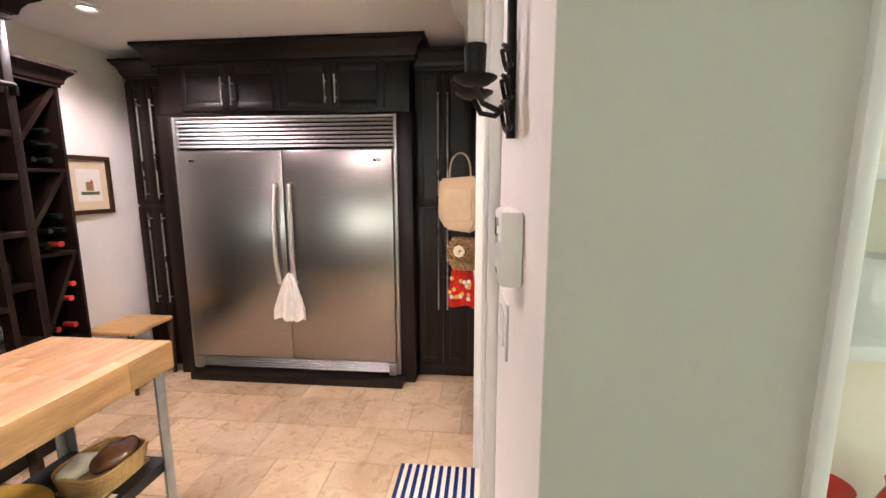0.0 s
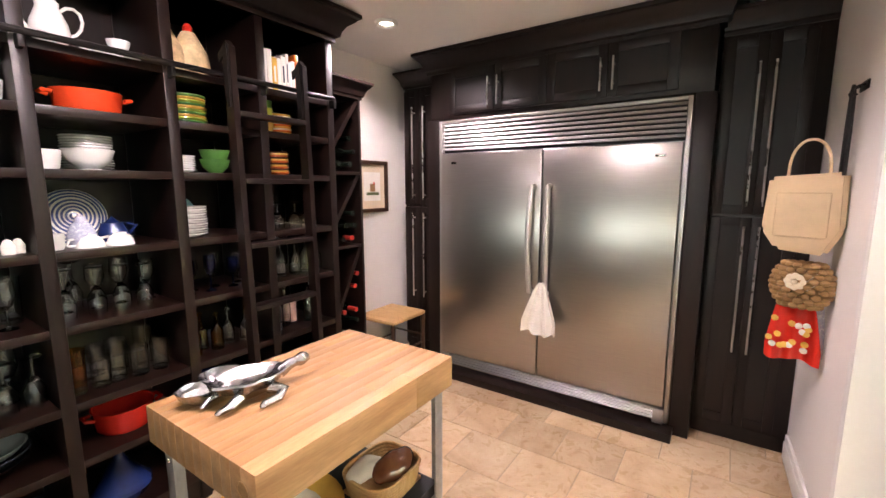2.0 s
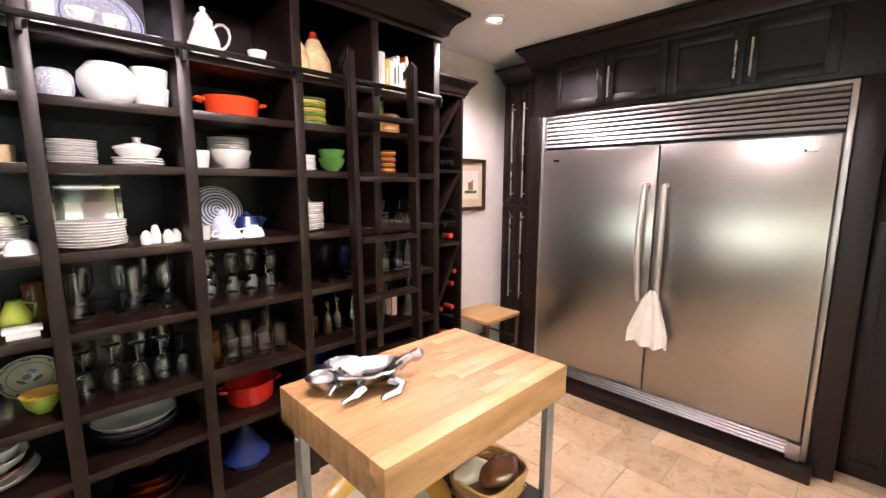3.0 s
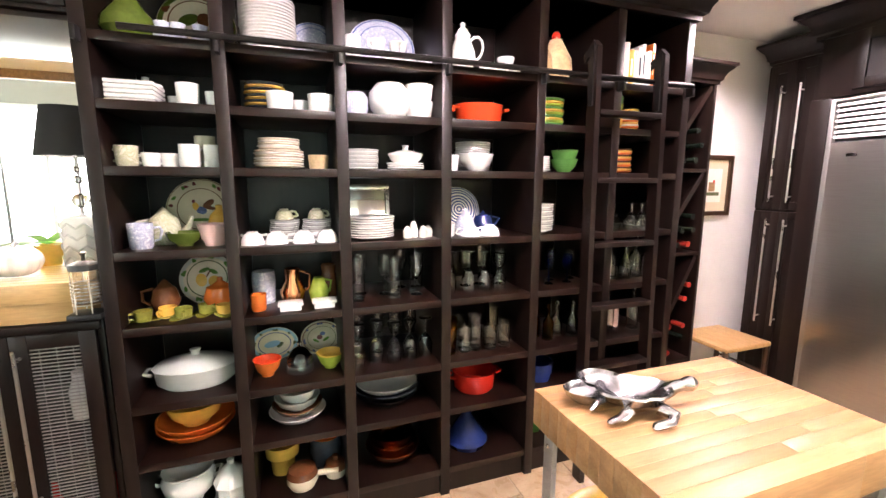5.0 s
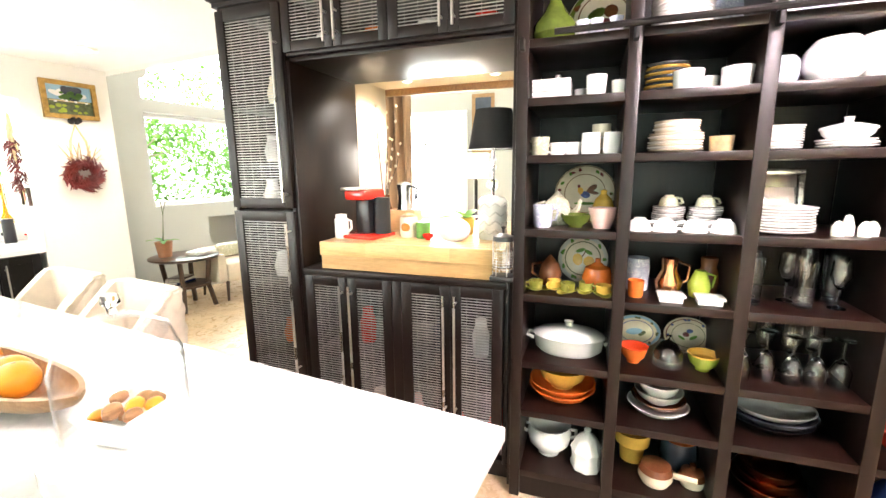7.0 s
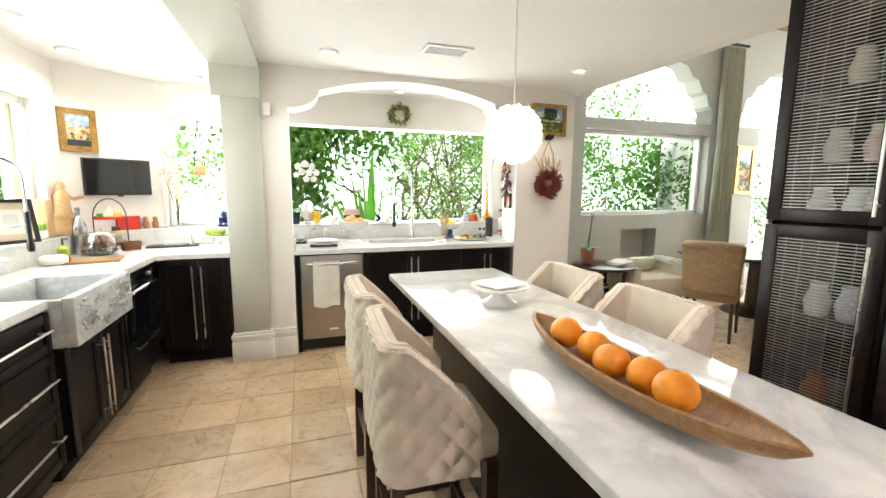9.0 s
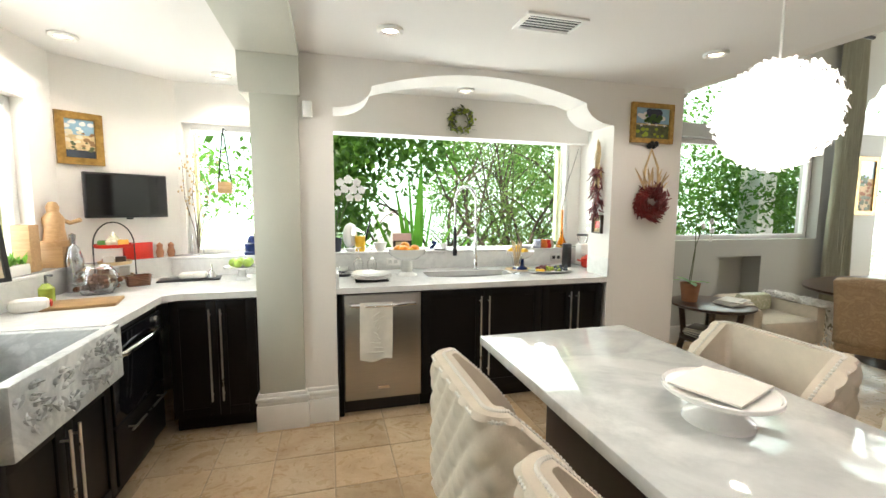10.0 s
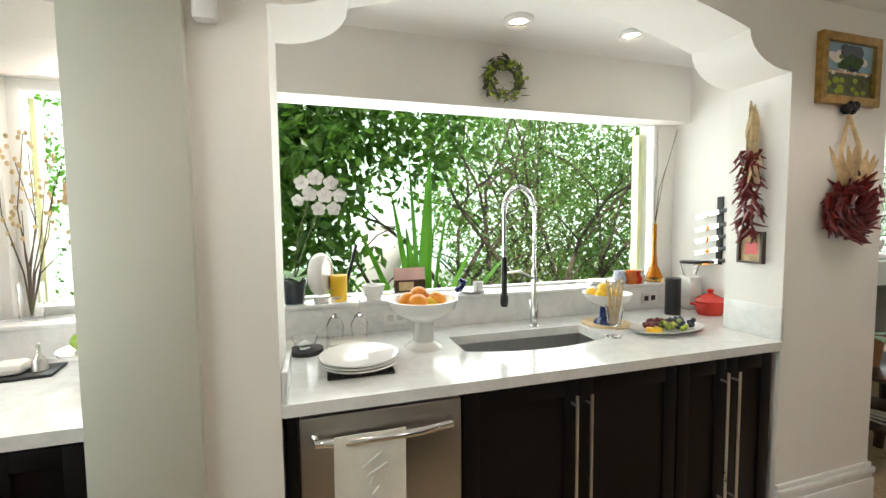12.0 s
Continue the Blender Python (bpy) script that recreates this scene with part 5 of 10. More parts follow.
def casserole(m, r, h, mat, label, squash=0.8, lid=True):
    return pot(m, [(0, 0.004), (r * 0.8, 0), (r * 0.95, 0.02), (r, h), (r * 1.03, h + 0.004), (r * 0.96, h + 0.004), (r * 0.9, 0.02), (0, 0.014)], mat, label, "cooking pot", "casserole",
               [(r * 1.03, h + 0.004), (r * 0.9, h + 0.02), (r * 0.4, h + 0.04), (0.02, h + 0.045), (0.016, h + 0.055), (0.022, h + 0.068), (0, h + 0.074)] if lid else None, ears=(r * 0.99, h * 0.8, 0.028), squash=squash)


# bay 0
pot(at(-0.615, 0, 0.13), [(0, 0), (0.06, 0.002), (0.088, 0.04), (0.085, 0.075), (0.05, 0.12), (0.026, 0.16), (0.018, 0.22), (0.021, 0.235), (0.012, 0.235), (0, 0.2)], "apple_cer", "glossy green gourd-shaped vase on the top shelf", "vase", "vase")
painted_plate(at(-0.43, 0, 0.26), 0.145, "cream_cer", "apple_cer", "cream platter painted with dark fruit and leaves", [(0.7, 0.02, "brown_cer")], [(14, "brown_cer", 0.09)], [("apple_cer", -0.2, 0.1, 0.28, 0.16, 30), ("brown_cer", 0.2, 0.15, 0.2, 0.2, 0), ("chili", 0.05, -0.2, 0.18, 0.16, 0), ("leaf", 0.3, -0.25, 0.2, 0.1, 40), ("leaf", -0.3, -0.25, 0.22, 0.1, -30)])
for y in (-0.505, -0.455, -0.385):
    pot(at(y, 0, 0.09), [(0, 0), (0.022, 0), (0.03, 0.03), (0.022, 0.055), (0.026, 0.07), (0.02, 0.07), (0, 0.05)], "bluewhite", "small blue and white china jar", "jar", "small_jar", group="small china jars")
plate_stack(at(-0.615, 1, 0.13), 5, 0.075, ["white_cer"], "stack of square white dishes", 0.016, square=True)
pot(at(-0.60, 1, 0.20), [(0, 0), (0.05, 0), (0.055, 0.09), (0, 0.095)], "white_cer", "white butter dish behind the stack", "dish", "butter_dish", [(0.055, 0.09), (0.012, 0.10), (0.012, 0.115), (0, 0.12)])
mug(at(-0.445, 1, 0.11), 0.040, 0.085, "white_cer", "plain white tumbler cup", has_loop=False)
mug(at(-0.36, 1, 0.11), 0.030, 0.06, "white_cer", "small white cup", has_loop=False)
mug(at(-0.50, 1, 0.20), 0.032, 0.05, "white_cer", "small white cup", has_loop=False)
mug(at(-0.655, 2, 0.10), 0.038, 0.075, "floral", "flower-painted china mug", 180)
for y, d in ((-0.585, 0.12), (-0.525, 0.13)):
    mug(at(y, 2, d), 0.032, 0.052, "white_cer", "small white cup on the shelf", 200)
mug(at(-0.455, 2, 0.10), 0.040, 0.085, "white_cer", "white mug", 20, flare=0.9)
mug(at(-0.375, 2, 0.10), 0.036, 0.085, "white_cer", "white mug", 20, flare=0.9)
mug(at(-0.415, 2, 0.19), 0.038, 0.125, "cream_cer", "tall cream mug at the back", has_loop=False)
painted_plate(at(-0.47, 3, 0.26), 0.135, "cream_cer", None, "cream plate painted with a farmyard scene", [(0.66, 0.012, "brown_cer"), (0.97, 0.012, "brown_cer")], [(9, "chili", 0.06), (7, "leaf", 0.06)], [("brown_cer", 0.22, 0.16, 0.2, 0.1, 40), ("brown_cer", 0.28, 0.02, 0.17, 0.06, -10), ("ink_blue", 0.02, -0.05, 0.16, 0.12, -20), ("yellow_cer", -0.14, 0.08, 0.09, 0.14, 20), ("chili", -0.2, 0.24, 0.05, 0.06, 0), ("leaf", 0.0, -0.35, 0.35, 0.05, 0)])
pot(at(-0.585, 3, 0.2), [(0, 0), (0.045, 0), (0.062, 0.04), (0.05, 0.10), (0.035, 0.115), (0, 0.11)], "floral", "flower-painted teapot", "teapot", "teapot", [(0.036, 0.113), (0.02, 0.13), (0.012, 0.14), (0, 0.15)], spout=([(0.05, 0, 0.04), (0.09, 0, 0.07), (0.10, 0, 0.11)], 0.014, 0.008), loop=([(-0.05, 0, 0.10), (-0.09, 0, 0.09), (-0.09, 0, 0.05), (-0.055, 0, 0.03)], 0.006))
mug(at(-0.635, 3, 0.09), 0.042, 0.095, "bluewhite", "blue and white checked mug", 30)
bowl(at(-0.50, 3, 0.12), 0.066, 0.055, "apple_cer", "glossy green bowl")
bowl(at(-0.395, 3, 0.11), 0.058, 0.085, "pink_cer", "pale pink footed bowl", foot=0.6)
pot(at(-0.39, 3, 0.23), [(0, 0), (0.04, 0), (0.05, 0.06), (0.035, 0.11), (0, 0.12)], "yellow_cer", "yellow painted lidded jar", "jar", "lidded_jar", [(0.036, 0.11), (0.012, 0.135), (0.014, 0.15), (0, 0.155)])
painted_plate(at(-0.465, 4, 0.25), 0.112, "cream_cer", "sage", "lemon-painted plate with a green rim, leaning upright", [(0.7, 0.02, "leaf_dry")], [(13, "leaf", 0.085)], [("yellow_cer", -0.2, -0.05, 0.2, 0.26, 10), ("yellow_cer", 0.25, -0.12, 0.22, 0.22, 0), ("leaf", -0.1, 0.33, 0.2, 0.08, 20), ("leaf", 0.22, 0.26, 0.18, 0.08, -30), ("brown_cer", 0.05, 0.2, 0.2, 0.025, 60)])
pot(at(-0.605, 4, 0.2), [(0, 0), (0.04, 0), (0.055, 0.05), (0.04, 0.10), (0.02, 0.115), (0, 0.115)], "brown_cer", "brown speckled teapot", "teapot", "teapot", [(0.028, 0.11), (0.012, 0.13), (0, 0.14)], loop=([(-0.04, 0, 0.10), (-0.08, 0, 0.09), (-0.08, 0, 0.05), (-0.05, 0, 0.03)], 0.006))
pot(at(-0.40, 4, 0.18), [(0, 0), (0.05, 0.0), (0.065, 0.05), (0.052, 0.095), (0.02, 0.11), (0, 0.11)], "orange_cer", "orange pumpkin-shaped jar", "jar", "lidded_jar", [(0.03, 0.105), (0.012, 0.12), (0.01, 0.135), (0, 0.138)])
for i, y in enumerate((-0.655, -0.58, -0.52, -0.445, -0.375)):
    mug(at(y, 4, 0.09 + 0.03 * (i % 2)), 0.032, 0.042, "olive_cer" if i not in (1, 4) else "yellow_cer", "small green and yellow fruit-shaped tea cup", 200 + 40 * i, "cup")
for i, y in enumerate((-0.655, -0.58, -0.52, -0.445, -0.375)):
    q = B()
    leaf_blade(q, (-0.05, 0, 0.006), (0.055, 0, 0.012), 0.04, 0.01, 8, 0.22)
    solid("leaf_saucer", q, "olive_cer", at(y, 4, 0.082 + 0.03 * (i % 2), 25 * i) @ pose(0, 0, -0.004), "green glazed leaf-shaped saucer under a cup", "saucer", "leaf saucers").modifiers.new("thickness", 'SOLIDIFY').thickness = 0.003
casserole(at(-0.51, 5, 0.17), 0.155, 0.078, "grey_cer", "white lidded ceramic casserole", 0.7)
bowl(at(-0.53, 6, 0.18), 0.15, 0.06, "orange_cer", "wide orange earthenware dish", "dish", n=2)
bowl(at(-0.53, 6, 0.18) @ pose(0, 0, 0.055), 0.115, 0.10, "yellow_cer", "deep yellow mixing bowl resting in an orange dish")
pot(at(-0.58, 7, 0.18), [(0, 0.0), (0.05, 0), (0.05, 0.012), (0.095, 0.06), (0.105, 0.11), (0.09, 0.14), (0.1, 0.155), (0.08, 0.15), (0, 0.05)], "white_cer", "white footed soup tureen", "tureen", "tureen", ears=(0.10, 0.11, 0.025))
pot(at(-0.405, 7, 0.12), [(0, 0), (0.068, 0), (0.072, 0.02), (0.065, 0.04), (0.068, 0.09), (0, 0.09)], "white_cer", "white eight-sided ceramic jar with a peaked lid", "jar", "lidded_jar", [(0.074, 0.09), (0.07, 0.10), (0.045, 0.15), (0.014, 0.172), (0.016, 0.19), (0, 0.2)], seg=8)
# bay 1
plate_stack(at(-0.155, 0, 0.15), 17, 0.105, ["white_cer"], "tall stack of white dinner plates on the top shelf", 0.0115)
painted_plate(at(0.02, 0, 0.25), 0.11, "transfer", None, "blue and white transferware plate, leaning upright", [(0.93, 0.03, "ink_blue"), (0.70, 0.02, "ink_blue")])
plate_stack(at(-0.185, 1, 0.2), 10, 0.078, ["yellow_cer", "slate_cer"], "stack of yellow and black striped plates", 0.0115)
for y in (-0.125, 0.03):
    mug(at(y, 1, 0.10), 0.052, 0.075, "white_cer", "white ceramic ramekin", has_loop=False, category="ramekin")
mug(at(-0.045, 1, 0.18), 0.04, 0.06, "white_cer", "small white ramekin", has_loop=False, category="ramekin")
plate_stack(at(-0.14, 2, 0.16), 7, 0.098, ["cream_cer", "paper"], "stack of cream side plates", 0.010)
plate_stack(at(-0.14, 2, 0.16) @ pose(0, 0, 0.072), 5, 0.082, ["cream_cer", "paper"], "smaller cream plates stacked on side plates", 0.009)
mug(at(0.015, 2, 0.15), 0.042, 0.06, "husk", "tan stoneware cup", has_loop=False)
for i, y in enumerate((-0.255, -0.165, -0.06, 0.035)):
    mug(at(y, 3, 0.08), 0.042, 0.052, "white_cer", "white teacup turned upside down", 180, "cup", upside=True, flare=1.2)
for y in (-0.135, 0.0):
    plate_stack(at(y, 3, 0.22), 9, 0.062, ["grey_cer", "white_cer"], "stack of small grey saucers", 0.009)
    mug(at(y, 3, 0.22) @ pose(0, 0, 0.088), 0.036, 0.045, "floral", "patterned cup upside down on saucers", 20, "cup", upside=True, flare=1.2)
pot(at(-0.235, 4, 0.23), [(0, 0), (0.045, 0), (0.05, 0.10), (0.046, 0.14), (0.04, 0.14), (0, 0.1)], "bluewhite", "painted utensil crock", "crock", "crock")
mug(at(-0.25, 4, 0.10), 0.032, 0.07, "orange_cer", "small brown honey pot with a dipper", has_loop=False, category="pot")
pot(at(-0.115, 4, 0.2), [(0, 0), (0.045, 0), (0.055, 0.05), (0.03, 0.10), (0.034, 0.15), (0.028, 0.15), (0, 0.1)], "copper", "shiny copper-lustre jug", "jug", "jug", loop=([(0.03, 0, 0.14), (0.075, 0, 0.12), (0.07, 0, 0.06), (0.045, 0, 0.04)], 0.006), group="jugs")
pot(at(-0.005, 4, 0.17), [(0, 0), (0.035, 0), (0.045, 0.05), (0.026, 0.095), (0.02, 0.11), (0, 0.11)], "lime_cer", "green pear-shaped jug", "jug", "jug", loop=([(0.02, 0, 0.10), (0.055, 0, 0.09), (0.045, 0, 0.04)], 0.005), group="jugs")
pot(at(0.045, 4, 0.26), [(0, 0), (0.04, 0), (0.05, 0.06), (0.03, 0.11), (0.036, 0.15), (0.03, 0.15), (0, 0.1)], "brown_cer", "brown lustre jug", "jug", "jug", group="jugs")
for y in (-0.125, 0.01):
    solid("square_dish", bx(bx(B(), y - y - 0.042, 0.042, -0.03, 0.03, 0, 0.022, 0.004), -0.05, 0.05, -0.037, 0.037, 0.022, 0.034, 0.004), "white_cer", at(y, 4, 0.07), "small square white dip dish", "dish", "dip dishes")
painted_plate(at(-0.21, 5, 0.28), 0.105, "cream_cer", "sky_cer", "oval plate with a blue-green pattern, leaning upright", [(0.68, 0.02, "ink_blue")], [(12, "leaf_dry", 0.07)], [("sky_cer", -0.1, 0.0, 0.35, 0.2, 10), ("leaf_dry", 0.2, -0.1, 0.22, 0.12, 30)], squash=0.72)
painted_plate(at(0.005, 5, 0.28), 0.098, "cream_cer", None, "oval flower plate, leaning upright", [(0.9, 0.02, "chili"), (0.68, 0.012, "leaf_dry")], [(11, "ink_blue", 0.07)], [("chili", -0.1, 0.05, 0.14, 0.14, 0), ("leaf", 0.2, -0.1, 0.2, 0.08, 30), ("ink_blue", 0.05, 0.25, 0.14, 0.12, 0), ("leaf", -0.28, -0.15, 0.18, 0.07, -30)], squash=0.82)
bowl(at(-0.235, 5, 0.14), 0.058, 0.07, "orange_cer", "stacked flower-shaped orange bowls", n=1, seg=10)
bowl(at(-0.235, 5, 0.14) @ pose(0, 0, 0.03), 0.06, 0.045, "red_orange", "shallow red bowl stacked on another", seg=10)
bowl(at(0.03, 5, 0.14), 0.06, 0.065, "lime_cer", "stacked flower-shaped green bowls", n=1, seg=10)
bowl(at(0.03, 5, 0.14) @ pose(0, 0, 0.028), 0.062, 0.045, "yellow_cer", "shallow yellow bowl stacked on another", seg=10)
solid("glass_cloche", lathe(B(), [(0.06, 0), (0.058, 0.06), (0.03, 0.10), (0.008, 0.11), (0.012, 0.13), (0, 0.135), (0, 0.128), (0.005, 0.106), (0.028, 0.097), (0.055, 0.058), (0.057, 0)], seg=20), "glass", at(-0.10, 5, 0.15), "small clear glass cloche", "cloche")
for i, (r, h, mt, z) in enumerate(((0.125, 0.045, "white_cer", 0), (0.11, 0.05, "brown_cer", 0.025), (0.10, 0.06, "grey_cer", 0.05), (0.085, 0.075, "white_cer", 0.07))):
    bowl(at(-0.12, 6, 0.17) @ pose(0, 0, z), r, h, mt, "oval ceramic serving bowl in a nested stack", "serving_bowl", "nested serving bowls")
pot(at(-0.20, 7, 0.25), [(0, 0), (0.05, 0), (0.055, 0.06), (0.06, 0.075), (0.075, 0.09), (0.08, 0.15), (0.074, 0.15), (0, 0.1)], "yellow_cer", "stacked ochre mixing bowls", "bowl", "mixing_bowl")
pot(at(0.0, 7, 0.27), [(0, 0), (0.07, 0), (0.085, 0.07), (0.075, 0.14), (0, 0.14)], "slate_cer", "dark stoneware pot with a rust lid", "pot", "stoneware_pot", [(0.078, 0.14), (0.04, 0.155), (0, 0.16)], "orange_cer")
pot(at(-0.115, 7, 0.11), [(0, 0), (0.055, 0), (0.07, 0.03), (0.065, 0.06), (0, 0.06)], "cream_cer", "cream handled casserole with a brown lid", "pot", "handled_pot", [(0.07, 0.058), (0.06, 0.085), (0.02, 0.095), (0, 0.096)], "brown_cer", loop=([(0.06, 0, 0.045), (0.16, -0.02, 0.05)], 0.013))
pot(at(0.035, 7, 0.14), [(0, 0), (0.045, 0), (0.055, 0.04), (0, 0.05)], "cream_cer", "small lidded onion-soup pot", "pot", "handled_pot", [(0.056, 0.04), (0.045, 0.065), (0.012, 0.075), (0.014, 0.095), (0, 0.1)], "brown_cer")
# bay 2
painted_plate(at(0.33, 0, 0.24), 0.155, "transfer", None, "large blue and white platter, leaning upright", [(0.94, 0.025, "ink_blue"), (0.70, 0.015, "ink_blue")], squash=0.88)
pot(at(0.165, 0, 0.10), [(0, 0), (0.03, 0), (0.034, 0.10), (0, 0.11)], "white_cer", "tall white china canister", "jar", "canister")
for i, (y, d, z) in enumerate(((0.25, 0.10, 0), (0.33, 0.10, 0), (0.40, 0.12, 0), (0.47, 0.10, 0), (0.27, 0.13, 0.055), (0.36, 0.12, 0.05))):
    mug(at(y, 0, d) @ pose(0, 0, z), 0.036, 0.05, "bluewhite" if i % 3 == 0 else "white_cer", "blue and white teacup", 20 + 50 * i, "cup", flare=1.15)
pot(at(0.175, 1, 0.15), [(0, 0), (0.045, 0), (0.055, 0.04), (0.055, 0.08), (0.05, 0.09), (0, 0.09)], "bluewhite", "blue and white lidded bowl", "bowl", "lidded_bowl", [(0.055, 0.088), (0.04, 0.105), (0, 0.11)])
pot(at(0.325, 1, 0.14), [(0, 0), (0.05, 0), (0.085, 0.04), (0.093, 0.075), (0.09, 0.11), (0.06, 0.148), (0, 0.155)], "white_cer", "pair of large white bowls, one turned over the other", "bowl", "serving_bowl")
for i in range(2):
    mug(at(0.455, 1, 0.13) @ pose(0, 0, 0.07 * i), 0.058, 0.08, "white_cer", "stacked white soup bowl", has_loop=False, category="bowl", flare=1.1)
plate_stack(at(0.20, 2, 0.16), 10, 0.072, ["white_cer", "grey_cer"], "stack of white saucers", 0.0085)
plate_stack(at(0.395, 2, 0.15), 3, 0.085, ["white_cer"], "white plates under a covered dish", 0.010)
pot(at(0.395, 2, 0.15) @ pose(0, 0, 0.032), [(0, 0), (0.05, 0), (0.07, 0.02), (0.076, 0.036), (0, 0.036)], "white_cer", "white covered vegetable dish on plates", "dish", "covered_dish", [(0.08, 0.036), (0.078, 0.044), (0.04, 0.056), (0.014, 0.06), (0.012, 0.07), (0.016, 0.08), (0, 0.084)])
tray = thing("silver_tray", at(0.232, 3, 0.27) @ pose(0, 0, 0, -8, 0, 0) @ Matrix.Diagonal((1.15, 1.0, 1.25, 1.0)), "square polished silver tray leaning against the back", "tray")
part("tray_face", bx(B(), -0.10, 0.10, -0.006, 0.0, 0, 0.19, 0.002), "chrome", tray)
f = B()
for a, b, c_, d in ((-0.10, 0.10, 0.0, 0.018), (-0.10, 0.10, 0.172, 0.19), (-0.10, -0.082, 0.018, 0.172), (0.082, 0.10, 0.018, 0.172)):
    bx(f, a, b, -0.016, -0.006, c_, d, 0.003)
part("tray_rim", f, "silver", tray)
plate_stack(at(0.225, 3, 0.14), 9, 0.108, ["white_cer"], "stack of white dinner plates before a silver tray", 0.0105)
for i, y in enumerate((0.385, 0.42, 0.46, 0.49)):
    pot(at(y, 3, 0.09 + 0.02 * (i % 2)), [(0, 0), (0.018, 0), (0.02, 0.03), (0.01, 0.05 + 0.02 * (i == 1)), (0, 0.055 + 0.02 * (i == 1))], "paper", "small white salt shaker", "shaker", "salt_shaker", group="salt shakers")
rg = random.Random(12)
for i, (y, d) in enumerate(((0.16, 0.12), (0.19, 0.24), (0.30, 0.2), (0.33, 0.13), (0.36, 0.24), (0.44, 0.14), (0.47, 0.25), (0.40, 0.3))):
    (goblet if i % 3 else tumbler)(at(y, 4, d), 0.034, 0.17 + rg.random() * 0.03)
for i, (y, d) in enumerate(((0.15, 0.1), (0.17, 0.22), (0.24, 0.13), (0.27, 0.25), (0.32, 0.11), (0.35, 0.22), (0.40, 0.12), (0.43, 0.24), (0.48, 0.13))):
    goblet(at(y, 5, d), 0.037, 0.19 + rg.random() * 0.02, upside=i % 2 == 0)
for i, (r, mt, z) in enumerate(((0.15, "silver", 0.0), (0.16, "slate_cer", 0.03), (0.15, "grey_cer", 0.055))):
    bowl(at(0.30, 6, 0.18) @ pose(0, 0, z), r, 0.05, mt, "oval metal or ceramic serving platter in a stack", "platter", "stacked platters", squash=0.8)
for r, z in ((0.135, 0.0), (0.12, 0.035), (0.105, 0.07)):
    bowl(at(0.32, 7, 0.18) @ pose(0, 0, z), r, 0.075, "copper", "nested copper-lustre bowl", "copper_bowl", "nested copper bowls")
# bay 3
pot(at(0.665, 0, 0.14), [(0, 0), (0.04, 0), (0.042, 0.008), (0.036, 0.016), (0.052, 0.04), (0.060, 0.07), (0.056, 0.10), (0.044, 0.13), (0.034, 0.155), (0.036, 0.172), (0, 0.17)], "white_cer", "white china coffee pot with a flower sprig", "coffee pot", "coffee_pot", [(0.034, 0.172), (0.022, 0.195), (0.010, 0.205), (0.013, 0.22), (0, 0.23)],
    spout=([(-0.05, 0, 0.055), (-0.068, 0, 0.062), (-0.08, 0, 0.085), (-0.086, 0, 0.12), (-0.094, 0, 0.15), (-0.108, 0, 0.168)], 0.016, 0.008), loop=([(0.036, 0, 0.15), (0.055, 0, 0.168), (0.078, 0, 0.172), (0.096, 0, 0.158), (0.102, 0, 0.13), (0.094, 0, 0.10), (0.078, 0, 0.078), (0.055, 0, 0.066)], 0.006))
for i, (y, z) in enumerate(((0.775, 0), (0.84, 0), (0.90, 0), (0.865, 0.04))):
    mug(at(y, 0, 0.10) @ pose(0, 0, z), 0.038, 0.042, "white_cer", "small white china teacup", 30 * i, "cup", flare=1.15)
casserole(at(0.76, 1, 0.16), 0.115, 0.085, "red_orange", "flame-red enamelled casserole", 0.85, lid=False)
mug(at(0.60, 2, 0.15), 0.05, 0.075, "white_cer", "white bowl", has_loop=False, category="bowl", flare=1.1)
plate_stack(at(0.755, 2, 0.22), 13, 0.088, ["white_cer"], "stack of white salad plates", 0.0105)
bowl(at(0.73, 2, 0.12), 0.085, 0.08, "white_cer", "white serving bowl before the plates")
painted_plate(at(0.69, 3, 0.19), 0.118, "white_cer", None, "blue patterned plate, leaning upright", [(c, 0.034, "ink_blue") for c in (0.10, 0.22, 0.34, 0.46, 0.58, 0.72, 0.83, 0.94)])
pot(at(0.675, 3, 0.11), [(0, 0), (0.04, 0), (0.05, 0.04), (0.035, 0.085), (0.02, 0.10), (0, 0.10)], "bluewhite", "blue and white china jug", "jug", "jug", [(0.022, 0.098), (0.016, 0.12), (0, 0.13)])
pot(at(0.80, 3, 0.18), [(0, 0), (0.045, 0), (0.058, 0.04), (0.04, 0.085), (0, 0.09)], "blue_cer", "dark blue teapot", "teapot", "teapot", [(0.03, 0.085), (0.012, 0.10), (0, 0.115)], loop=([(0.05, 0, 0.08), (0.09, 0, 0.07), (0.055, 0, 0.03)], 0.006))
for y in (0.69, 0.79):
    mug(at(y, 3, 0.08), 0.045, 0.05, "white_cer", "white teacup turned upside down", 180, "cup", upside=True, flare=1.2)
mug(at(0.585, 3, 0.1), 0.035, 0.06, "grey_cer", "grey cup", 90, "cup")
for i, (y, d) in enumerate(((0.60, 0.12), (0.63, 0.24), (0.70, 0.12), (0.73, 0.23), (0.79, 0.13), (0.82, 0.24), (0.87, 0.12), (0.92, 0.22), (0.67, 0.3))):
    goblet(at(y, 4, d), 0.036, 0.185 + rg.random() * 0.02, upside=i % 2 == 0)
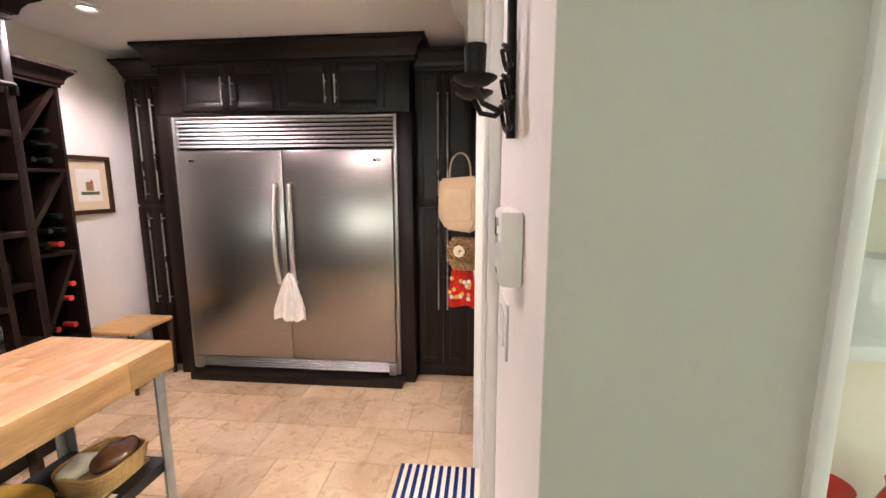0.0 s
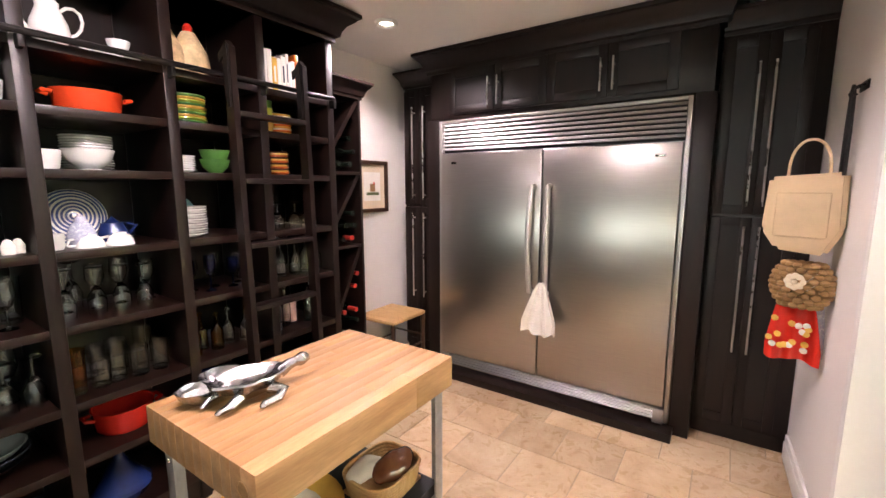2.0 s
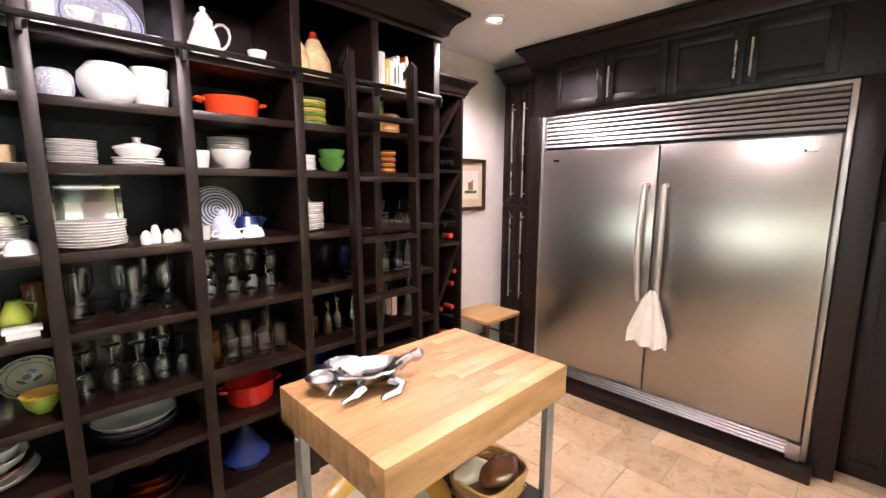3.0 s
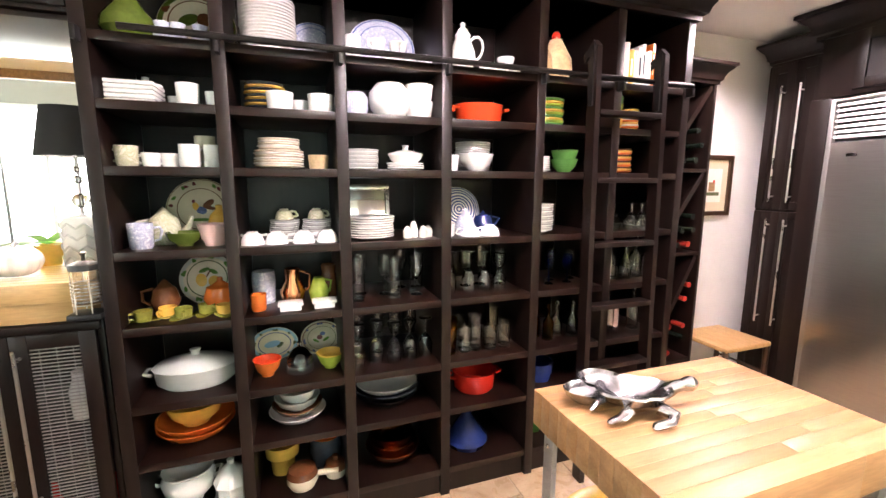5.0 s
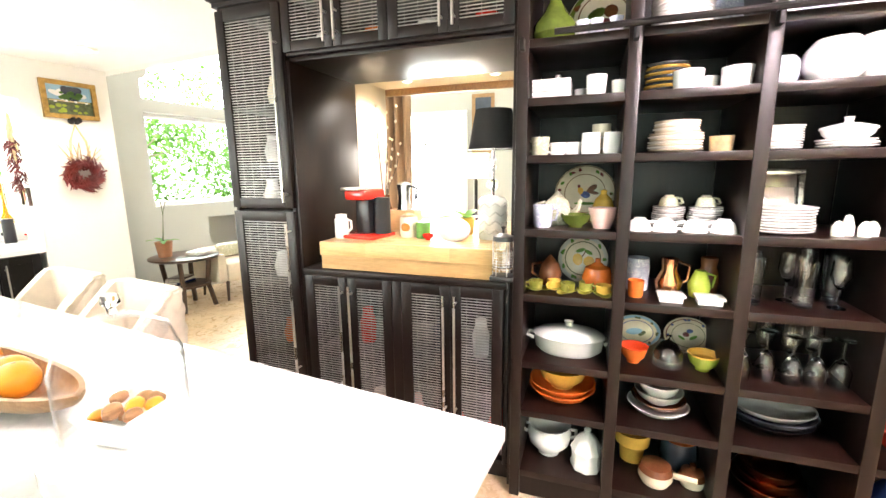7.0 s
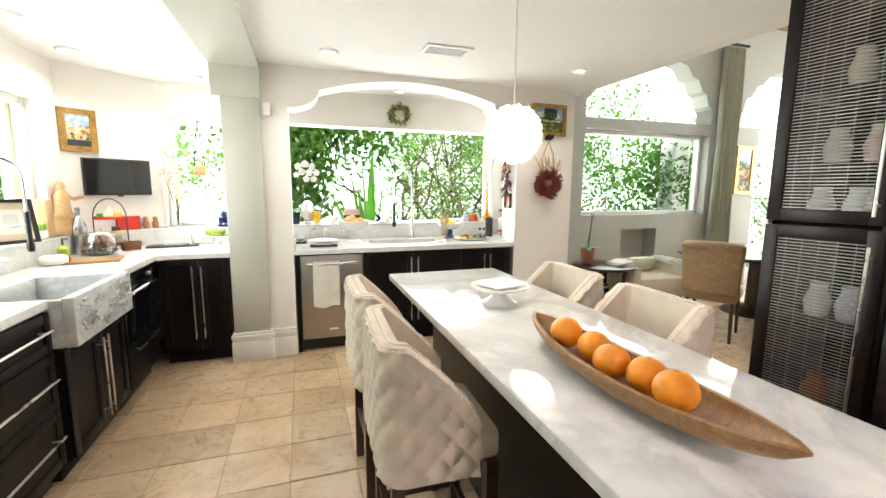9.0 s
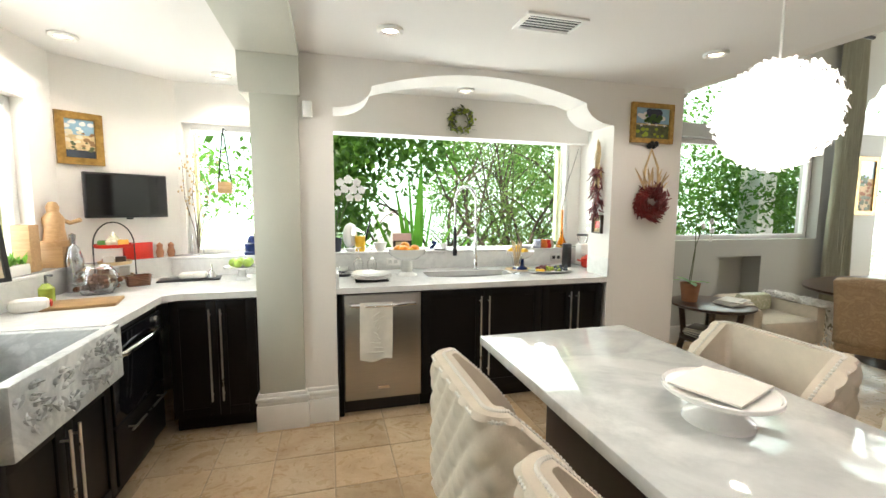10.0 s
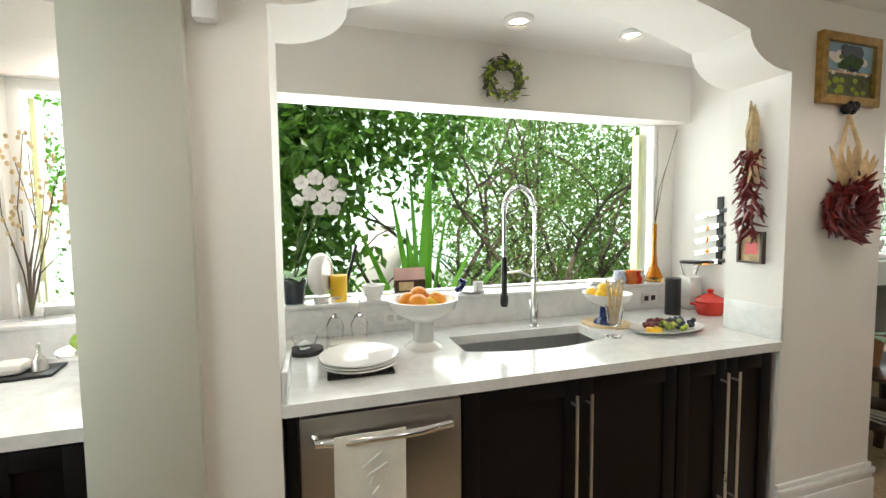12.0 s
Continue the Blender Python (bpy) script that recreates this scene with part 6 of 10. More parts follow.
for i, (y, d) in enumerate(((0.60, 0.11), (0.64, 0.2), (0.68, 0.11), (0.74, 0.12), (0.78, 0.22), (0.82, 0.11), (0.87, 0.2), (0.90, 0.11), (0.71, 0.27))):
    tumbler(at(y, 5, d), 0.034, 0.13 + 0.05 * (i % 3 == 0), "glass" if i % 4 else "amber_glass" if i == 0 else "glass")
casserole(at(0.76, 6, 0.17), 0.115, 0.10, "red", "red enamelled casserole with side grips", 0.95, lid=False)
pot(at(0.72, 7, 0.17), [(0, 0), (0.10, 0), (0.115, 0.03), (0.11, 0.045), (0, 0.045)], "blue_cer", "dark blue tagine with a conical lid", "tagine", "tagine", [(0.112, 0.045), (0.07, 0.10), (0.03, 0.16), (0.02, 0.18), (0.024, 0.2), (0, 0.205)])
# bay 4
for y in (1.06, 1.17):
    pot(at(y, 0, 0.16), [(0, 0), (0.05, 0), (0.085, 0.06), (0.078, 0.12), (0.045, 0.18), (0.03, 0.21), (0, 0.22)], "husk", "golden pear-shaped canister with a red knob", "canister", "canister", [(0.02, 0.215), (0.022, 0.235), (0.012, 0.25), (0, 0.252)], "red", group="golden canisters")
plate_stack(at(1.13, 1, 0.16), 10, 0.088, ["green_cer", "lime_cer", "yellow_cer"], "stack of green and yellow glazed plates", 0.013)
plate_stack(at(1.075, 2, 0.13), 7, 0.062, ["white_cer"], "stack of small white plates", 0.0105)
for i in range(2):
    bowl(at(1.25, 2, 0.16) @ pose(0, 0, 0.045 * i), 0.072, 0.07, "green_cer", "green glazed cereal bowl in a stack", group="green bowls")
plate_stack(at(1.09, 3, 0.14), 12, 0.08, ["white_cer", "grey_cer"], "stack of white plates", 0.0115)
standing_plate(at(1.10, 3, 0.24), 0.105, "sky_cer", "pale blue plate standing behind white plates")
for i, (y, d) in enumerate(((1.06, 0.12), (1.11, 0.2), (1.16, 0.12), (1.22, 0.2), (1.28, 0.13), (1.35, 0.2))):
    goblet(at(y, 4, d), 0.03, 0.15 + rg.random() * 0.03, "blue_glass" if i % 2 == 0 else "glass", "cobalt blue goblet" if i % 2 == 0 else "stemmed wine glass")
for i, (y, d) in enumerate(((1.06, 0.12), (1.12, 0.18), (1.17, 0.12), (1.25, 0.16), (1.33, 0.13))):
    decanter(at(y, 5, d), 0.03, 0.19, "amber_glass" if i < 3 else "glass", "amber glass bottle with a stopper" if i < 3 else "clear glass bottle with a stopper")
pot(at(1.14, 6, 0.16), [(0, 0), (0.07, 0), (0.085, 0.06), (0.085, 0.1), (0.078, 0.1), (0, 0.03)], "blue_cer", "dark blue enamel pot", "pot", "enamel_pot")
bowl(at(1.12, 7, 0.16), 0.09, 0.09, "green_cer", "dark green mixing bowl", "mixing_bowl")
# bay 5
rbk = random.Random(5)
y = 1.475
for i in range(9):
    wd = 0.016 + rbk.random() * 0.016
    hh = 0.17 + rbk.random() * 0.05
    bkx = thing("book", at(y + wd / 2, 0, 0.05), "paperback cookbook standing on the top shelf", "book", "cookbooks")
    part("cover", bx(B(), -wd / 2, wd / 2, 0, 0.14, 0, hh, 0.0015), rbk.choice(["red", "paper", "sky_cer", "yellow_cer", "orange_cer", "bluewhite", "white_cer"]), bkx)
    part("page_block", bx(B(), -wd / 2 + 0.003, wd / 2 - 0.003, 0.003, 0.138, hh, hh + 0.001), "paper", bkx)
    part("spine_bar", bx(B(), -wd * 0.18, wd * 0.18, -0.0006, 0, hh * 0.3, hh * 0.75), rbk.choice(["paper", "slate_cer"]), bkx)
    y += wd + 0.001
for i in range(4):
    mug(at(1.51, 1, 0.12) @ pose(0, 0, 0.038 * i), 0.046, 0.055, ("yellow_cer", "yellow_cer", "lime_cer", "green_cer")[i], "stacked yellow and green cup", has_loop=False, category="cup", flare=1.1)
plate_stack(at(1.63, 1, 0.15), 10, 0.062, ["yellow_cer", "orange_cer", "cream_cer"], "stack of yellow and orange saucers", 0.011)
for i in range(4):
    mug(at(1.49, 2, 0.12) @ pose(0, 0, 0.034 * i), 0.034, 0.048, ("green_cer", "yellow_cer", "green_cer", "lime_cer")[i], "stacked green and yellow cup", has_loop=False, category="cup", flare=1.1)
plate_stack(at(1.60, 2, 0.15), 12, 0.062, ["orange_cer", "yellow_cer", "brown_cer"], "stack of orange and yellow saucers", 0.0105)
for i, (y, d) in enumerate(((1.49, 0.1), (1.56, 0.12), (1.66, 0.1), (1.74, 0.11), (1.80, 0.13), (1.60, 0.22))):
    goblet(at(y, 3, d), 0.042, 0.15, "glass", upside=True)
for i, (y, d) in enumerate(((1.49, 0.12), (1.57, 0.14), (1.66, 0.12), (1.75, 0.14), (1.81, 0.12))):
    decanter(at(y, 4, d), 0.035, 0.2 + 0.03 * (i % 2), "glass", "clear glass decanter with a stopper")
for i, (y, d) in enumerate(((1.52, 0.12), (1.60, 0.16), (1.74, 0.12))):
    decanter(at(y, 5, d), 0.032, 0.24, "glass", "clear glass bottle with a stopper")
solid("tin", lathe(B(), [(0, 0), (0.04, 0), (0.04, 0.12), (0.035, 0.125), (0, 0.125)], seg=18), "pink_cer", at(1.66, 5, 0.2), "pink round tin on the shelf", "tin")

# ---- pass-through cabinets ----
PS = pose(-2.52, 0, 0, 0, 0, 90)
DP = 0.62


def hollow(ob, x0, x1, z0, z1, depth, shelves_at=(), mat="espresso", t=0.02):
    board(ob, "side_panel", mat, x0, x0 + t, 0, depth, z0, z1)
    board(ob, "side_panel", mat, x1 - t, x1, 0, depth, z0, z1)
    board(ob, "bottom_panel", mat, x0 + t, x1 - t, 0, depth, z0, z0 + t)
    board(ob, "top_panel", mat, x0 + t, x1 - t, 0, depth, z1 - t, z1)
    board(ob, "back_panel", mat, x0 + t, x1 - t, depth - 0.012, depth, z0 + t, z1 - t)
    for z in shelves_at:
        board(ob, "shelf", mat, x0 + t, x1 - t, 0.01, depth - 0.012, z - t, z)


tc = thing("mesh_cabinet", PS @ pose(-2.07, 0, 0), "tall espresso cabinet with woven wire door panels", "cabinet")
hollow(tc, -0.195, 0.195, 0.1, 2.32, DP, (0.5, 0.9, 1.31, 1.55, 1.85))
board(tc, "plinth", "espresso", -0.195, 0.195, 0.03, DP, 0, 0.1)
shaker(tc, -0.195, 0.195, 1.325, 2.30, mesh=True, handle=(0.165, 1.36, 2.16), rail=0.05)
shaker(tc, -0.195, 0.195, 0.12, 1.31, mesh=True, handle=(0.165, 0.42, 1.25), rail=0.05)
for dx, z, mt in ((-0.08, 1.33, "white_cer"), (0.04, 1.33, "white_cer"), (0.10, 1.33, "grey_cer"), (-0.05, 1.57, "grey_cer"), (0.08, 1.57, "pink_cer"), (0.0, 1.87, "cream_cer"), (0.06, 0.92, "bluewhite"), (-0.05, 0.92, "white_cer"), (-0.02, 0.52, "orange_cer"), (0.0, 0.12, "cream_cer")):
    pot(PS @ pose(-2.07 + dx, 0.16, z - 0.002), [(0, 0), (0.04, 0), (0.05, 0.06), (0.03, 0.12), (0.034, 0.14), (0, 0.12)], mt, "china vessel behind the wire door", "vessel", "vessel", group="vessels in the mesh cabinet")
uc = thing("mesh_wall_cabinet", PS @ pose(-1.305, 0, 2.06), "espresso wall cabinets with small woven wire doors above the pass-through", "cabinet")
hollow(uc, -0.565, 0.545, 0, 0.30, 0.4)
for i in range(4):
    x0 = -0.565 + i * 0.2775
    shaker(uc, x0, x0 + 0.2775, 0.012, 0.285, mesh=True, handle=(x0 + (0.25 if i % 2 == 0 else 0.028), 0.03, 0.2), rail=0.045)
for i in range(4):
    pot(PS @ pose(-1.72 + i * 0.27, 0.14, 2.078), [(0, 0), (0.06, 0), (0.07, 0.06), (0.05, 0.1), (0, 0.1)], ("white_cer", "orange_cer", "white_cer", "red")[i], "china vessel behind the upper wire door", "vessel", "vessel", group="vessels in the upper mesh cabinets")
board(uc, "valance", "espresso", -0.56, 0.545, 0.02, 0.62, -0.022, -0.004)
cw = thing("pass_through_cornice", PS @ pose(0, 0, 2.30), "stepped espresso cornice over the mesh cabinets", "cornice")
part("crown", crown(B(), -2.265, -0.76, 0.02, 0.16, 0.11, DP, (True, False)), "espresso", cw)
part("frieze", bx(B(), -2.265, -0.76, 0.02, DP, 0.021, 0.06), "espresso", cw)
al = thing("alcove_panels", PS, "dark espresso lining beside the pass-through counter", "panel")
board(al, "side_panel", "espresso", -1.872, -1.855, 0.0, DP, 0, 2.04)
board(al, "side_panel", "espresso", -0.765, -0.745, -0.002, DP, 0, 2.34)
lc = thing("mesh_base_cabinet", PS @ pose(-1.265, 0, 0), "espresso base cabinets with four woven wire doors", "cabinet")
hollow(lc, -0.585, 0.495, 0.1, 1.015, 0.6, (0.55,))
board(lc, "plinth", "espresso", -0.585, 0.495, 0.04, 0.6, 0, 0.1)
board(lc, "top_rail", "espresso", -0.58, 0.49, -0.02, 0, 0.985, 1.015)
board(lc, "centre_stile", "espresso", -0.074, -0.026, -0.018, 0, 0.10, 0.985)
for i in range(4):
    x0 = (-0.575, -0.325, -0.025, 0.225)[i]
    shaker(lc, x0, x0 + 0.25, 0.16, 0.985, mesh=True, handle=(x0 + (0.225 if i % 2 == 0 else 0.028), 0.33, 0.945), rail=0.05)
rp = random.Random(9)
for i in range(9):
    pot(PS @ pose(-1.72 + i * 0.11, 0.12 + 0.1 * (i % 2), 0.548 if i % 2 else 0.118), [(0, 0), (0.04, 0), (0.046, 0.12), (0.03, 0.17), (0.03, 0.2), (0, 0.2)], ("white_cer", "red", "paper", "sky_cer", "pink_cer", "slate_cer", "red", "white_cer", "red")[i], "jar or packet behind the lower wire doors", "jar", "pantry_jar", group="jars in the base cabinet")
ct = thing("maple_counter", PS @ pose(-1.28, 0, 1.02), "thick worn maple butcher-block counter in the pass-through", "counter")
tp = part("top_layer", bx(B(), -0.455, 0.475, 0.0, 1.0, 0.0725, 0.10), "block", ct)
rw = random.Random(18)
yy = -0.012
while yy < 1.04:
    wd = 0.045
    x = -0.46
    while x < 0.4799:
        ln = min(0.48 - x, 0.2 + rw.random() * 0.35)
        if 0.48 - x - ln < 0.08:
            ln = 0.48 - x
        part("stave", bx(B(), x + 0.0002, x + ln - 0.0002, yy + 0.0002, yy + wd - 0.0002, 0.072, 0.14, 0.0006), "block", tp)
        x += ln
    yy += wd
lw = B()
x = -0.46
while x < 0.4799:
    ln = min(0.48 - x, 0.25 + rw.random() * 0.2)
    bx(lw, x, x + ln, 0.0, 1.0, 0.0, 0.0715)
    x += ln
part("lower_layer", lw, "block", ct)

# things on the maple counter
PC = PS @ pose(0, 0, 1.16)
cm = thing("coffee_maker", PC @ pose(-1.585, 0.22, 0, 0, 0, -8), "red and black capsule coffee maker", "coffee maker")
part("base", bx(B(), -0.12, 0.12, -0.12, 0.09, 0, 0.018, 0.006), "red", cm, "red drip tray base")
part("column", bx(B(), -0.06, 0.035, -0.03, 0.09, 0.018, 0.20, 0.012), "black", cm)
part("water_tank", lathe(B(), [(0, 0.018), (0.045, 0.018), (0.045, 0.21), (0, 0.215)], (0.075, 0.03, 0), 18), "blackmetal", cm, "smoked water tank")
part("head", bx(B(), -0.075, 0.06, -0.10, 0.09, 0.20, 0.255, 0.016), "red", cm, "red brewing head")
part("lever", bx(B(), -0.085, 0.02, -0.115, 0.0, 0.252, 0.268, 0.006), "nickel", cm)
pot(PC @ pose(-1.70, 0.14, 0), [(0, 0), (0.035, 0), (0.037, 0.01), (0.037, 0.10), (0.03, 0.105), (0.03, 0.125), (0, 0.13)], "white_pl", "white lidded milk frother", "milk frother", "milk_frother", loop=([(0.036, 0, 0.10), (0.06, 0, 0.09), (0.06, 0, 0.05), (0.036, 0, 0.03)], 0.006))
pot(PC @ pose(-1.36, 0.26, 0), [(0, 0), (0.045, 0), (0.05, 0.02), (0.048, 0.10), (0.04, 0.11), (0, 0.11)], "cream_cer", "cream cookie jar with an orange motif", "jar", "cookie_jar", [(0.045, 0.11), (0.02, 0.125), (0, 0.13)], "midwood")
bb = B()
ball(bb, (0, 0, 0), 0.026, 1, 0.3, 1, 10, 6)
solid("jar_motif", bb, "orange_cer", PC @ pose(-1.36, 0.215, 0.055), "orange painted pumpkin on the cookie jar", "ornament")
pot(PC @ pose(-1.27, 0.24, 0), [(0, 0), (0.036, 0), (0.04, 0.085), (0.034, 0.085), (0, 0.05)], "green_cer", "green glazed candle tumbler", "tumbler", "green_tumbler")
bowl(PC @ pose(-1.22, 0.18, 0), 0.03, 0.03, "red", "small red watermelon dish", "small_dish")
mk = thing("moka_pot", PC @ pose(-1.50, 0.52, 0.12), "aluminium stovetop coffee pot on a shelf block", "coffee pot")
part("boiler", lathe(B(), [(0, 0), (0.045, 0), (0.035, 0.07), (0.045, 0.15), (0.02, 0.165), (0, 0.17)], seg=8), "silver", mk)
part("handle", tube(B(), [(0.04, 0, 0.14), (0.085, 0, 0.13), (0.08, 0, 0.06)], 0.008), "black", mk)
solid("wooden_box", bx(B(), -0.09, 0.09, -0.06, 0.06, 0, 0.12, 0.004), "block_y", PC @ pose(-1.50, 0.52, 0), "small wooden box under the coffee pot", "box")
tl = thing("table_lamp", PC @ pose(-0.915, 0.32, 0), "table lamp with a black shade and white zigzag ceramic base", "table lamp")
part("base", lathe(B(), [(0, 0), (0.07, 0), (0.075, 0.01), (0.072, 0.19), (0.06, 0.21), (0.02, 0.22), (0, 0.22)], seg=30), "white_cer", tl)
zz = B()
for k in range(4):
    pts = []
    for i in range(33):
        a = 2 * math.pi * i / 32
        pts.append((0.0745 * math.cos(a), 0.0745 * math.sin(a), 0.03 + k * 0.045 + (0.022 if i % 4 == 2 else 0.011 if i % 2 else 0)))
    tube(zz, pts, 0.0045, 5)
part("zigzag_relief", zz, "grey_cer", tl, "grey zigzag bands")
st = B()
tube(st, [(0, 0, 0.21), (0, 0, 0.50)], 0.008)
part("stem", st, "chrome", tl)
for z, r in ((0.275, 0.03), (0.36, 0.018), (0.40, 0.014)):
    gb = B()
    ball(gb, (0, 0, z), r)
    part("glass_ball", gb, "glass", tl, "clear glass ball")
part("shade", lathe(B(), [(0.125, 0.45), (0.09, 0.64), (0.088, 0.64), (0.123, 0.45)], seg=32), "lampshade", tl, "black tapered fabric shade")
bl = B()
ball(bl, (0, 0, 0.53), 0.028)
part("bulb", bl, "can_glow", tl, "lit bulb")
lamp("table_lamp_light", 'POINT', PC @ pose(-0.915, 0.32, 0.48), 5, WARM, 0.03)
for y in (-1.60, -1.02):
    pk_ = thing("puck_light", pose(-3.36, y, 2.08), "small round recessed light in the pass-through head", "downlight", "pass-through lights")
    part("ring", lathe(B(), [(0.025, 0.0), (0.035, 0.0), (0.035, -0.006), (0.025, -0.006)], seg=20), "trim", pk_)
    part("lens", lathe(B(), [(0, -0.003), (0.025, -0.003)], seg=16), "can_glow", pk_, "glowing lamp face")
    lamp("puck_lamp", 'SPOT', pose(-3.3, y, 2.06), 7, WARM, 0.03, spot=150)
pk = B()
ball(pk, (0, 0, 0.06), 0.082, 1, 1, 0.74, 54, 18)
for v in pk.verts:
    k = 1 - 0.11 * (1 - abs(math.sin(4.5 * math.atan2(v.co.y, v.co.x)))) ** 2
    v.co.x, v.co.y = v.co.x * k, v.co.y * k
    v.co.z -= 0.012 * max(0.0, 1 - 25 * math.hypot(v.co.x, v.co.y)) * (1 if v.co.z > 0.06 else -1)
pkt = thing("ceramic_pumpkin", PC @ pose(-1.075, 0.16, 0), "white glazed ceramic pumpkin", "ornament")
part("ribbed_body", pk, "white_cer", pkt)
part("stalk", tube(B(), [(0, 0, 0.10), (0.004, 0, 0.125), (0.014, 0, 0.135)], 0.009, 8, 0.006), "white_cer", pkt)


def orchid(m, pot_mat, label, leaves, stems, flowers, pot_r=0.06, pot_h=0.1, seed=1):
    ob = thing("potted_orchid", m, label, "plant")
    part("pot", lathe(B(), [(0, 0), (pot_r * 0.75, 0), (pot_r, pot_h), (pot_r * 1.05, pot_h), (pot_r * 0.9, pot_h), (pot_r * 0.85, pot_h * 0.85), (0, pot_h * 0.85)], seg=20), pot_mat, ob)
    rs = random.Random(seed)
    for i in range(leaves):
        a = 2 * math.pi * i / leaves + 0.4
        q = B()
        leaf_blade(q, (0, 0, pot_h), (0.17 * math.cos(a), 0.17 * math.sin(a), pot_h + rs.uniform(0.0, 0.06)), 0.028, 0.05)
        part("leaf", q, "leaf_lit", ob)
    for s, pts in enumerate(stems):
        part("stem", tube(B(), pts, 0.004, 6), "leaf_dry", ob)
    for (x, y, z, r) in flowers:
        fl = B()
        for i in range(5):
            a = 2 * math.pi * i / 5 + 0.3
            ball(fl, (x + r * 0.55 * math.cos(a), y, z + r * 0.55 * math.sin(a)), r * 0.5, 1, 0.25, 1, 8, 5)
        ball(fl, (x, y - r * 0.12, z), r * 0.22, 1, 1, 1, 6, 4)
        part("blossom", fl, "petal", ob, "white orchid blossom")
    return ob


orchid(PC @ pose(-1.085, 0.42, 0), "yellow_cer", "low green orchid in a yellow pot on the maple counter", 6, [], [], 0.05, 0.09)
fp = thing("glass_press", PS @ pose(-0.79, -0.04, 1.06), "clear glass coffee press with a black frame on a shelf bracket", "coffee press")
part("jar", lathe(B(), [(0.042, 0.03), (0.042, 0.15), (0.04, 0.15), (0.04, 0.034), (0, 0.034), (0, 0.03)], seg=20), "glass", fp)
fb = B()
for i in range(6):
    a = 2 * math.pi * i / 6
    tube(fb, [(0.045 * math.cos(a), 0.045 * math.sin(a), 0.0), (0.045 * math.cos(a), 0.045 * math.sin(a), 0.15)], 0.0022, 5)
for i in range(7):
    tube(fb, [(0.045 * math.cos(2 * math.pi * j / 20), 0.045 * math.sin(2 * math.pi * j / 20), 0.03 + 0.012 * i) for j in range(21)], 0.0015, 4)
part("wire_cage", fb, "nickel", fp)
part("lid", lathe(B(), [(0.046, 0.15), (0.044, 0.17), (0.02, 0.18), (0.006, 0.182), (0.006, 0.2), (0.012, 0.21), (0, 0.215)], seg=20), "black", fp)
part("bracket", bx(B(), -0.05, 0.05, -0.05, 0.04, -0.02, 0.0, 0.004), "black", fp)


# ---- kitchen island ----
isl = thing("kitchen_island", SOUTH @ pose(-1.15, -2.31, 0), "long grey-white marble island on a dark cabinet base", "island")
part("marble_top", bx(B(), -0.36, 0.36, -1.51, 1.51, 0.882, 0.92, 0.005), "marble", isl, "polished grey-white marble slab")
board(isl, "cabinet_base", "espresso", -0.28, 0.30, 0.50, 1.46, 0.08, 0.882)
board(isl, "plinth", "espresso", -0.25, 0.27, 0.52, 1.44, 0, 0.08)
board(isl, "pedestal", "espresso", -0.12, 0.12, -1.35, 0.50, 0.0, 0.882)
for y0, y1, hy in ((0.51, 0.98, 0.93), (0.98, 1.45, 1.03)):
    d = part("door", bx(B(), 0.30, 0.318, y0 + 0.002, y1 - 0.002, 0.10, 0.86, 0.002), "espresso", isl)
    part("handle", tube(B(), [(0.318, hy, 0.42), (0.35, hy, 0.42), (0.35, hy, 0.82), (0.318, hy, 0.82)], 0.007), "nickel", d, "long brushed bar handle")


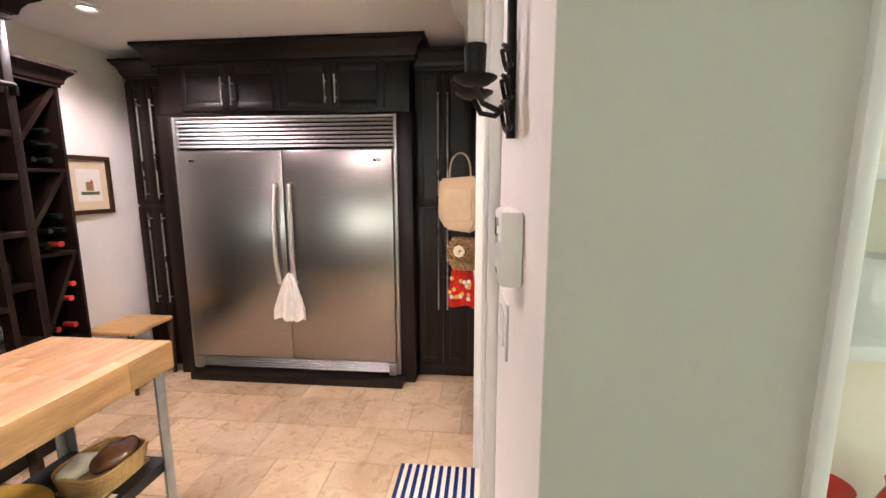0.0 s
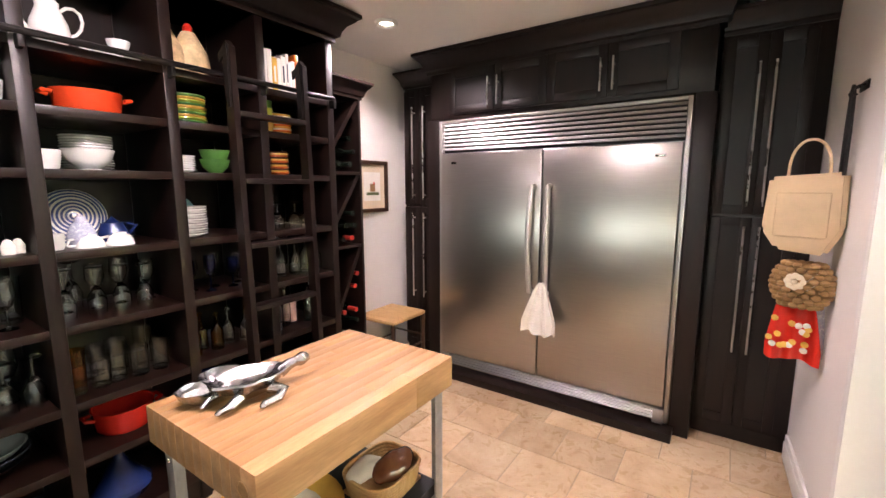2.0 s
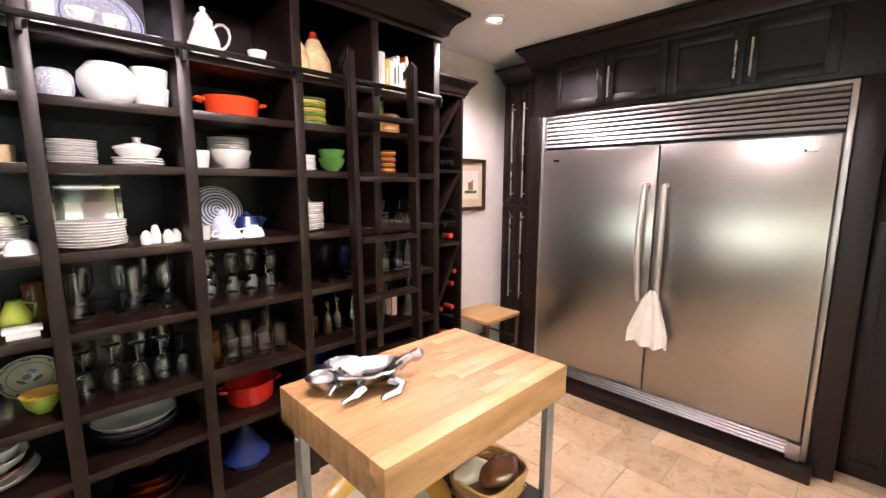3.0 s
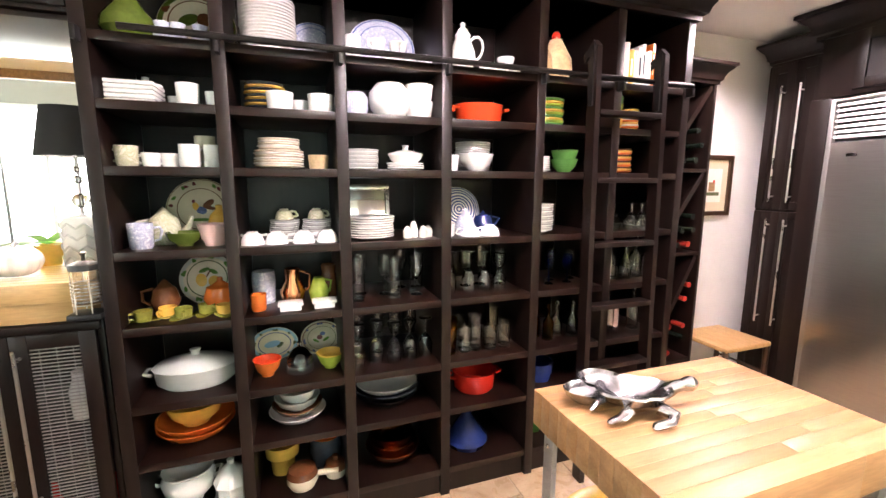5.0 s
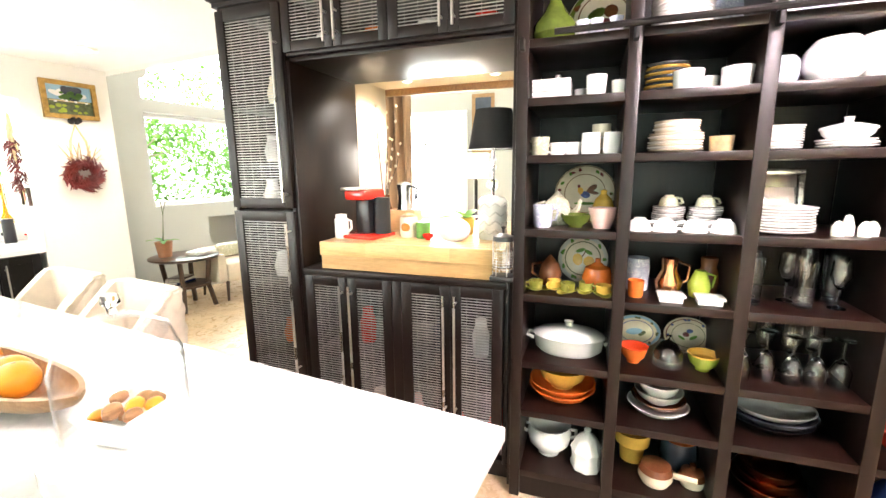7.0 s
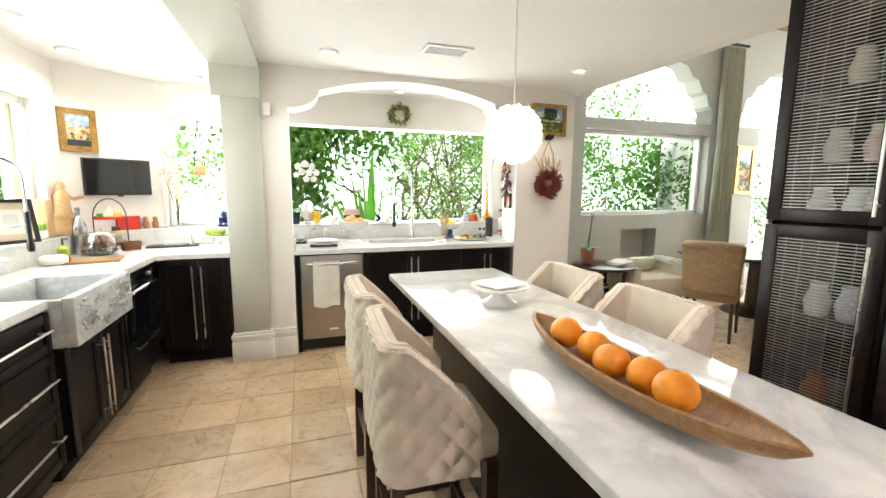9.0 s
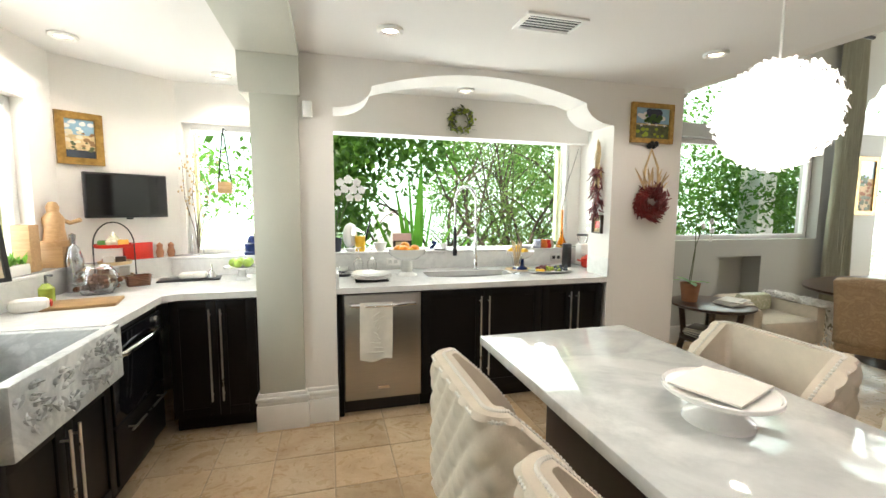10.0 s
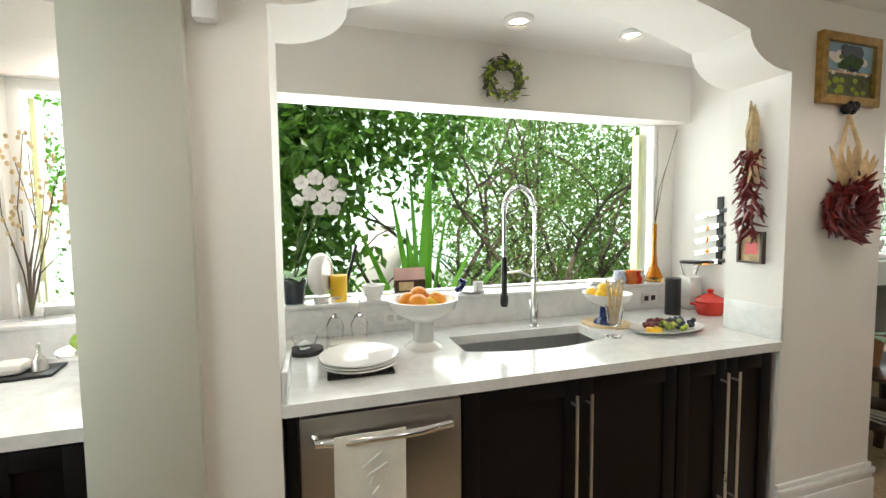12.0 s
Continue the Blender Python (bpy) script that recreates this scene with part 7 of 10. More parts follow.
def stool_shell():
    """The wrapped back of a bar stool: quilted outside, sloping down to the wing tips."""
    bm = B()
    n, m = 110, 36
    path = []
    w, dp, r = 0.245, 0.30, 0.075
    for i in range(n + 1):
        k = i / n
        total = 2 * (dp - r) + 2 * (w - r) + math.pi * r
        s = k * total
        a1, a2, a3, a4 = dp - r, dp - r + math.pi * r / 2, dp - r + math.pi * r / 2 + 2 * (w - r), total - (dp - r)
        if s < a1:
            p, nn = (-w, 0.10 - s), (-1, 0)
        elif s < a2:
            a = (s - a1) / r
            p, nn = (-w + r - r * math.cos(a), 0.10 - (dp - r) - r * math.sin(a)), (-math.cos(a), -math.sin(a))
        elif s < a3:
            p, nn = (-w + r + (s - a2), 0.10 - dp), (0, -1)
        elif s < a4:
            a = (s - a3) / r
            p, nn = (w - r + r * math.sin(a), 0.10 - dp + r - r * math.cos(a)), (math.sin(a), -math.cos(a))
        else:
            p, nn = (w, 0.10 - (dp - r) + (s - a4)), (1, 0)
        edge = min(s, total - s) / (dp - r)
        top = 0.74 + (1.0 - 0.74) * min(1.0, max(0.0, edge)) ** 0.75
        path.append((p, nn, top, s))
    out, inn = [], []
    for (p, nn, top, s) in path:
        ro, ri = [], []
        for j in range(m + 1):
            z = 0.56 + (top - 0.56) * j / m
            q = abs(math.sin(math.pi * (s / 0.085 + (z - 0.5) / 0.10))) * abs(math.sin(math.pi * (s / 0.085 - (z - 0.5) / 0.10)))
            o = 0.016 * q ** 0.5 if 0 < j < m else 0.0
            ro.append(bm.verts.new((p[0] + nn[0] * o, p[1] + nn[1] * o, z)))
            ri.append(bm.verts.new((p[0] - nn[0] * 0.055, p[1] - nn[1] * 0.055, z)))
        out.append(ro)
        inn.append(ri)
    for i in range(n):
        for j in range(m):
            bm.faces.new((out[i][j], out[i + 1][j], out[i + 1][j + 1], out[i][j + 1]))
            bm.faces.new((inn[i][j], inn[i][j + 1], inn[i + 1][j + 1], inn[i + 1][j]))
        bm.faces.new((out[i][m], out[i + 1][m], inn[i + 1][m], inn[i][m]))
        bm.faces.new((out[i][0], inn[i][0], inn[i + 1][0], out[i + 1][0]))
    for i in (0, n):
        for j in range(m):
            bm.faces.new((out[i][j], out[i][j + 1], inn[i][j + 1], inn[i][j]) if i else (out[i][j], inn[i][j], inn[i][j + 1], out[i][j + 1]))
    heads = [((p[0] + nn[0] * 0.002 - nn[0] * (0.0 if k else 0.01), p[1] + nn[1] * 0.002, top - 0.012)) for k, (p, nn, top, s) in enumerate(path)]
    rims = [((p[0] - nn[0] * 0.028, p[1] - nn[1] * 0.028, top + 0.001)) for (p, nn, top, s) in path]
    return bm, heads, rims


bs_ = thing("bar_stool", SOUTH @ pose(-0.69, -3.235, 0, 0, 0, 90), "cream quilted linen bar stool with nailhead trim and dark legs", "bar stool", "bar stools at the island")
sh_, heads, rims = stool_shell()
part("quilted_back", sh_, "linen", bs_, "cream diamond-quilted back")
part("seat", bx(B(), -0.19, 0.19, -0.15, 0.20, 0.56, 0.67, 0.03), "linen", bs_, "cream padded seat")
nh = B()
for p in heads + rims:
    q = bmesh.ops.create_icosphere(nh, subdivisions=1, radius=0.0065)["verts"]
    for v in q:
        v.co += Vector(p)
ob = part("nailhead_trim", nh, "paper", bs_, "pale nailhead trim")
tagged(ob, kind="stuff")
for x in (-0.19, 0.19):
    for y in (-0.15, 0.16):
        part("leg", prism(B(), [(x - 0.02, y - 0.02), (x + 0.02, y - 0.02), (x + 0.02, y + 0.02), (x - 0.02, y + 0.02)], "z", 0.0, 0.57), "darkwood", bs_)
    part("stretcher", bx(B(), x - 0.01, x + 0.01, -0.13, 0.14, 0.20, 0.225), "darkwood", bs_)
part("foot_rail", bx(B(), -0.18, 0.18, 0.15, 0.17, 0.20, 0.225), "iron", bs_)
part("stretcher", bx(B(), -0.18, 0.18, -0.16, -0.14, 0.26, 0.285), "darkwood", bs_)
copy_thing(bs_, SOUTH @ pose(-0.69, -2.61, 0, 0, 0, 88))
for v, a in ((-3.29, -90), (-2.65, -91)):
    copy_thing(bs_, SOUTH @ pose(-1.605, v, 0, 0, 0, a))

# things on the island
IS = SOUTH @ pose(0, 0, 0.92)


def cake_stand(m, r, h, label, rim=0.026):
    ob = thing("cake_stand", m, label, "cake stand")
    part("foot", lathe(B(), [(0, 0), (r * 0.62, 0), (r * 0.6, 0.012), (r * 0.34, 0.03), (r * 0.28, h * 0.55), (r * 0.34, h * 0.8), (r * 0.5, h - 0.022), (0, h - 0.022)], seg=36), "white_cer", ob)
    part("plate", lathe(B(), [(0, h - 0.0215), (r * 0.5, h - 0.0215), (r * 0.98, h - rim), (r, h - rim + 0.002), (r, h + 0.006), (r * 0.97, h + 0.008), (r * 0.93, h), (0, h)], seg=40), "white_cer", ob)
    return ob


cake_stand(IS @ pose(-1.0, -1.31, 0), 0.122, 0.145, "white ceramic cake stand with a glass dome")
gd = thing("glass_dome", IS @ pose(-1.0, -1.31, 0.149), "clear glass cake dome with a knob", "glass dome")
part("bell", lathe(B(), [(0.092, 0.0), (0.092, 0.14), (0.076, 0.188), (0.03, 0.215), (0, 0.219), (0, 0.217), (0.03, 0.213), (0.0745, 0.1865), (0.0905, 0.14), (0.0905, 0.0)], seg=36), "pane", gd)
part("knob", lathe(B(), [(0, 0.2195), (0.007, 0.2195), (0.007, 0.228), (0.014, 0.236), (0.012, 0.25), (0, 0.254)], seg=16), "glass", gd, "clear glass knob")
nb = thing("nut_bowl", IS @ pose(-1.0, -1.31, 0.149, 0, 0, 12), "square white bowl filled with nuts under the dome", "bowl")
sq = B()
vs = []
for k, (a, z) in enumerate(((0.035, 0.0), (0.055, 0.055), (0.049, 0.055), (0.032, 0.03))):
    vs.append([sq.verts.new((a * sx, a * sy, z)) for sx, sy in ((-1, -1), (1, -1), (1, 1), (-1, 1))])
for a, b in zip(vs, vs[1:]):
    for i in range(4):
        sq.faces.new((a[i], a[(i + 1) % 4], b[(i + 1) % 4], b[i]))
sq.faces.new(vs[0][::-1])
sq.faces.new(vs[-1])
part("dish", sq, "white_cer", nb)
rn = random.Random(3)
for i in range(14):
    q = B()
    ball(q, (rn.uniform(-0.036, 0.036), rn.uniform(-0.036, 0.036), 0.045 + rn.random() * 0.015), 0.014, 1.2, 0.9, 0.8, 8, 5)
    part("nut", q, "midwood" if i % 3 else "orange_peel", nb)
db = thing("dough_bowl", IS @ pose(-1.068, -2.105, 0, 0, 0, 1), "long pointed carved wooden bowl holding oranges", "wooden bowl")
hb = B()
rows = []
for i in range(25):
    k = i / 24 * 2 - 1
    w_ = 0.095 * max(0.0, 1 - abs(k) ** 2.4) ** 0.75 + 0.002
    rim, dep = 0.075 + 0.022 * k * k, 0.072 * max(0.0, 1 - abs(k) ** 2.2) ** 0.6 + 0.006
    row = []
    for j in range(13):
        a = math.pi * j / 12
        row.append(hb.verts.new((-w_ * math.cos(a), k * 0.435, rim - dep * math.sin(a))))
    for j in range(12, -1, -1):
        a = math.pi * j / 12
        row.append(hb.verts.new((-(w_ * 0.86) * math.cos(a), k * 0.415, rim - (dep - 0.012 if dep > 0.02 else dep * 0.5) * math.sin(a))))
    rows.append(row)
for a, b in zip(rows, rows[1:]):
    for j in range(len(a)):
        hb.faces.new((a[j], a[(j + 1) % len(a)], b[(j + 1) % len(a)], b[j]))
hb.faces.new(rows[0][::-1])
hb.faces.new(rows[-1])
part("bowl_body", hb, "midwood", db)


def fruit(m, r, mat, label, category, group):
    q = B()
    ball(q, (0, 0, r), r, 1, 1, 0.94, 18, 12)
    ob = thing(category, m, label, category, group)
    part("peel", q, mat, ob)
    part("stem_scar", lathe(B(), [(0, r * 1.93), (r * 0.1, r * 1.935), (r * 0.12, r * 1.9)], seg=8), "leaf_dry", ob)
    return ob


for i, dy in enumerate((-0.23, -0.125, -0.025, 0.075, 0.18)):
    fruit(IS @ pose(-1.068 + 0.012 * (-1) ** i, -2.105 + dy, 0.026 + 0.014 * (abs(dy) > 0.17), 0, 0, 40 * i), 0.049, "orange_peel", "ripe orange in the wooden bowl", "orange", "oranges in the wooden bowl")
cake_stand(IS @ pose(-1.145, -2.985, 0), 0.135, 0.085, "low pale glass-green cake stand with paper on it", 0.006)
solid("paper_sheet", bx(B(), -0.10, 0.10, -0.085, 0.085, 0, 0.006, 0.001), "paper", IS @ pose(-1.145, -2.985, 0.094, 0, 0, 20), "folded white paper on the cake stand", "paper")

# pendant lamp of white shells
pd = thing("pendant_lamp", SOUTH @ pose(-1.15, -2.905, 1.68), "round white capiz-shell pendant lamp, lit, over the island", "pendant lamp")
pg = B()
rnd = random.Random(7)
for i in range(1300):
    z = 1 - 2 * (i + 0.5) / 1300
    a = i * 2.39996
    r_ = math.sqrt(1 - z * z)
    d = Vector((r_ * math.cos(a), r_ * math.sin(a), z))
    c_ = d * (0.112 + rnd.uniform(-0.006, 0.010))
    s_ = (d.orthogonal().normalized() + Vector((rnd.gauss(0, 0.5), rnd.gauss(0, 0.5), rnd.gauss(0, 0.5)))).normalized()
    u_ = d.cross(s_).normalized()
    s_ = (u_.cross(d) + d * rnd.gauss(0, 0.35)).normalized()
    ln_, wd_ = rnd.uniform(0.010, 0.018), rnd.uniform(0.003, 0.006)
    pg.faces.new([pg.verts.new(c_ + s_ * ln_ * p + u_ * wd_ * q_) for p, q_ in ((-1, -0.6), (-0.2, -1), (1, -0.5), (1, 0.5), (-0.2, 1), (-1, 0.6))])
ob = part("shell_cover", pg, "shell_white", pd, "overlapping white shell slivers")
tagged(ob, kind="stuff")
gb = B()
ball(gb, (0, 0, 0), 0.085, 1, 1, 1, 24, 16)
part("inner_globe", gb, "shell_glow", pd, "glowing inner globe")
part("cord", tube(B(), [(0, 0, 0.115), (0, 0, CEIL - 1.68)], 0.003, 6), "white_pl", pd)
part("ceiling_rose", lathe(B(), [(0, 0.74), (0.05, 0.74), (0.045, 0.71), (0.01, 0.70), (0, 0.70)], seg=18), "white_pl", pd)
lamp("pendant_light", 'POINT', SOUTH @ pose(-1.15, -2.905, 1.45), 2.5, WARM, 0.12)

# ---- sink niche ----
wt = thing("niche_worktop", SOUTH @ pose(-1.3, -5.0, 0.88), "white quartz worktop with an undermounted steel sink", "worktop")
bm_ = B()
prism(bm_, [(-1.004, -0.02), (-1.004, -0.312), (-0.34, -0.345)] + arc((-0.34, -0.345), (0.38, -0.345), 0.075, 14)[1:] + [(1.088, -0.312), (1.088, -0.02)], "z", 0, 0.04)
bx(bm_, -1.31, 1.29, -0.90, -0.58, 0, 0.04)
prism(bm_, [(-1.31, -0.58), (-0.34, -0.58), (-0.34, -0.345), (-1.004, -0.312), (-1.31, -0.312)], "z", 0, 0.04)
prism(bm_, [(0.38, -0.58), (1.29, -0.58), (1.29, -0.312), (1.088, -0.312), (0.38, -0.345)], "z", 0, 0.04)
part("slab", bm_, "quartz", wt)
sk = B()
bx(sk, -0.345, 0.385, -0.585, -0.255, -0.14, -0.13)
bx(sk, -0.345, -0.335, -0.585, -0.255, -0.13, 0.0)
bx(sk, 0.375, 0.385, -0.585, -0.255, -0.13, 0.0)
bx(sk, -0.335, 0.375, -0.585, -0.575, -0.13, 0.0)
bx(sk, -0.335, 0.375, -0.265, -0.255, -0.13, 0.0)
part("sink_basin", sk, "steel", wt, "brushed steel basin")
part("backsplash", bx(B(), -1.31, 1.29, -0.80, -0.78, 0.0405, 0.18, 0.002), "quartz", wt)
part("sill_slab", bx(B(), -1.31, 1.29, -1.0, -0.77, 0.18, 0.20, 0.003), "quartz", wt)
part("upstand", bx(B(), -1.028, -1.008, -0.30, -0.03, 0.0405, 0.19, 0.003), "quartz", wt, "short side upstand")
part("upstand", bx(B(), 1.07, 1.088, -0.30, -0.03, 0.0405, 0.14, 0.003), "quartz", wt, "short side upstand")
CS = SOUTH @ pose(0, -5.06, 0, 0, 0, 180)
for x0, x1, nm in ((0.80, 1.74, "sink"), (1.745, 2.275, "end")):
    ob = thing("base_cabinet", CS @ pose((x0 + x1) / 2, 0, 0), "dark base cabinet with two doors and long bar handles", "cabinet", "niche base cabinets")
    w = (x1 - x0) / 2
    board(ob, "body", "black_lac", -w, w, 0, 0.5, 0.1, 0.72)
    board(ob, "top_rail", "black_lac", -w, w, 0, 0.02, 0.72, 0.875)
    board(ob, "plinth", "black_lac", -w, w, 0.05, 0.5, 0, 0.1)
    shaker(ob, -w, 0, 0.11, 0.87, "black_lac", handle=(-0.032, 0.22, 0.82), rail=0.06)
    shaker(ob, 0, w, 0.11, 0.87, "black_lac", handle=(0.032, 0.22, 0.82), rail=0.06)
dw = thing("dishwasher", CS @ pose(0.525, 0, 0), "stainless steel dishwasher with a bowed bar handle", "dishwasher")
board(dw, "body", "black", -0.27, 0.27, 0.0, 0.5, 0.1, 0.87)
d = part("door", bx(B(), -0.265, 0.265, -0.03, 0.0, 0.12, 0.865, 0.006), "steel_v", dw, "brushed steel door")
h = B()
tube(h, [(-0.22, -0.03, 0.80), (-0.215, -0.07, 0.80), (-0.10, -0.09, 0.80), (0.10, -0.09, 0.80), (0.215, -0.07, 0.80), (0.22, -0.03, 0.80)], 0.014, 10)
part("handle", h, "chrome", d, "bowed bar handle")
part("badge", bx(B(), -0.04, 0.04, -0.032, -0.03, 0.19, 0.21), "chrome", d, "small maker's plate")
board(dw, "plinth", "black", -0.27, 0.27, 0.05, 0.5, 0, 0.1)
board(dw, "filler", "black_lac", -0.305, -0.272, 0, 0.5, 0, 0.875)
tw = thing("dish_towel", CS @ pose(0.47, -0.098, 0.825), "white dish towel printed with herbs over the dishwasher handle", "towel")
part("cloth", hung_cloth(B(), 0.22, 0.23, 0.40, 1.2, 0.006, 11), "towel", tw)
pr = B()
for i in range(9):
    leaf_blade(pr, (-0.03 + 0.01 * i, -0.012, -0.10 - 0.03 * i), (0.03 - 0.012 * i + 0.03 * (i % 2), -0.012, -0.06 - 0.035 * i), 0.006)
part("printed_herbs", pr, "sage", tw, "printed green herbs")


def spring_faucet(m, label, reach=0.2, top=0.70):
    ob = thing("spring_faucet", m, label, "faucet")
    part("base", lathe(B(), [(0, 0), (0.028, 0), (0.028, 0.008), (0.02, 0.012), (0.02, 0.12), (0.014, 0.13), (0.012, 0.30), (0, 0.30)], seg=18), "chrome", ob)
    pts = [(0, 0, 0.28)] + [(reach / 2 - reach / 2 * math.cos(a), 0, top - reach / 2 + reach * 0.52 * math.sin(a)) for a in [math.pi * i / 16 for i in range(17)]] + [(reach, 0, 0.36)]
    part("hose", tube(B(), pts, 0.008, 8), "chrome", ob)
    coil = []
    n = 330
    vp = [Vector(p) for p in pts[:-1]]
    for i in range(n):
        k = i / (n - 1) * (len(vp) - 1)
        a = vp[int(k)].lerp(vp[min(int(k) + 1, len(vp) - 1)], k - int(k))
        t_ = (vp[min(int(k) + 1, len(vp) - 1)] - vp[max(int(k) - 1, 0)]).normalized()
        nrm = t_.cross(Vector((0, 1, 0)))
        ang = i * 0.9
        coil.append(a + 0.0135 * (nrm * math.cos(ang) + Vector((0, 1, 0)) * math.sin(ang)))
    part("spring", tube(B(), coil, 0.0022, 4), "chrome", ob, "coiled chrome spring")
    part("spray_head", lathe(B(), [(0, 0.12), (0.016, 0.12), (0.02, 0.14), (0.02, 0.17), (0.014, 0.18), (0.014, 0.30), (0.012, 0.36), (0, 0.36)], (reach, 0, 0.02), 14), "black", ob, "black grip spray head")
    part("dock_arm", tube(B(), [(0, 0, 0.25), (reach * 0.5, 0, 0.30), (reach, 0, 0.30)], 0.006), "chrome", ob)
    part("lever", tube(B(), [(0.0, -0.02, 0.08), (-0.05, -0.06, 0.10), (-0.07, -0.08, 0.12)], 0.007), "chrome", ob)
    return ob


spring_faucet(SOUTH @ pose(-1.405, -5.63, 0.92, 0, 0, 25), "tall chrome spring pull-down faucet at the niche sink", 0.24, 0.71)

# bowls of fruit, plates and glasses in the niche
NW = SOUTH @ pose(0, 0, 0.92)


def pedestal_bowl(m, r, h, mat, foot_mat, label):
    ob = thing("pedestal_bowl", m, label, "bowl")
    part("foot", lathe(B(), [(0, 0), (r * 0.55, 0), (r * 0.5, 0.012), (r * 0.3, 0.03), (r * 0.28, h * 0.6), (r * 0.4, h * 0.65), (0, h * 0.65)], seg=26), foot_mat, ob)
    part("dish", lathe(B(), [(0, h * 0.62), (r * 0.5, h * 0.64), (r * 0.9, h * 0.85), (r, h * 1.08), (r * 0.95, h * 1.08), (r * 0.84, h * 0.88), (r * 0.45, h * 0.7), (0, h * 0.68)], seg=30), mat, ob)
    return ob


pedestal_bowl(NW @ pose(-0.77, -5.47, 0), 0.155, 0.20, "white_cer", "white_cer", "white pierced ceramic footed bowl of oranges")
for i, (a, b, z) in enumerate(((-0.06, 0, 0.115), (0.03, 0.04, 0.115), (0.06, -0.02, 0.115), (-0.01, -0.06, 0.115), (-0.03, 0.05, 0.115), (0.01, 0.0, 0.165), (0.06, 0.02, 0.155), (-0.055, 0.0, 0.15))):
    fruit(NW @ pose(-0.77 + a, -5.47 + b, z + 0.045, 15 * i, 0, 0), 0.043, "orange_peel" if i not in (3, 4) else "lemon", "orange piled in the footed bowl", "orange", "oranges in the footed bowl")
pedestal_bowl(NW @ pose(-1.80, -5.56, 0.004), 0.125, 0.15, "white_cer", "blue_cer", "blue and white footed bowl of lemons")
solid("round_mat", lathe(B(), [(0, 0), (0.13, 0), (0.13, 0.004), (0, 0.004)], seg=32), "husk", NW @ pose(-1.80, -5.56, -0.0), "round woven mat under the footed bowl", "mat")
for i, (a, b, z) in enumerate(((-0.05, 0, 0.095), (0.04, 0.03, 0.095), (0.05, -0.03, 0.1), (0, 0, 0.13), (-0.02, 0.04, 0.1))):
    fruit(NW @ pose(-1.80 + a, -5.56 + b, z + 0.03, 40, 0, 30 * i), 0.035, "lemon", "yellow lemon in the footed bowl", "lemon", "lemons in the footed bowl")
plate_stack(NW @ pose(-0.47, -5.30, 0.012), 3, 0.15, ["white_cer"], "two large white plates with a leaf sprig", 0.012)
gl = thing("square_glass_plate", NW @ pose(-0.47, -5.30, 0), "clear square glass plate under the dinner plates", "plate")
part("slab", bx(B(), -0.12, 0.12, -0.12, 0.12, 0, 0.010, 0.003), "glass", gl)
lf = B()
for i in range(4):
    leaf_blade(lf, (0.02, 0, 0), (0.02 + 0.045 * math.cos(i * 0.8 - 1), 0.045 * math.sin(i * 0.8 - 1), 0.001), 0.007)
solid("leaf_sprig", lf, "leaf", NW @ pose(-0.50, -5.30, 0.040), "painted olive sprig on the top plate", "decoration")
solid("folded_napkins", bx(bx(B(), -0.09, 0.09, -0.08, 0.08, 0, 0.012, 0.004), -0.08, 0.08, -0.07, 0.07, 0.012, 0.022, 0.004), "paper", NW @ pose(-0.45, -5.62, 0), "folded white and yellow napkins", "napkins")
for u in (-0.40, -0.51):
    goblet(NW @ pose(u, -5.66, 0.022), 0.042, 0.19, "glass", "wine glass standing upside down on napkins", True)
bowl(NW @ pose(-0.27, -5.55, 0.02), 0.055, 0.05, "glass", "small glass butter dish", "small_dish")
solid("black_coaster", lathe(B(), [(0, 0), (0.07, 0), (0.07, 0.02), (0, 0.02)], seg=24), "black", NW @ pose(-0.275, -5.55, 0), "black round stand under a small dish", "coaster")
pt = thing("serving_platter", NW @ pose(-1.97, -5.33, 0), "oval white platter with grapes, olives and cheese", "platter")
part("dish", lathe(B(), [(0, 0.006), (0.14, 0.004), (0.2, 0.02), (0.205, 0.026), (0.19, 0.022), (0.14, 0.012), (0, 0.012)], seg=36, squash=0.55), "white_cer", pt)
rn = random.Random(21)
for mt, u0, u1, n in (("chili", -0.02, 0.12, 28), ("lime_cer", -0.08, 0.04, 16), ("slate_cer", -0.15, -0.04, 28)):
    g = B()
    for i in range(n):
        ball(g, (rn.uniform(u0, u1), rn.uniform(-0.05, 0.05) + (0.02 if mt == "lime_cer" else -0.01), 0.02 + rn.random() * 0.03), 0.0125, 1, 1, 1, 7, 5)
    ob = part("grape_cluster", g, mt, pt, {"chili": "red grapes", "lime_cer": "green olives", "slate_cer": "black grapes"}[mt])
    tagged(ob, kind="stuff")
part("cheese", bx(B(), 0.08, 0.15, 0.02, 0.06, 0.014, 0.04, 0.008), "lemon", pt, "wedge of pale cheese")
bg = thing("breadstick_glass", NW @ pose(-1.66, -5.33, 0), "stemmed glass holding thin breadsticks", "glass")
part("goblet", lathe(B(), [(0, 0.0), (0.035, 0.001), (0.033, 0.005), (0.006, 0.014), (0.005, 0.05), (0.03, 0.065), (0.042, 0.15), (0.04, 0.15), (0.028, 0.07), (0, 0.06)], seg=20), "glass", bg)
for i in range(9):
    a = i * 0.7
    part("breadstick", tube(B(), [(0.012 * math.cos(a), 0.012 * math.sin(a), 0.066), (0.04 * math.cos(a), 0.035 * math.sin(a), 0.25 + 0.012 * (i % 3))], 0.005, 6), "husk", bg)
solid("speaker", lathe(B(), [(0, 0), (0.042, 0), (0.042, 0.21), (0.038, 0.215), (0, 0.213)], seg=28), "black", NW @ pose(-2.30, -5.62, 0), "black cylindrical smart speaker on the worktop", "speaker")
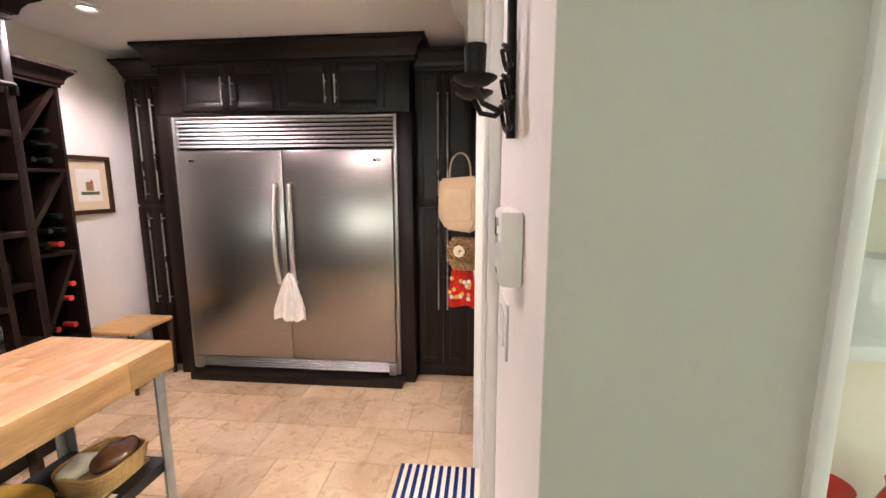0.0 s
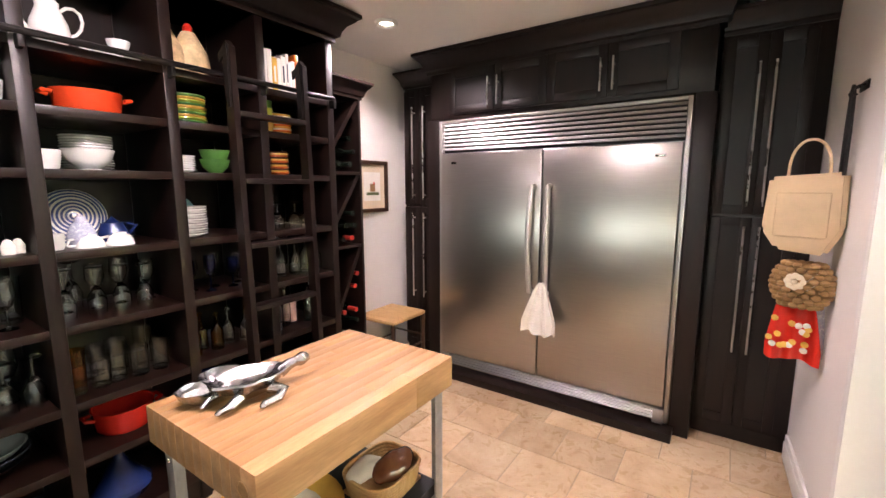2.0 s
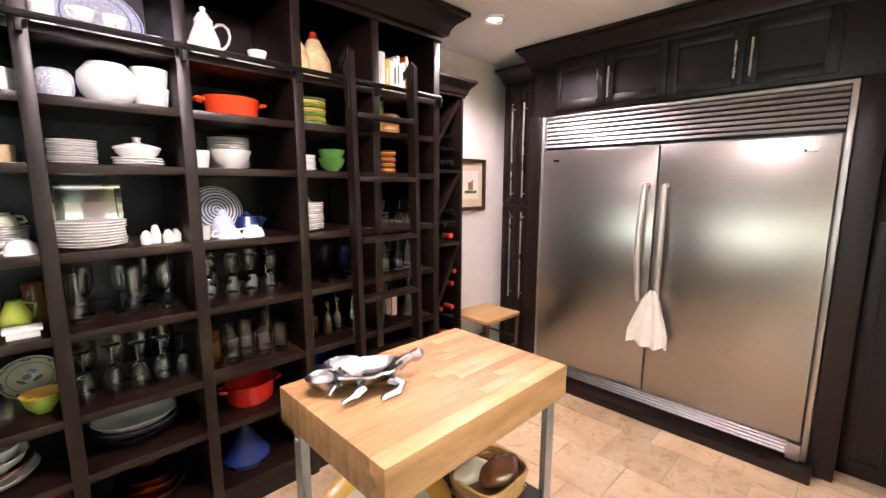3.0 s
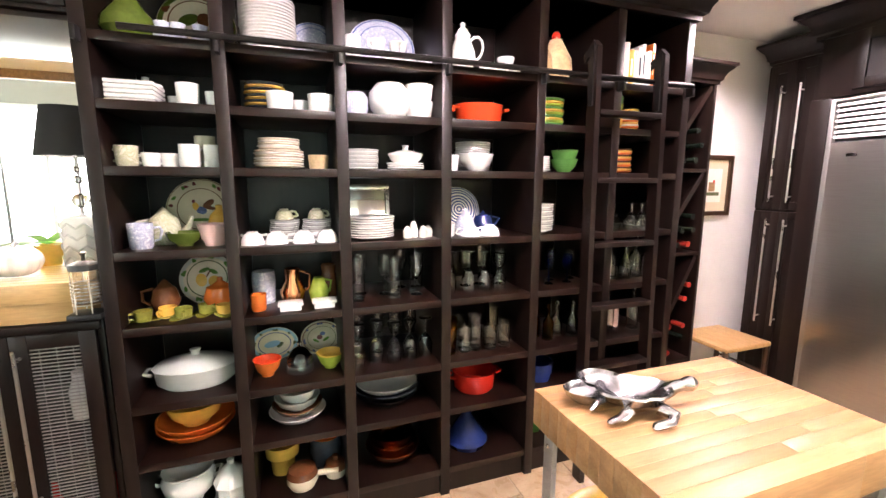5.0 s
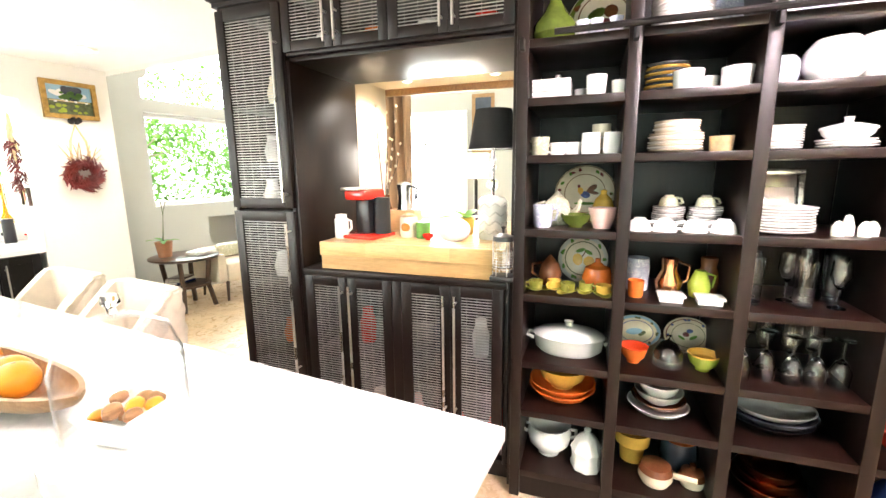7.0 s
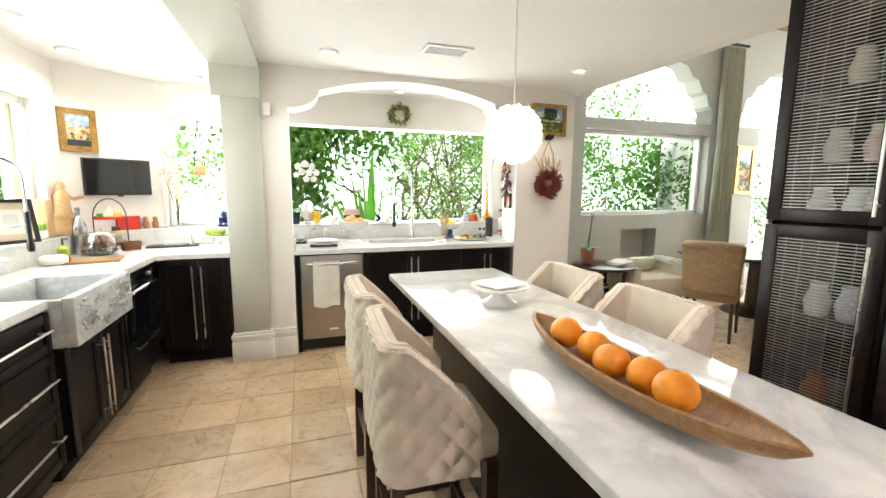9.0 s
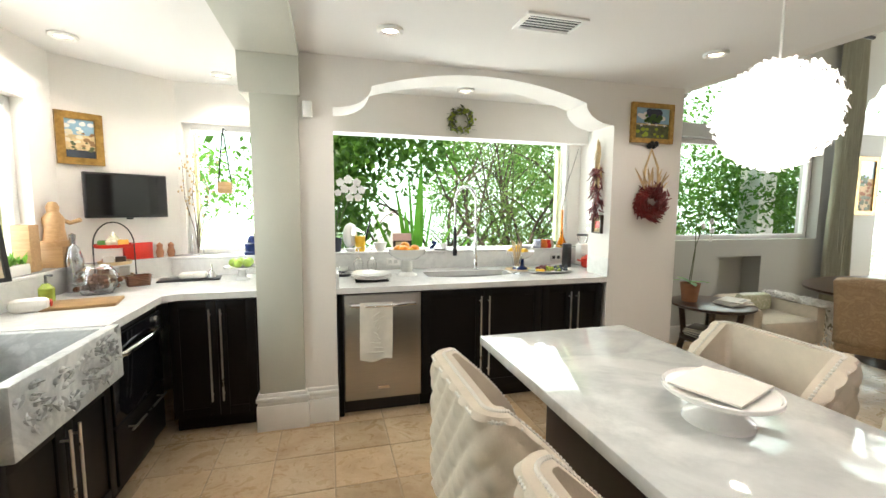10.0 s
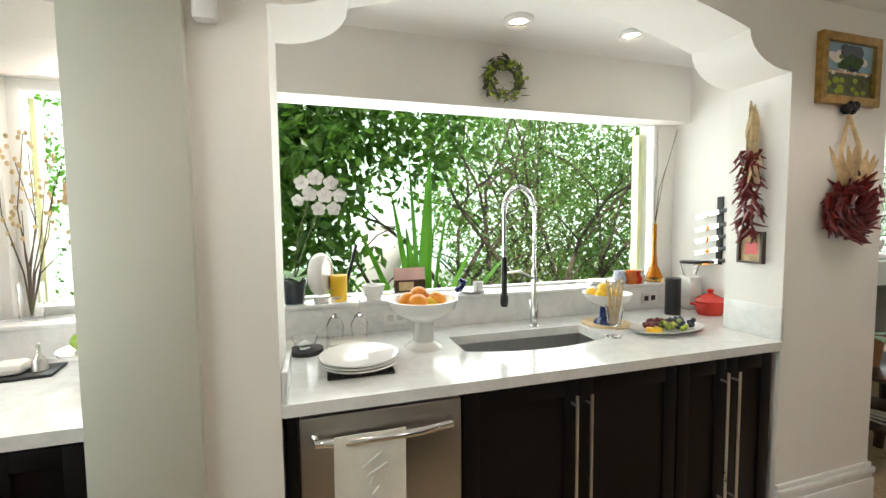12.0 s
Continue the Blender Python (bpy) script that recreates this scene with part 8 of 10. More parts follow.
casserole(NW @ pose(-2.50, -5.55, 0), 0.085, 0.075, "red", "small red enamelled casserole in the corner", 0.8)
cj = thing("coffee_grinder", NW @ pose(-2.53, -5.72, 0), "white coffee grinder with a glass hopper", "grinder")
part("body", bx(B(), -0.05, 0.05, -0.05, 0.05, 0, 0.2, 0.015), "white_pl", cj)
part("hopper", lathe(B(), [(0.035, 0.2), (0.055, 0.28), (0.05, 0.28), (0.03, 0.21)], seg=18), "glass", cj)
part("lid", lathe(B(), [(0, 0.30), (0.058, 0.295), (0.058, 0.28), (0, 0.28)], seg=18), "black", cj)
for u in (-0.70, -2.28):
    so = thing("socket", SOUTH @ pose(u, -5.78, 0.99, 0, 0, 180), "white double wall socket in the backsplash", "socket", "wall sockets")
    part("plate", bx(B(), -0.06, 0.06, -0.006, 0, -0.035, 0.035, 0.003), "white_pl", so)
    for x in (-0.025, 0.025):
        part("outlet", bx(B(), x - 0.015, x + 0.015, -0.0075, -0.006, -0.015, 0.015), "black" if u < -1 else "grey_cer", so)
# on the window sill
WS = SOUTH @ pose(0, 0, 1.08)
orchid(WS @ pose(-0.22, -5.86, 0, 0, 0, 180), "slate_cer", "white orchid in a dark pot on the kitchen sill", 7, [[(0, 0, 0.1), (0.02, 0, 0.3), (0.08, 0, 0.5), (0.18, 0, 0.56)], [(0, 0, 0.1), (0.06, 0.02, 0.3), (0.12, 0.02, 0.44)]], [(0.05, -0.02, 0.585, 0.036), (0.115, -0.03, 0.61, 0.038), (0.185, -0.02, 0.585, 0.036), (0.085, -0.04, 0.53, 0.036), (0.155, -0.03, 0.525, 0.038), (0.225, -0.02, 0.525, 0.034), (0.125, -0.03, 0.46, 0.034), (0.195, -0.04, 0.46, 0.034), (0.03, -0.02, 0.50, 0.03)], 0.06, 0.12)
hs = thing("white_fan", WS @ pose(-0.345, -5.83, 0, 0, 0, 200), "small white round desk fan on the sill", "fan")
part("drum", lathe(B(), [(0, -0.035), (0.085, -0.035), (0.10, -0.02), (0.105, 0.0), (0.10, 0.02), (0.09, 0.034), (0.08, 0.036), (0.075, 0.03), (0.03, 0.026), (0, 0.03)], seg=32), "white_pl", hs, m=pose(0, 0, 0.14, 90, 0, 50))
part("stand", bx(B(), -0.03, 0.03, -0.03, 0.03, 0, 0.03, 0.006), "white_pl", hs)
pot(WS @ pose(-0.43, -5.85, 0), [(0, 0), (0.04, 0), (0.045, 0.13), (0.04, 0.13), (0, 0.1)], "lemon", "yellow olive-painted utensil jar", "jar", "utensil_jar")
solid("knife_sharpener", bx(B(), -0.008, 0.008, -0.008, 0.008, 0.0, 0.24, 0.003), "black", WS @ pose(-0.46, -5.85, 0.05, 0, -15, 0), "black utensil standing in the jar", "utensil")
bowl(WS @ pose(-0.60, -5.83, 0), 0.06, 0.075, "white_cer", "plain white bowl on the sill", foot=0.6)
po = thing("postcard_print", WS @ pose(-0.80, -5.86, 0.0, -10, 0, 180), "small unframed print of a dusky landscape leaning on the pane", "print")
part("card", bx(B(), -0.085, 0.085, 0, 0.004, 0.02, 0.15), "pink_cer", po)
part("dark_ground", bx(B(), -0.085, 0.085, -0.001, 0, 0.02, 0.085), "darkwood", po)
part("cup_shape", bx(B(), -0.06, 0.02, -0.0025, -0.001, 0.03, 0.075, 0.001), "husk", po)
plate_stack(WS @ pose(-1.14, -5.85, 0), 1, 0.08, ["grey_cer"], "small grey dish on the window sill")
mug(WS @ pose(-1.18, -5.85, 0.008), 0.03, 0.05, "white_cer", "small white tea-light cup", has_loop=False)
gb = B()
for i in range(6):
    ball(gb, (0.02 * math.cos(i), 0.02 * math.sin(i * 1.7), 0.02 + 0.01 * i), 0.016)
solid("glass_figure", gb, "blue_cer", WS @ pose(-1.08, -5.85, 0), "small blue blown-glass ornament", "ornament")
for i, (u, mt) in enumerate(((-2.10, "bluewhite"), (-2.17, "orange_cer"), (-2.24, "floral"), (-2.20, "red"))):
    pot(WS @ pose(u, -5.83 + 0.02 * (i % 2), 0), [(0, 0), (0.035, 0), (0.042, 0.03), (0.03, 0.06), (0.034, 0.08), (0, 0.07)], mt, "small painted pottery figure on the sill", "ornament", "pottery_ornament", group="sill ornaments")
plate_stack(WS @ pose(-1.98, -5.84, 0), 2, 0.085, ["white_cer"], "two white saucers on the sill")
vs_ = thing("amber_vase", WS @ pose(-2.37, -5.84, 0), "tall amber glass bottle vase with bare twigs", "vase")
part("bottle", lathe(B(), [(0, 0), (0.05, 0), (0.055, 0.03), (0.02, 0.10), (0.012, 0.2), (0.012, 0.36), (0.015, 0.365), (0.009, 0.365), (0.009, 0.2), (0.016, 0.1), (0.05, 0.03), (0, 0.01)], seg=20), "amber_glass", vs_)
for k, (a, b) in enumerate(((-0.06, 0.72), (-0.14, 0.95), (0.02, 0.66))):
    part("twig", tube(B(), [(0, 0, 0.1), (0, 0, 0.36), (a * 0.4, 0, 0.36 + b * 0.3), (a, 0.02, b)], 0.0035, 5, 0.0015), "bark", vs_)

# wreaths, chillies, pictures on the arch wall
gw = thing("laurel_wreath", SOUTH @ pose(-1.315, -5.815, 2.225, 0, 0, 180) @ Matrix.Scale(1.1, 4), "dried green leaf and berry wreath above the window", "wreath")
rn = random.Random(31)
lw_ = B()
for i in range(170):
    a = rn.random() * 2 * math.pi
    r_ = 0.082 + rn.gauss(0, 0.013)
    p = Vector((r_ * math.cos(a), -0.018 + rn.gauss(0, 0.010), r_ * math.sin(a)))
    t_ = Vector((-math.sin(a) + rn.gauss(0, 0.6), rn.gauss(0, 0.5), math.cos(a) + rn.gauss(0, 0.6))).normalized()
    leaf_blade(lw_, p, p + t_ * 0.045, 0.009, 0, 3)
ob = part("dried_leaves", lw_, "leaf_dry", gw)
tagged(ob, kind="stuff")
bw = B()
for i in range(60):
    a = rn.random() * 2 * math.pi
    r_ = 0.082 + rn.gauss(0, 0.016)
    ball(bw, (r_ * math.cos(a), -0.026 + rn.gauss(0, 0.006), r_ * math.sin(a)), 0.010, 1, 1, 1, 6, 4)
ob = part("berries", bw, "lime_cer", gw, "green and ochre berries")
tagged(ob, kind="stuff")
# the wall face that the wreath hangs on
structure("soffit", bx(B(), -2.62, 0.0, -5.95, -5.83, 2.082, CEIL), "wall", SOUTH, "white wall face above the kitchen window", "soffit")


def chilli(bm, p, d, ln, r, rn):
    d = Vector(d).normalized()
    s_ = d.orthogonal().normalized() * rn.uniform(-0.3, 0.3) * ln
    p = Vector(p)
    tube(bm, [p, p + d * ln * 0.35 + s_ * 0.3, p + d * ln * 0.75 + s_ * 0.7, p + d * ln + s_ * 1.2], r, 5, r * 0.25)


AW = SOUTH @ pose(0, -5.03, 0, 0, 0, 180)
cwr = thing("chilli_wreath", AW @ pose(2.645, 0, 1.515) @ Matrix.Scale(1.15, 4), "round wreath of dried red chillies with corn husks", "wreath")
ch = B()
for i in range(420):
    a = rn.random() * 2 * math.pi
    r_ = 0.078 + rn.gauss(0, 0.02)
    chilli(ch, (r_ * math.cos(a), -0.035 + rn.gauss(0, 0.016), r_ * math.sin(a)), (math.cos(a + 1.2) + rn.gauss(0, 0.4), rn.gauss(-0.5, 0.5), math.sin(a + 1.2) + rn.gauss(0, 0.4)), 0.052, 0.0085, rn)
ob = part("chilli_ring", ch, "chili", cwr)
tagged(ob, kind="stuff")
hu = B()
for i in range(16):
    a = 0.9 + i * 0.09
    leaf_blade(hu, (0.10 * math.cos(a), -0.05, 0.10 * math.sin(a)), (0.17 * math.cos(a + rn.gauss(0, 0.3)), -0.05, 0.10 + 0.15 * rn.random()), 0.010)
part("corn_husks", hu, "husk", cwr, "pale corn husks")
part("hanging_loop", tube(B(), [(-0.06, -0.03, 0.10), (-0.05, -0.03, 0.24), (0.0, -0.02, 0.36), (0.05, -0.03, 0.24), (0.06, -0.03, 0.10)], 0.008, 6), "husk", cwr, "twisted husk loop")
hkk = B()
for i in range(4):
    ball(hkk, (-0.02 + 0.017 * i, -0.02, 0.385 + 0.012 * (i % 2)), 0.022, 1, 0.8, 1, 8, 6)
part("hook", hkk, "iron", cwr, "dark iron hook")
ri = thing("chilli_string", SOUTH @ pose(-2.31, -5.17, 1.70, 0, 0, 90), "hanging string of dried chillies and husks", "chilli string")
ch = B()
for i in range(120):
    z = -0.30 + 0.40 * rn.random()
    chilli(ch, (rn.gauss(0, 0.02), -0.035 + rn.gauss(0, 0.015), z), (rn.gauss(0, 0.7), rn.gauss(-0.2, 0.5), -0.8), 0.07, 0.008, rn)
ob = part("chilli_bunch", ch, "chili", ri)
tagged(ob, kind="stuff")
hu = B()
for i in range(34):
    z = 0.02 + 0.30 * rn.random()
    leaf_blade(hu, (rn.gauss(0, 0.012), -0.03, z), (rn.gauss(0, 0.035), -0.045 + rn.gauss(0, 0.015), z - 0.14), 0.010, 0, 4)
part("corn_husks", hu, "husk", ri, "pale corn husks")
framed_picture("small_print", SOUTH @ pose(-2.31, -5.17, 1.335, 0, 0, 90), 0.12, 0.15, "darkwood", 0.010, "small red-pepper print in a dark frame", [("husk", -1, 1, -1, 1), ("red", -0.6, 0.6, -0.5, 0.35), ("leaf", -0.1, 0.1, 0.35, 0.6)])
def painted_blobs(pic, hw, hh, fields, seed=3):
    """Daubs of paint on a canvas: (material, count, x0, x1, z0, z1, size) in shares of the sight."""
    rb_ = random.Random(seed)
    for k, (mt, n_, x0, x1, z0, z1, r) in enumerate(fields):
        q = B()
        for i in range(n_):
            ball(q, (hw * rb_.uniform(x0, x1), -0.0125 - 0.0006 * k, hh * rb_.uniform(z0, z1)), r * rb_.uniform(0.6, 1.3), 1.3, 0.04, 0.9, 8, 6)
        part("paint_daub", q, mt, pic)


LP = framed_picture("landscape_painting", AW @ pose(2.645, 0, 2.13), 0.39, 0.305, "gilt", 0.036, "landscape painting of trees in a gilt frame", [("sky_cer", -1, 1, 0.0, 1), ("leaf_dry", -1, 1, -1, 0.0), ("husk", -0.9, 0.9, -0.12, -0.02)])
painted_blobs(LP, 0.155, 0.115, (("white_cer", 9, -0.8, 0.9, 0.15, 0.6, 0.02), ("slate_cer", 16, -0.35, 0.4, 0.05, 0.85, 0.024), ("leaf", 14, -0.4, 0.45, 0.0, 0.8, 0.018), ("white_cer", 5, -0.7, 0.8, -0.15, 0.0, 0.009), ("lime_cer", 12, -0.9, 0.9, -0.9, -0.3, 0.014)))
for i, z in enumerate((1.50, 1.42, 1.35, 1.28, 1.21)):
    kn = thing("kitchen_knife", SOUTH @ pose(-2.60, -5.58, z, 0, 0, 90), "black-handled kitchen knife on a wall magnet", "knife", "knives on the wall")
    part("grip", bx(B(), 0.0, 0.11, -0.022, -0.006, 0.0, 0.022, 0.005), "black", kn, m=pose(0, 0, 0, 0, -12, 0))
    part("blade", bx(B(), -0.16, 0.0, -0.015, -0.013, 0.0, 0.025), "chrome", kn, m=pose(0, 0, 0, 0, -12, 0))
mg = solid("magnet_bar", bx(B(), -0.02, 0.02, -0.008, 0, -0.2, 0.2, 0.002), "blackmetal", SOUTH @ pose(-2.62, -5.60, 1.40, 0, 0, 90), "dark magnetic knife bar on the niche wall", "knife bar")
se = solid("alarm_sensor", bx(B(), -0.03, 0.03, -0.045, 0, -0.05, 0.05, 0.012), "white_pl", AW @ pose(0.055, 0, 2.07), "small white alarm sensor on the wall", "sensor")
for x in (2.50, 2.72):
    pb = thing("pet_bowl", SOUTH @ pose(-x, -4.90, 0), "white pet bowl in a black wire stand", "pet bowl", "pet bowls")
    part("dish", lathe(B(), [(0, 0.05), (0.06, 0.05), (0.09, 0.09), (0.095, 0.09), (0.06, 0.04), (0, 0.04)], seg=24), "white_cer", pb)
    f = B()
    tube(f, [(0.088 * math.cos(2 * math.pi * i / 24), 0.088 * math.sin(2 * math.pi * i / 24), 0.078) for i in range(25)], 0.004, 5)
    for i in range(4):
        a = math.pi / 4 + i * math.pi / 2
        tube(f, [(0.09 * math.cos(a), 0.09 * math.sin(a), 0.078), (0.10 * math.cos(a), 0.10 * math.sin(a), 0.0)], 0.004, 5)
    part("wire_stand", f, "iron", pb)


# ---- corner bay and farmhouse sink run ----
cwk = thing("corner_worktop", SOUTH @ pose(0, 0, 0.88), "white quartz L-shaped worktop round the farmhouse sink", "worktop")
wk = B()
prism(wk, [(0.14, -5.95), (0.14, -5.05), (0.74, -5.05), (0.81, -5.0), (0.81, -4.37), (1.25, -4.37), (1.25, -3.66), (0.86, -3.66), (0.86, -1.7), (1.52, -1.7), (1.52, -5.45), (0.99, -5.91), (0.99, -5.95)], "z", 0.0, 0.04)
part("slab", wk, "quartz", cwk)
bk_ = B()
bx(bk_, 0.14, 1.0, -5.82, -5.80, 0.0405, 0.17, 0.002)
bx(bk_, 1.42, 1.44, -5.45, -1.8, 0.0405, 0.18, 0.002)
part("backsplash", bk_, "quartz", cwk)
part("sill_slab", bx(B(), 0.14, 1.02, -6.0, -5.79, 0.17, 0.19, 0.003), "quartz", cwk)
part("sill_slab", bx(B(), 1.41, 1.60, -5.40, -1.8, 0.18, 0.20, 0.003), "quartz", cwk)
part("corner_ledge", prism(B(), [(0.985, -5.935), (1.515, -5.475), (1.45, -5.415), (0.93, -5.87)], "z", 0.0405, 0.19), "quartz", cwk, "low quartz ledge along the slanted wall")
fs = thing("farmhouse_sink", SOUTH @ pose(0.76, -4.015, 0), "deep grey marble farmhouse sink with a carved leafy apron", "sink")
bs2 = B()
bx(bs2, 0.0, 0.05, -0.355, 0.355, 0.68, 0.925, 0.006)
bx(bs2, 0.05, 0.50, -0.355, -0.315, 0.68, 0.915, 0.004)
bx(bs2, 0.05, 0.50, 0.315, 0.355, 0.68, 0.915, 0.004)
bx(bs2, 0.46, 0.50, -0.315, 0.315, 0.68, 0.915, 0.004)
bx(bs2, 0.05, 0.46, -0.315, 0.315, 0.68, 0.70)
part("basin", bs2, "sinkstone", fs)
cv = B()
rn = random.Random(14)
for i in range(70):
    y, z = rn.uniform(-0.31, 0.31), rn.uniform(0.72, 0.89)
    a = rn.uniform(0, 6.28)
    leaf_blade(cv, (0.0, y, z), (-0.016, y + 0.06 * math.cos(a), z + 0.045 * math.sin(a)), 0.014, 0, 4, 0.5)
    ball(cv, (0.0, y + 0.03 * math.cos(a), z + 0.022 * math.sin(a)), 0.014, 0.8, 1.3, 0.9, 7, 5)
ob = part("carved_leaves", cv, "sinkstone", fs, "leafy relief carved in marble")
tagged(ob, kind="stuff")
CE = SOUTH @ pose(0.84, 0, 0, 0, 0, -90)
ob = thing("sink_base_cabinet", CE @ pose(4.015, 0, 0), "dark base cabinet with two doors under the farmhouse sink", "cabinet")
board(ob, "body", "black_lac", -0.355, 0.355, 0, 0.6, 0.1, 0.675)
board(ob, "plinth", "black_lac", -0.355, 0.355, 0.05, 0.6, 0, 0.1)
shaker(ob, -0.355, 0, 0.11, 0.67, "black_lac", handle=(-0.03, 0.16, 0.62))
shaker(ob, 0, 0.355, 0.11, 0.67, "black_lac", handle=(0.03, 0.16, 0.62))
ob = thing("drawer_cabinet", CE @ pose(3.18, 0.03, 0), "dark three-drawer base cabinet with bar handles", "cabinet")
board(ob, "body", "black_lac", -0.46, 0.46, 0, 0.6, 0.1, 0.88)
board(ob, "plinth", "black_lac", -0.46, 0.46, 0.05, 0.6, 0, 0.1)
for z0, z1 in ((0.68, 0.87), (0.40, 0.675), (0.11, 0.395)):
    d = shaker(ob, -0.46, 0.46, z0, z1, "black_lac", rail=0.045)
    bar_handle(d, (z0 + z1) / 2 + 0.02, -0.25, 0.40, flat=True)
ob = thing("drawer_cabinet", CE @ pose(2.2, 0.03, 0), "dark base cabinet with a plain front", "cabinet")
board(ob, "body", "black_lac", -0.5, 0.5, 0, 0.6, 0.1, 0.88)
board(ob, "plinth", "black_lac", -0.5, 0.5, 0.05, 0.6, 0, 0.1)
shaker(ob, -0.5, 0.5, 0.11, 0.87, "black_lac", handle=(0.4, 0.3, 0.8))
mw = thing("drawer_oven", CE @ pose(4.695, 0, 0), "black glass oven with a bowed handle and drawer below", "oven")
board(mw, "body", "black_lac", -0.32, 0.30, 0, 0.6, 0.1, 0.875)
board(mw, "plinth", "black_lac", -0.32, 0.30, 0.05, 0.6, 0, 0.1)
d = part("oven_door", bx(B(), -0.305, 0.285, -0.025, 0, 0.42, 0.845, 0.005), "screen", mw, "black glass door")
h = B()
tube(h, [(-0.25, -0.025, 0.75), (-0.24, -0.055, 0.755), (0, -0.075, 0.765), (0.22, -0.055, 0.755), (0.23, -0.025, 0.75)], 0.014, 10)
part("handle", h, "chrome", d, "bowed steel handle")
part("dial", lathe(B(), [(0, 0.012), (0.016, 0.012), (0.018, 0.0)], seg=18), "chrome", d, m=pose(0.21, -0.025, 0.81, 90, 0, 0))
d = part("drawer", bx(B(), -0.305, 0.285, -0.022, 0, 0.12, 0.41, 0.003), "black_lac", mw)
bar_handle(d, 0.36, -0.22, 0.22, y=-0.022, flat=True)
ob = thing("bay_cabinet", SOUTH @ pose(0.5, -5.08, 0, 0, 0, 180), "dark base cabinet with two doors in the corner bay", "cabinet")
board(ob, "body", "black_lac", -0.30, 0.36, 0, 0.6, 0.1, 0.875)
board(ob, "plinth", "black_lac", -0.30, 0.36, 0.05, 0.6, 0, 0.1)
shaker(ob, -0.30, -0.03, 0.11, 0.87, "black_lac", handle=(-0.065, 0.22, 0.82))
shaker(ob, -0.03, 0.20, 0.11, 0.87, "black_lac", handle=(0.0, 0.22, 0.82))

# television, picture, window-side things
CW = SOUTH @ pose(1.245, -5.71, 0, 0, 0, 180 + 41)
tv = thing("television", CW @ pose(0.0, 0, 1.375), "small flat black television on the slanted wall", "television")
part("bezel", bx(B(), -0.25, 0.25, -0.07, -0.03, 0, 0.31, 0.006), "black", tv)
part("screen", bx(B(), -0.24, 0.24, -0.0715, -0.07, 0.016, 0.298), "screen", tv, "dark glossy screen")
part("mount", bx(B(), -0.08, 0.08, -0.03, 0, 0.1, 0.22), "black", tv)
part("badge", bx(B(), -0.02, 0.02, -0.07, -0.06, -0.012, 0.0), "black", tv)
SP = framed_picture("street_painting", CW @ pose(-0.235, 0, 1.90), 0.25, 0.34, "gilt", 0.045, "small street painting in an ornate gilt frame", [("sky_cer", -1, 1, 0.2, 1), ("husk", -1, 1, -1, 0.2), ("slate_cer", -1, 1, -1, -0.6)])
painted_blobs(SP, 0.08, 0.125, (("white_cer", 8, -0.9, 0.9, 0.4, 0.9, 0.012), ("cream_cer", 10, -0.9, 0.0, -0.3, 0.4, 0.014), ("midwood", 8, 0.2, 0.9, -0.4, 0.3, 0.012), ("leaf_dry", 8, -0.6, 0.9, -0.6, -0.2, 0.009)), 5)
EC = SOUTH @ pose(0, 0, 0.92)
spring_faucet(EC @ pose(1.37, -4.22, 0, 0, 0, -120), "tall chrome spring faucet behind the farmhouse sink", 0.22, 0.68)
bf = thing("bridge_faucet", EC @ pose(1.36, -4.0, 0, 0, 0, 180), "chrome side spray with a long lever handle", "faucet")
part("post", lathe(B(), [(0, 0), (0.025, 0), (0.022, 0.01), (0.012, 0.02), (0.012, 0.16), (0, 0.16)], seg=14), "chrome", bf)
part("arm", tube(B(), [(0, 0, 0.15), (0.12, 0, 0.16), (0.2, 0, 0.15)], 0.010), "chrome", bf)
carv = thing("carved_figure", SOUTH @ pose(1.47, -5.30, 1.08), "pale carved wooden bird-headed ornament on a block", "ornament")
part("block", bx(B(), -0.07, 0.07, -0.07, 0.07, 0, 0.13, 0.006), "palewood", carv)
part("plinth", lathe(B(), [(0, 0.13), (0.085, 0.13), (0.085, 0.165), (0, 0.165)], seg=18), "palewood", carv)
part("body", lathe(B(), [(0, 0.165), (0.06, 0.165), (0.05, 0.24), (0.055, 0.30), (0.03, 0.34), (0.034, 0.37), (0.02, 0.40), (0, 0.405)], seg=14), "palewood", carv)
part("arm", tube(B(), [(0, -0.04, 0.30), (-0.05, -0.07, 0.27), (-0.11, -0.07, 0.29)], 0.014), "palewood", carv)
solid("wood_block", bx(B(), -0.045, 0.045, -0.045, 0.045, 0, 0.27, 0.006), "palewood", SOUTH @ pose(1.50, -5.09, 1.08), "tall pale wooden block on the sill", "block")
framed_picture("leaning_print", SOUTH @ pose(1.44, -4.60, 1.225, -12, 0, -128), 0.24, 0.28, "black", 0.02, "black-framed print leaning on the sill", [("paper", -1, 1, -1, 1), ("grey_cer", -0.6, 0.6, -0.5, 0.6)], 0.35)
pt2 = thing("herb_planter", SOUTH @ pose(1.49, -4.92, 1.08), "low planter of small green herbs", "plant")
part("trough", bx(B(), -0.05, 0.05, -0.09, 0.09, 0, 0.06, 0.006), "white_cer", pt2)
rn = random.Random(41)
hl = B()
for i in range(120):
    p = Vector((rn.uniform(-0.05, 0.05), rn.uniform(-0.09, 0.09), 0.06))
    leaf_blade(hl, p, p + Vector((rn.gauss(0, 0.02), rn.gauss(0, 0.02), rn.uniform(0.03, 0.07))), 0.007, 0, 3)
ob = part("herbs", hl, "leaf_lit", pt2)
tagged(ob, kind="stuff")
sp = thing("soap_bottle", EC @ pose(1.33, -4.92, 0), "pale green soap bottle with a black pump", "soap bottle")
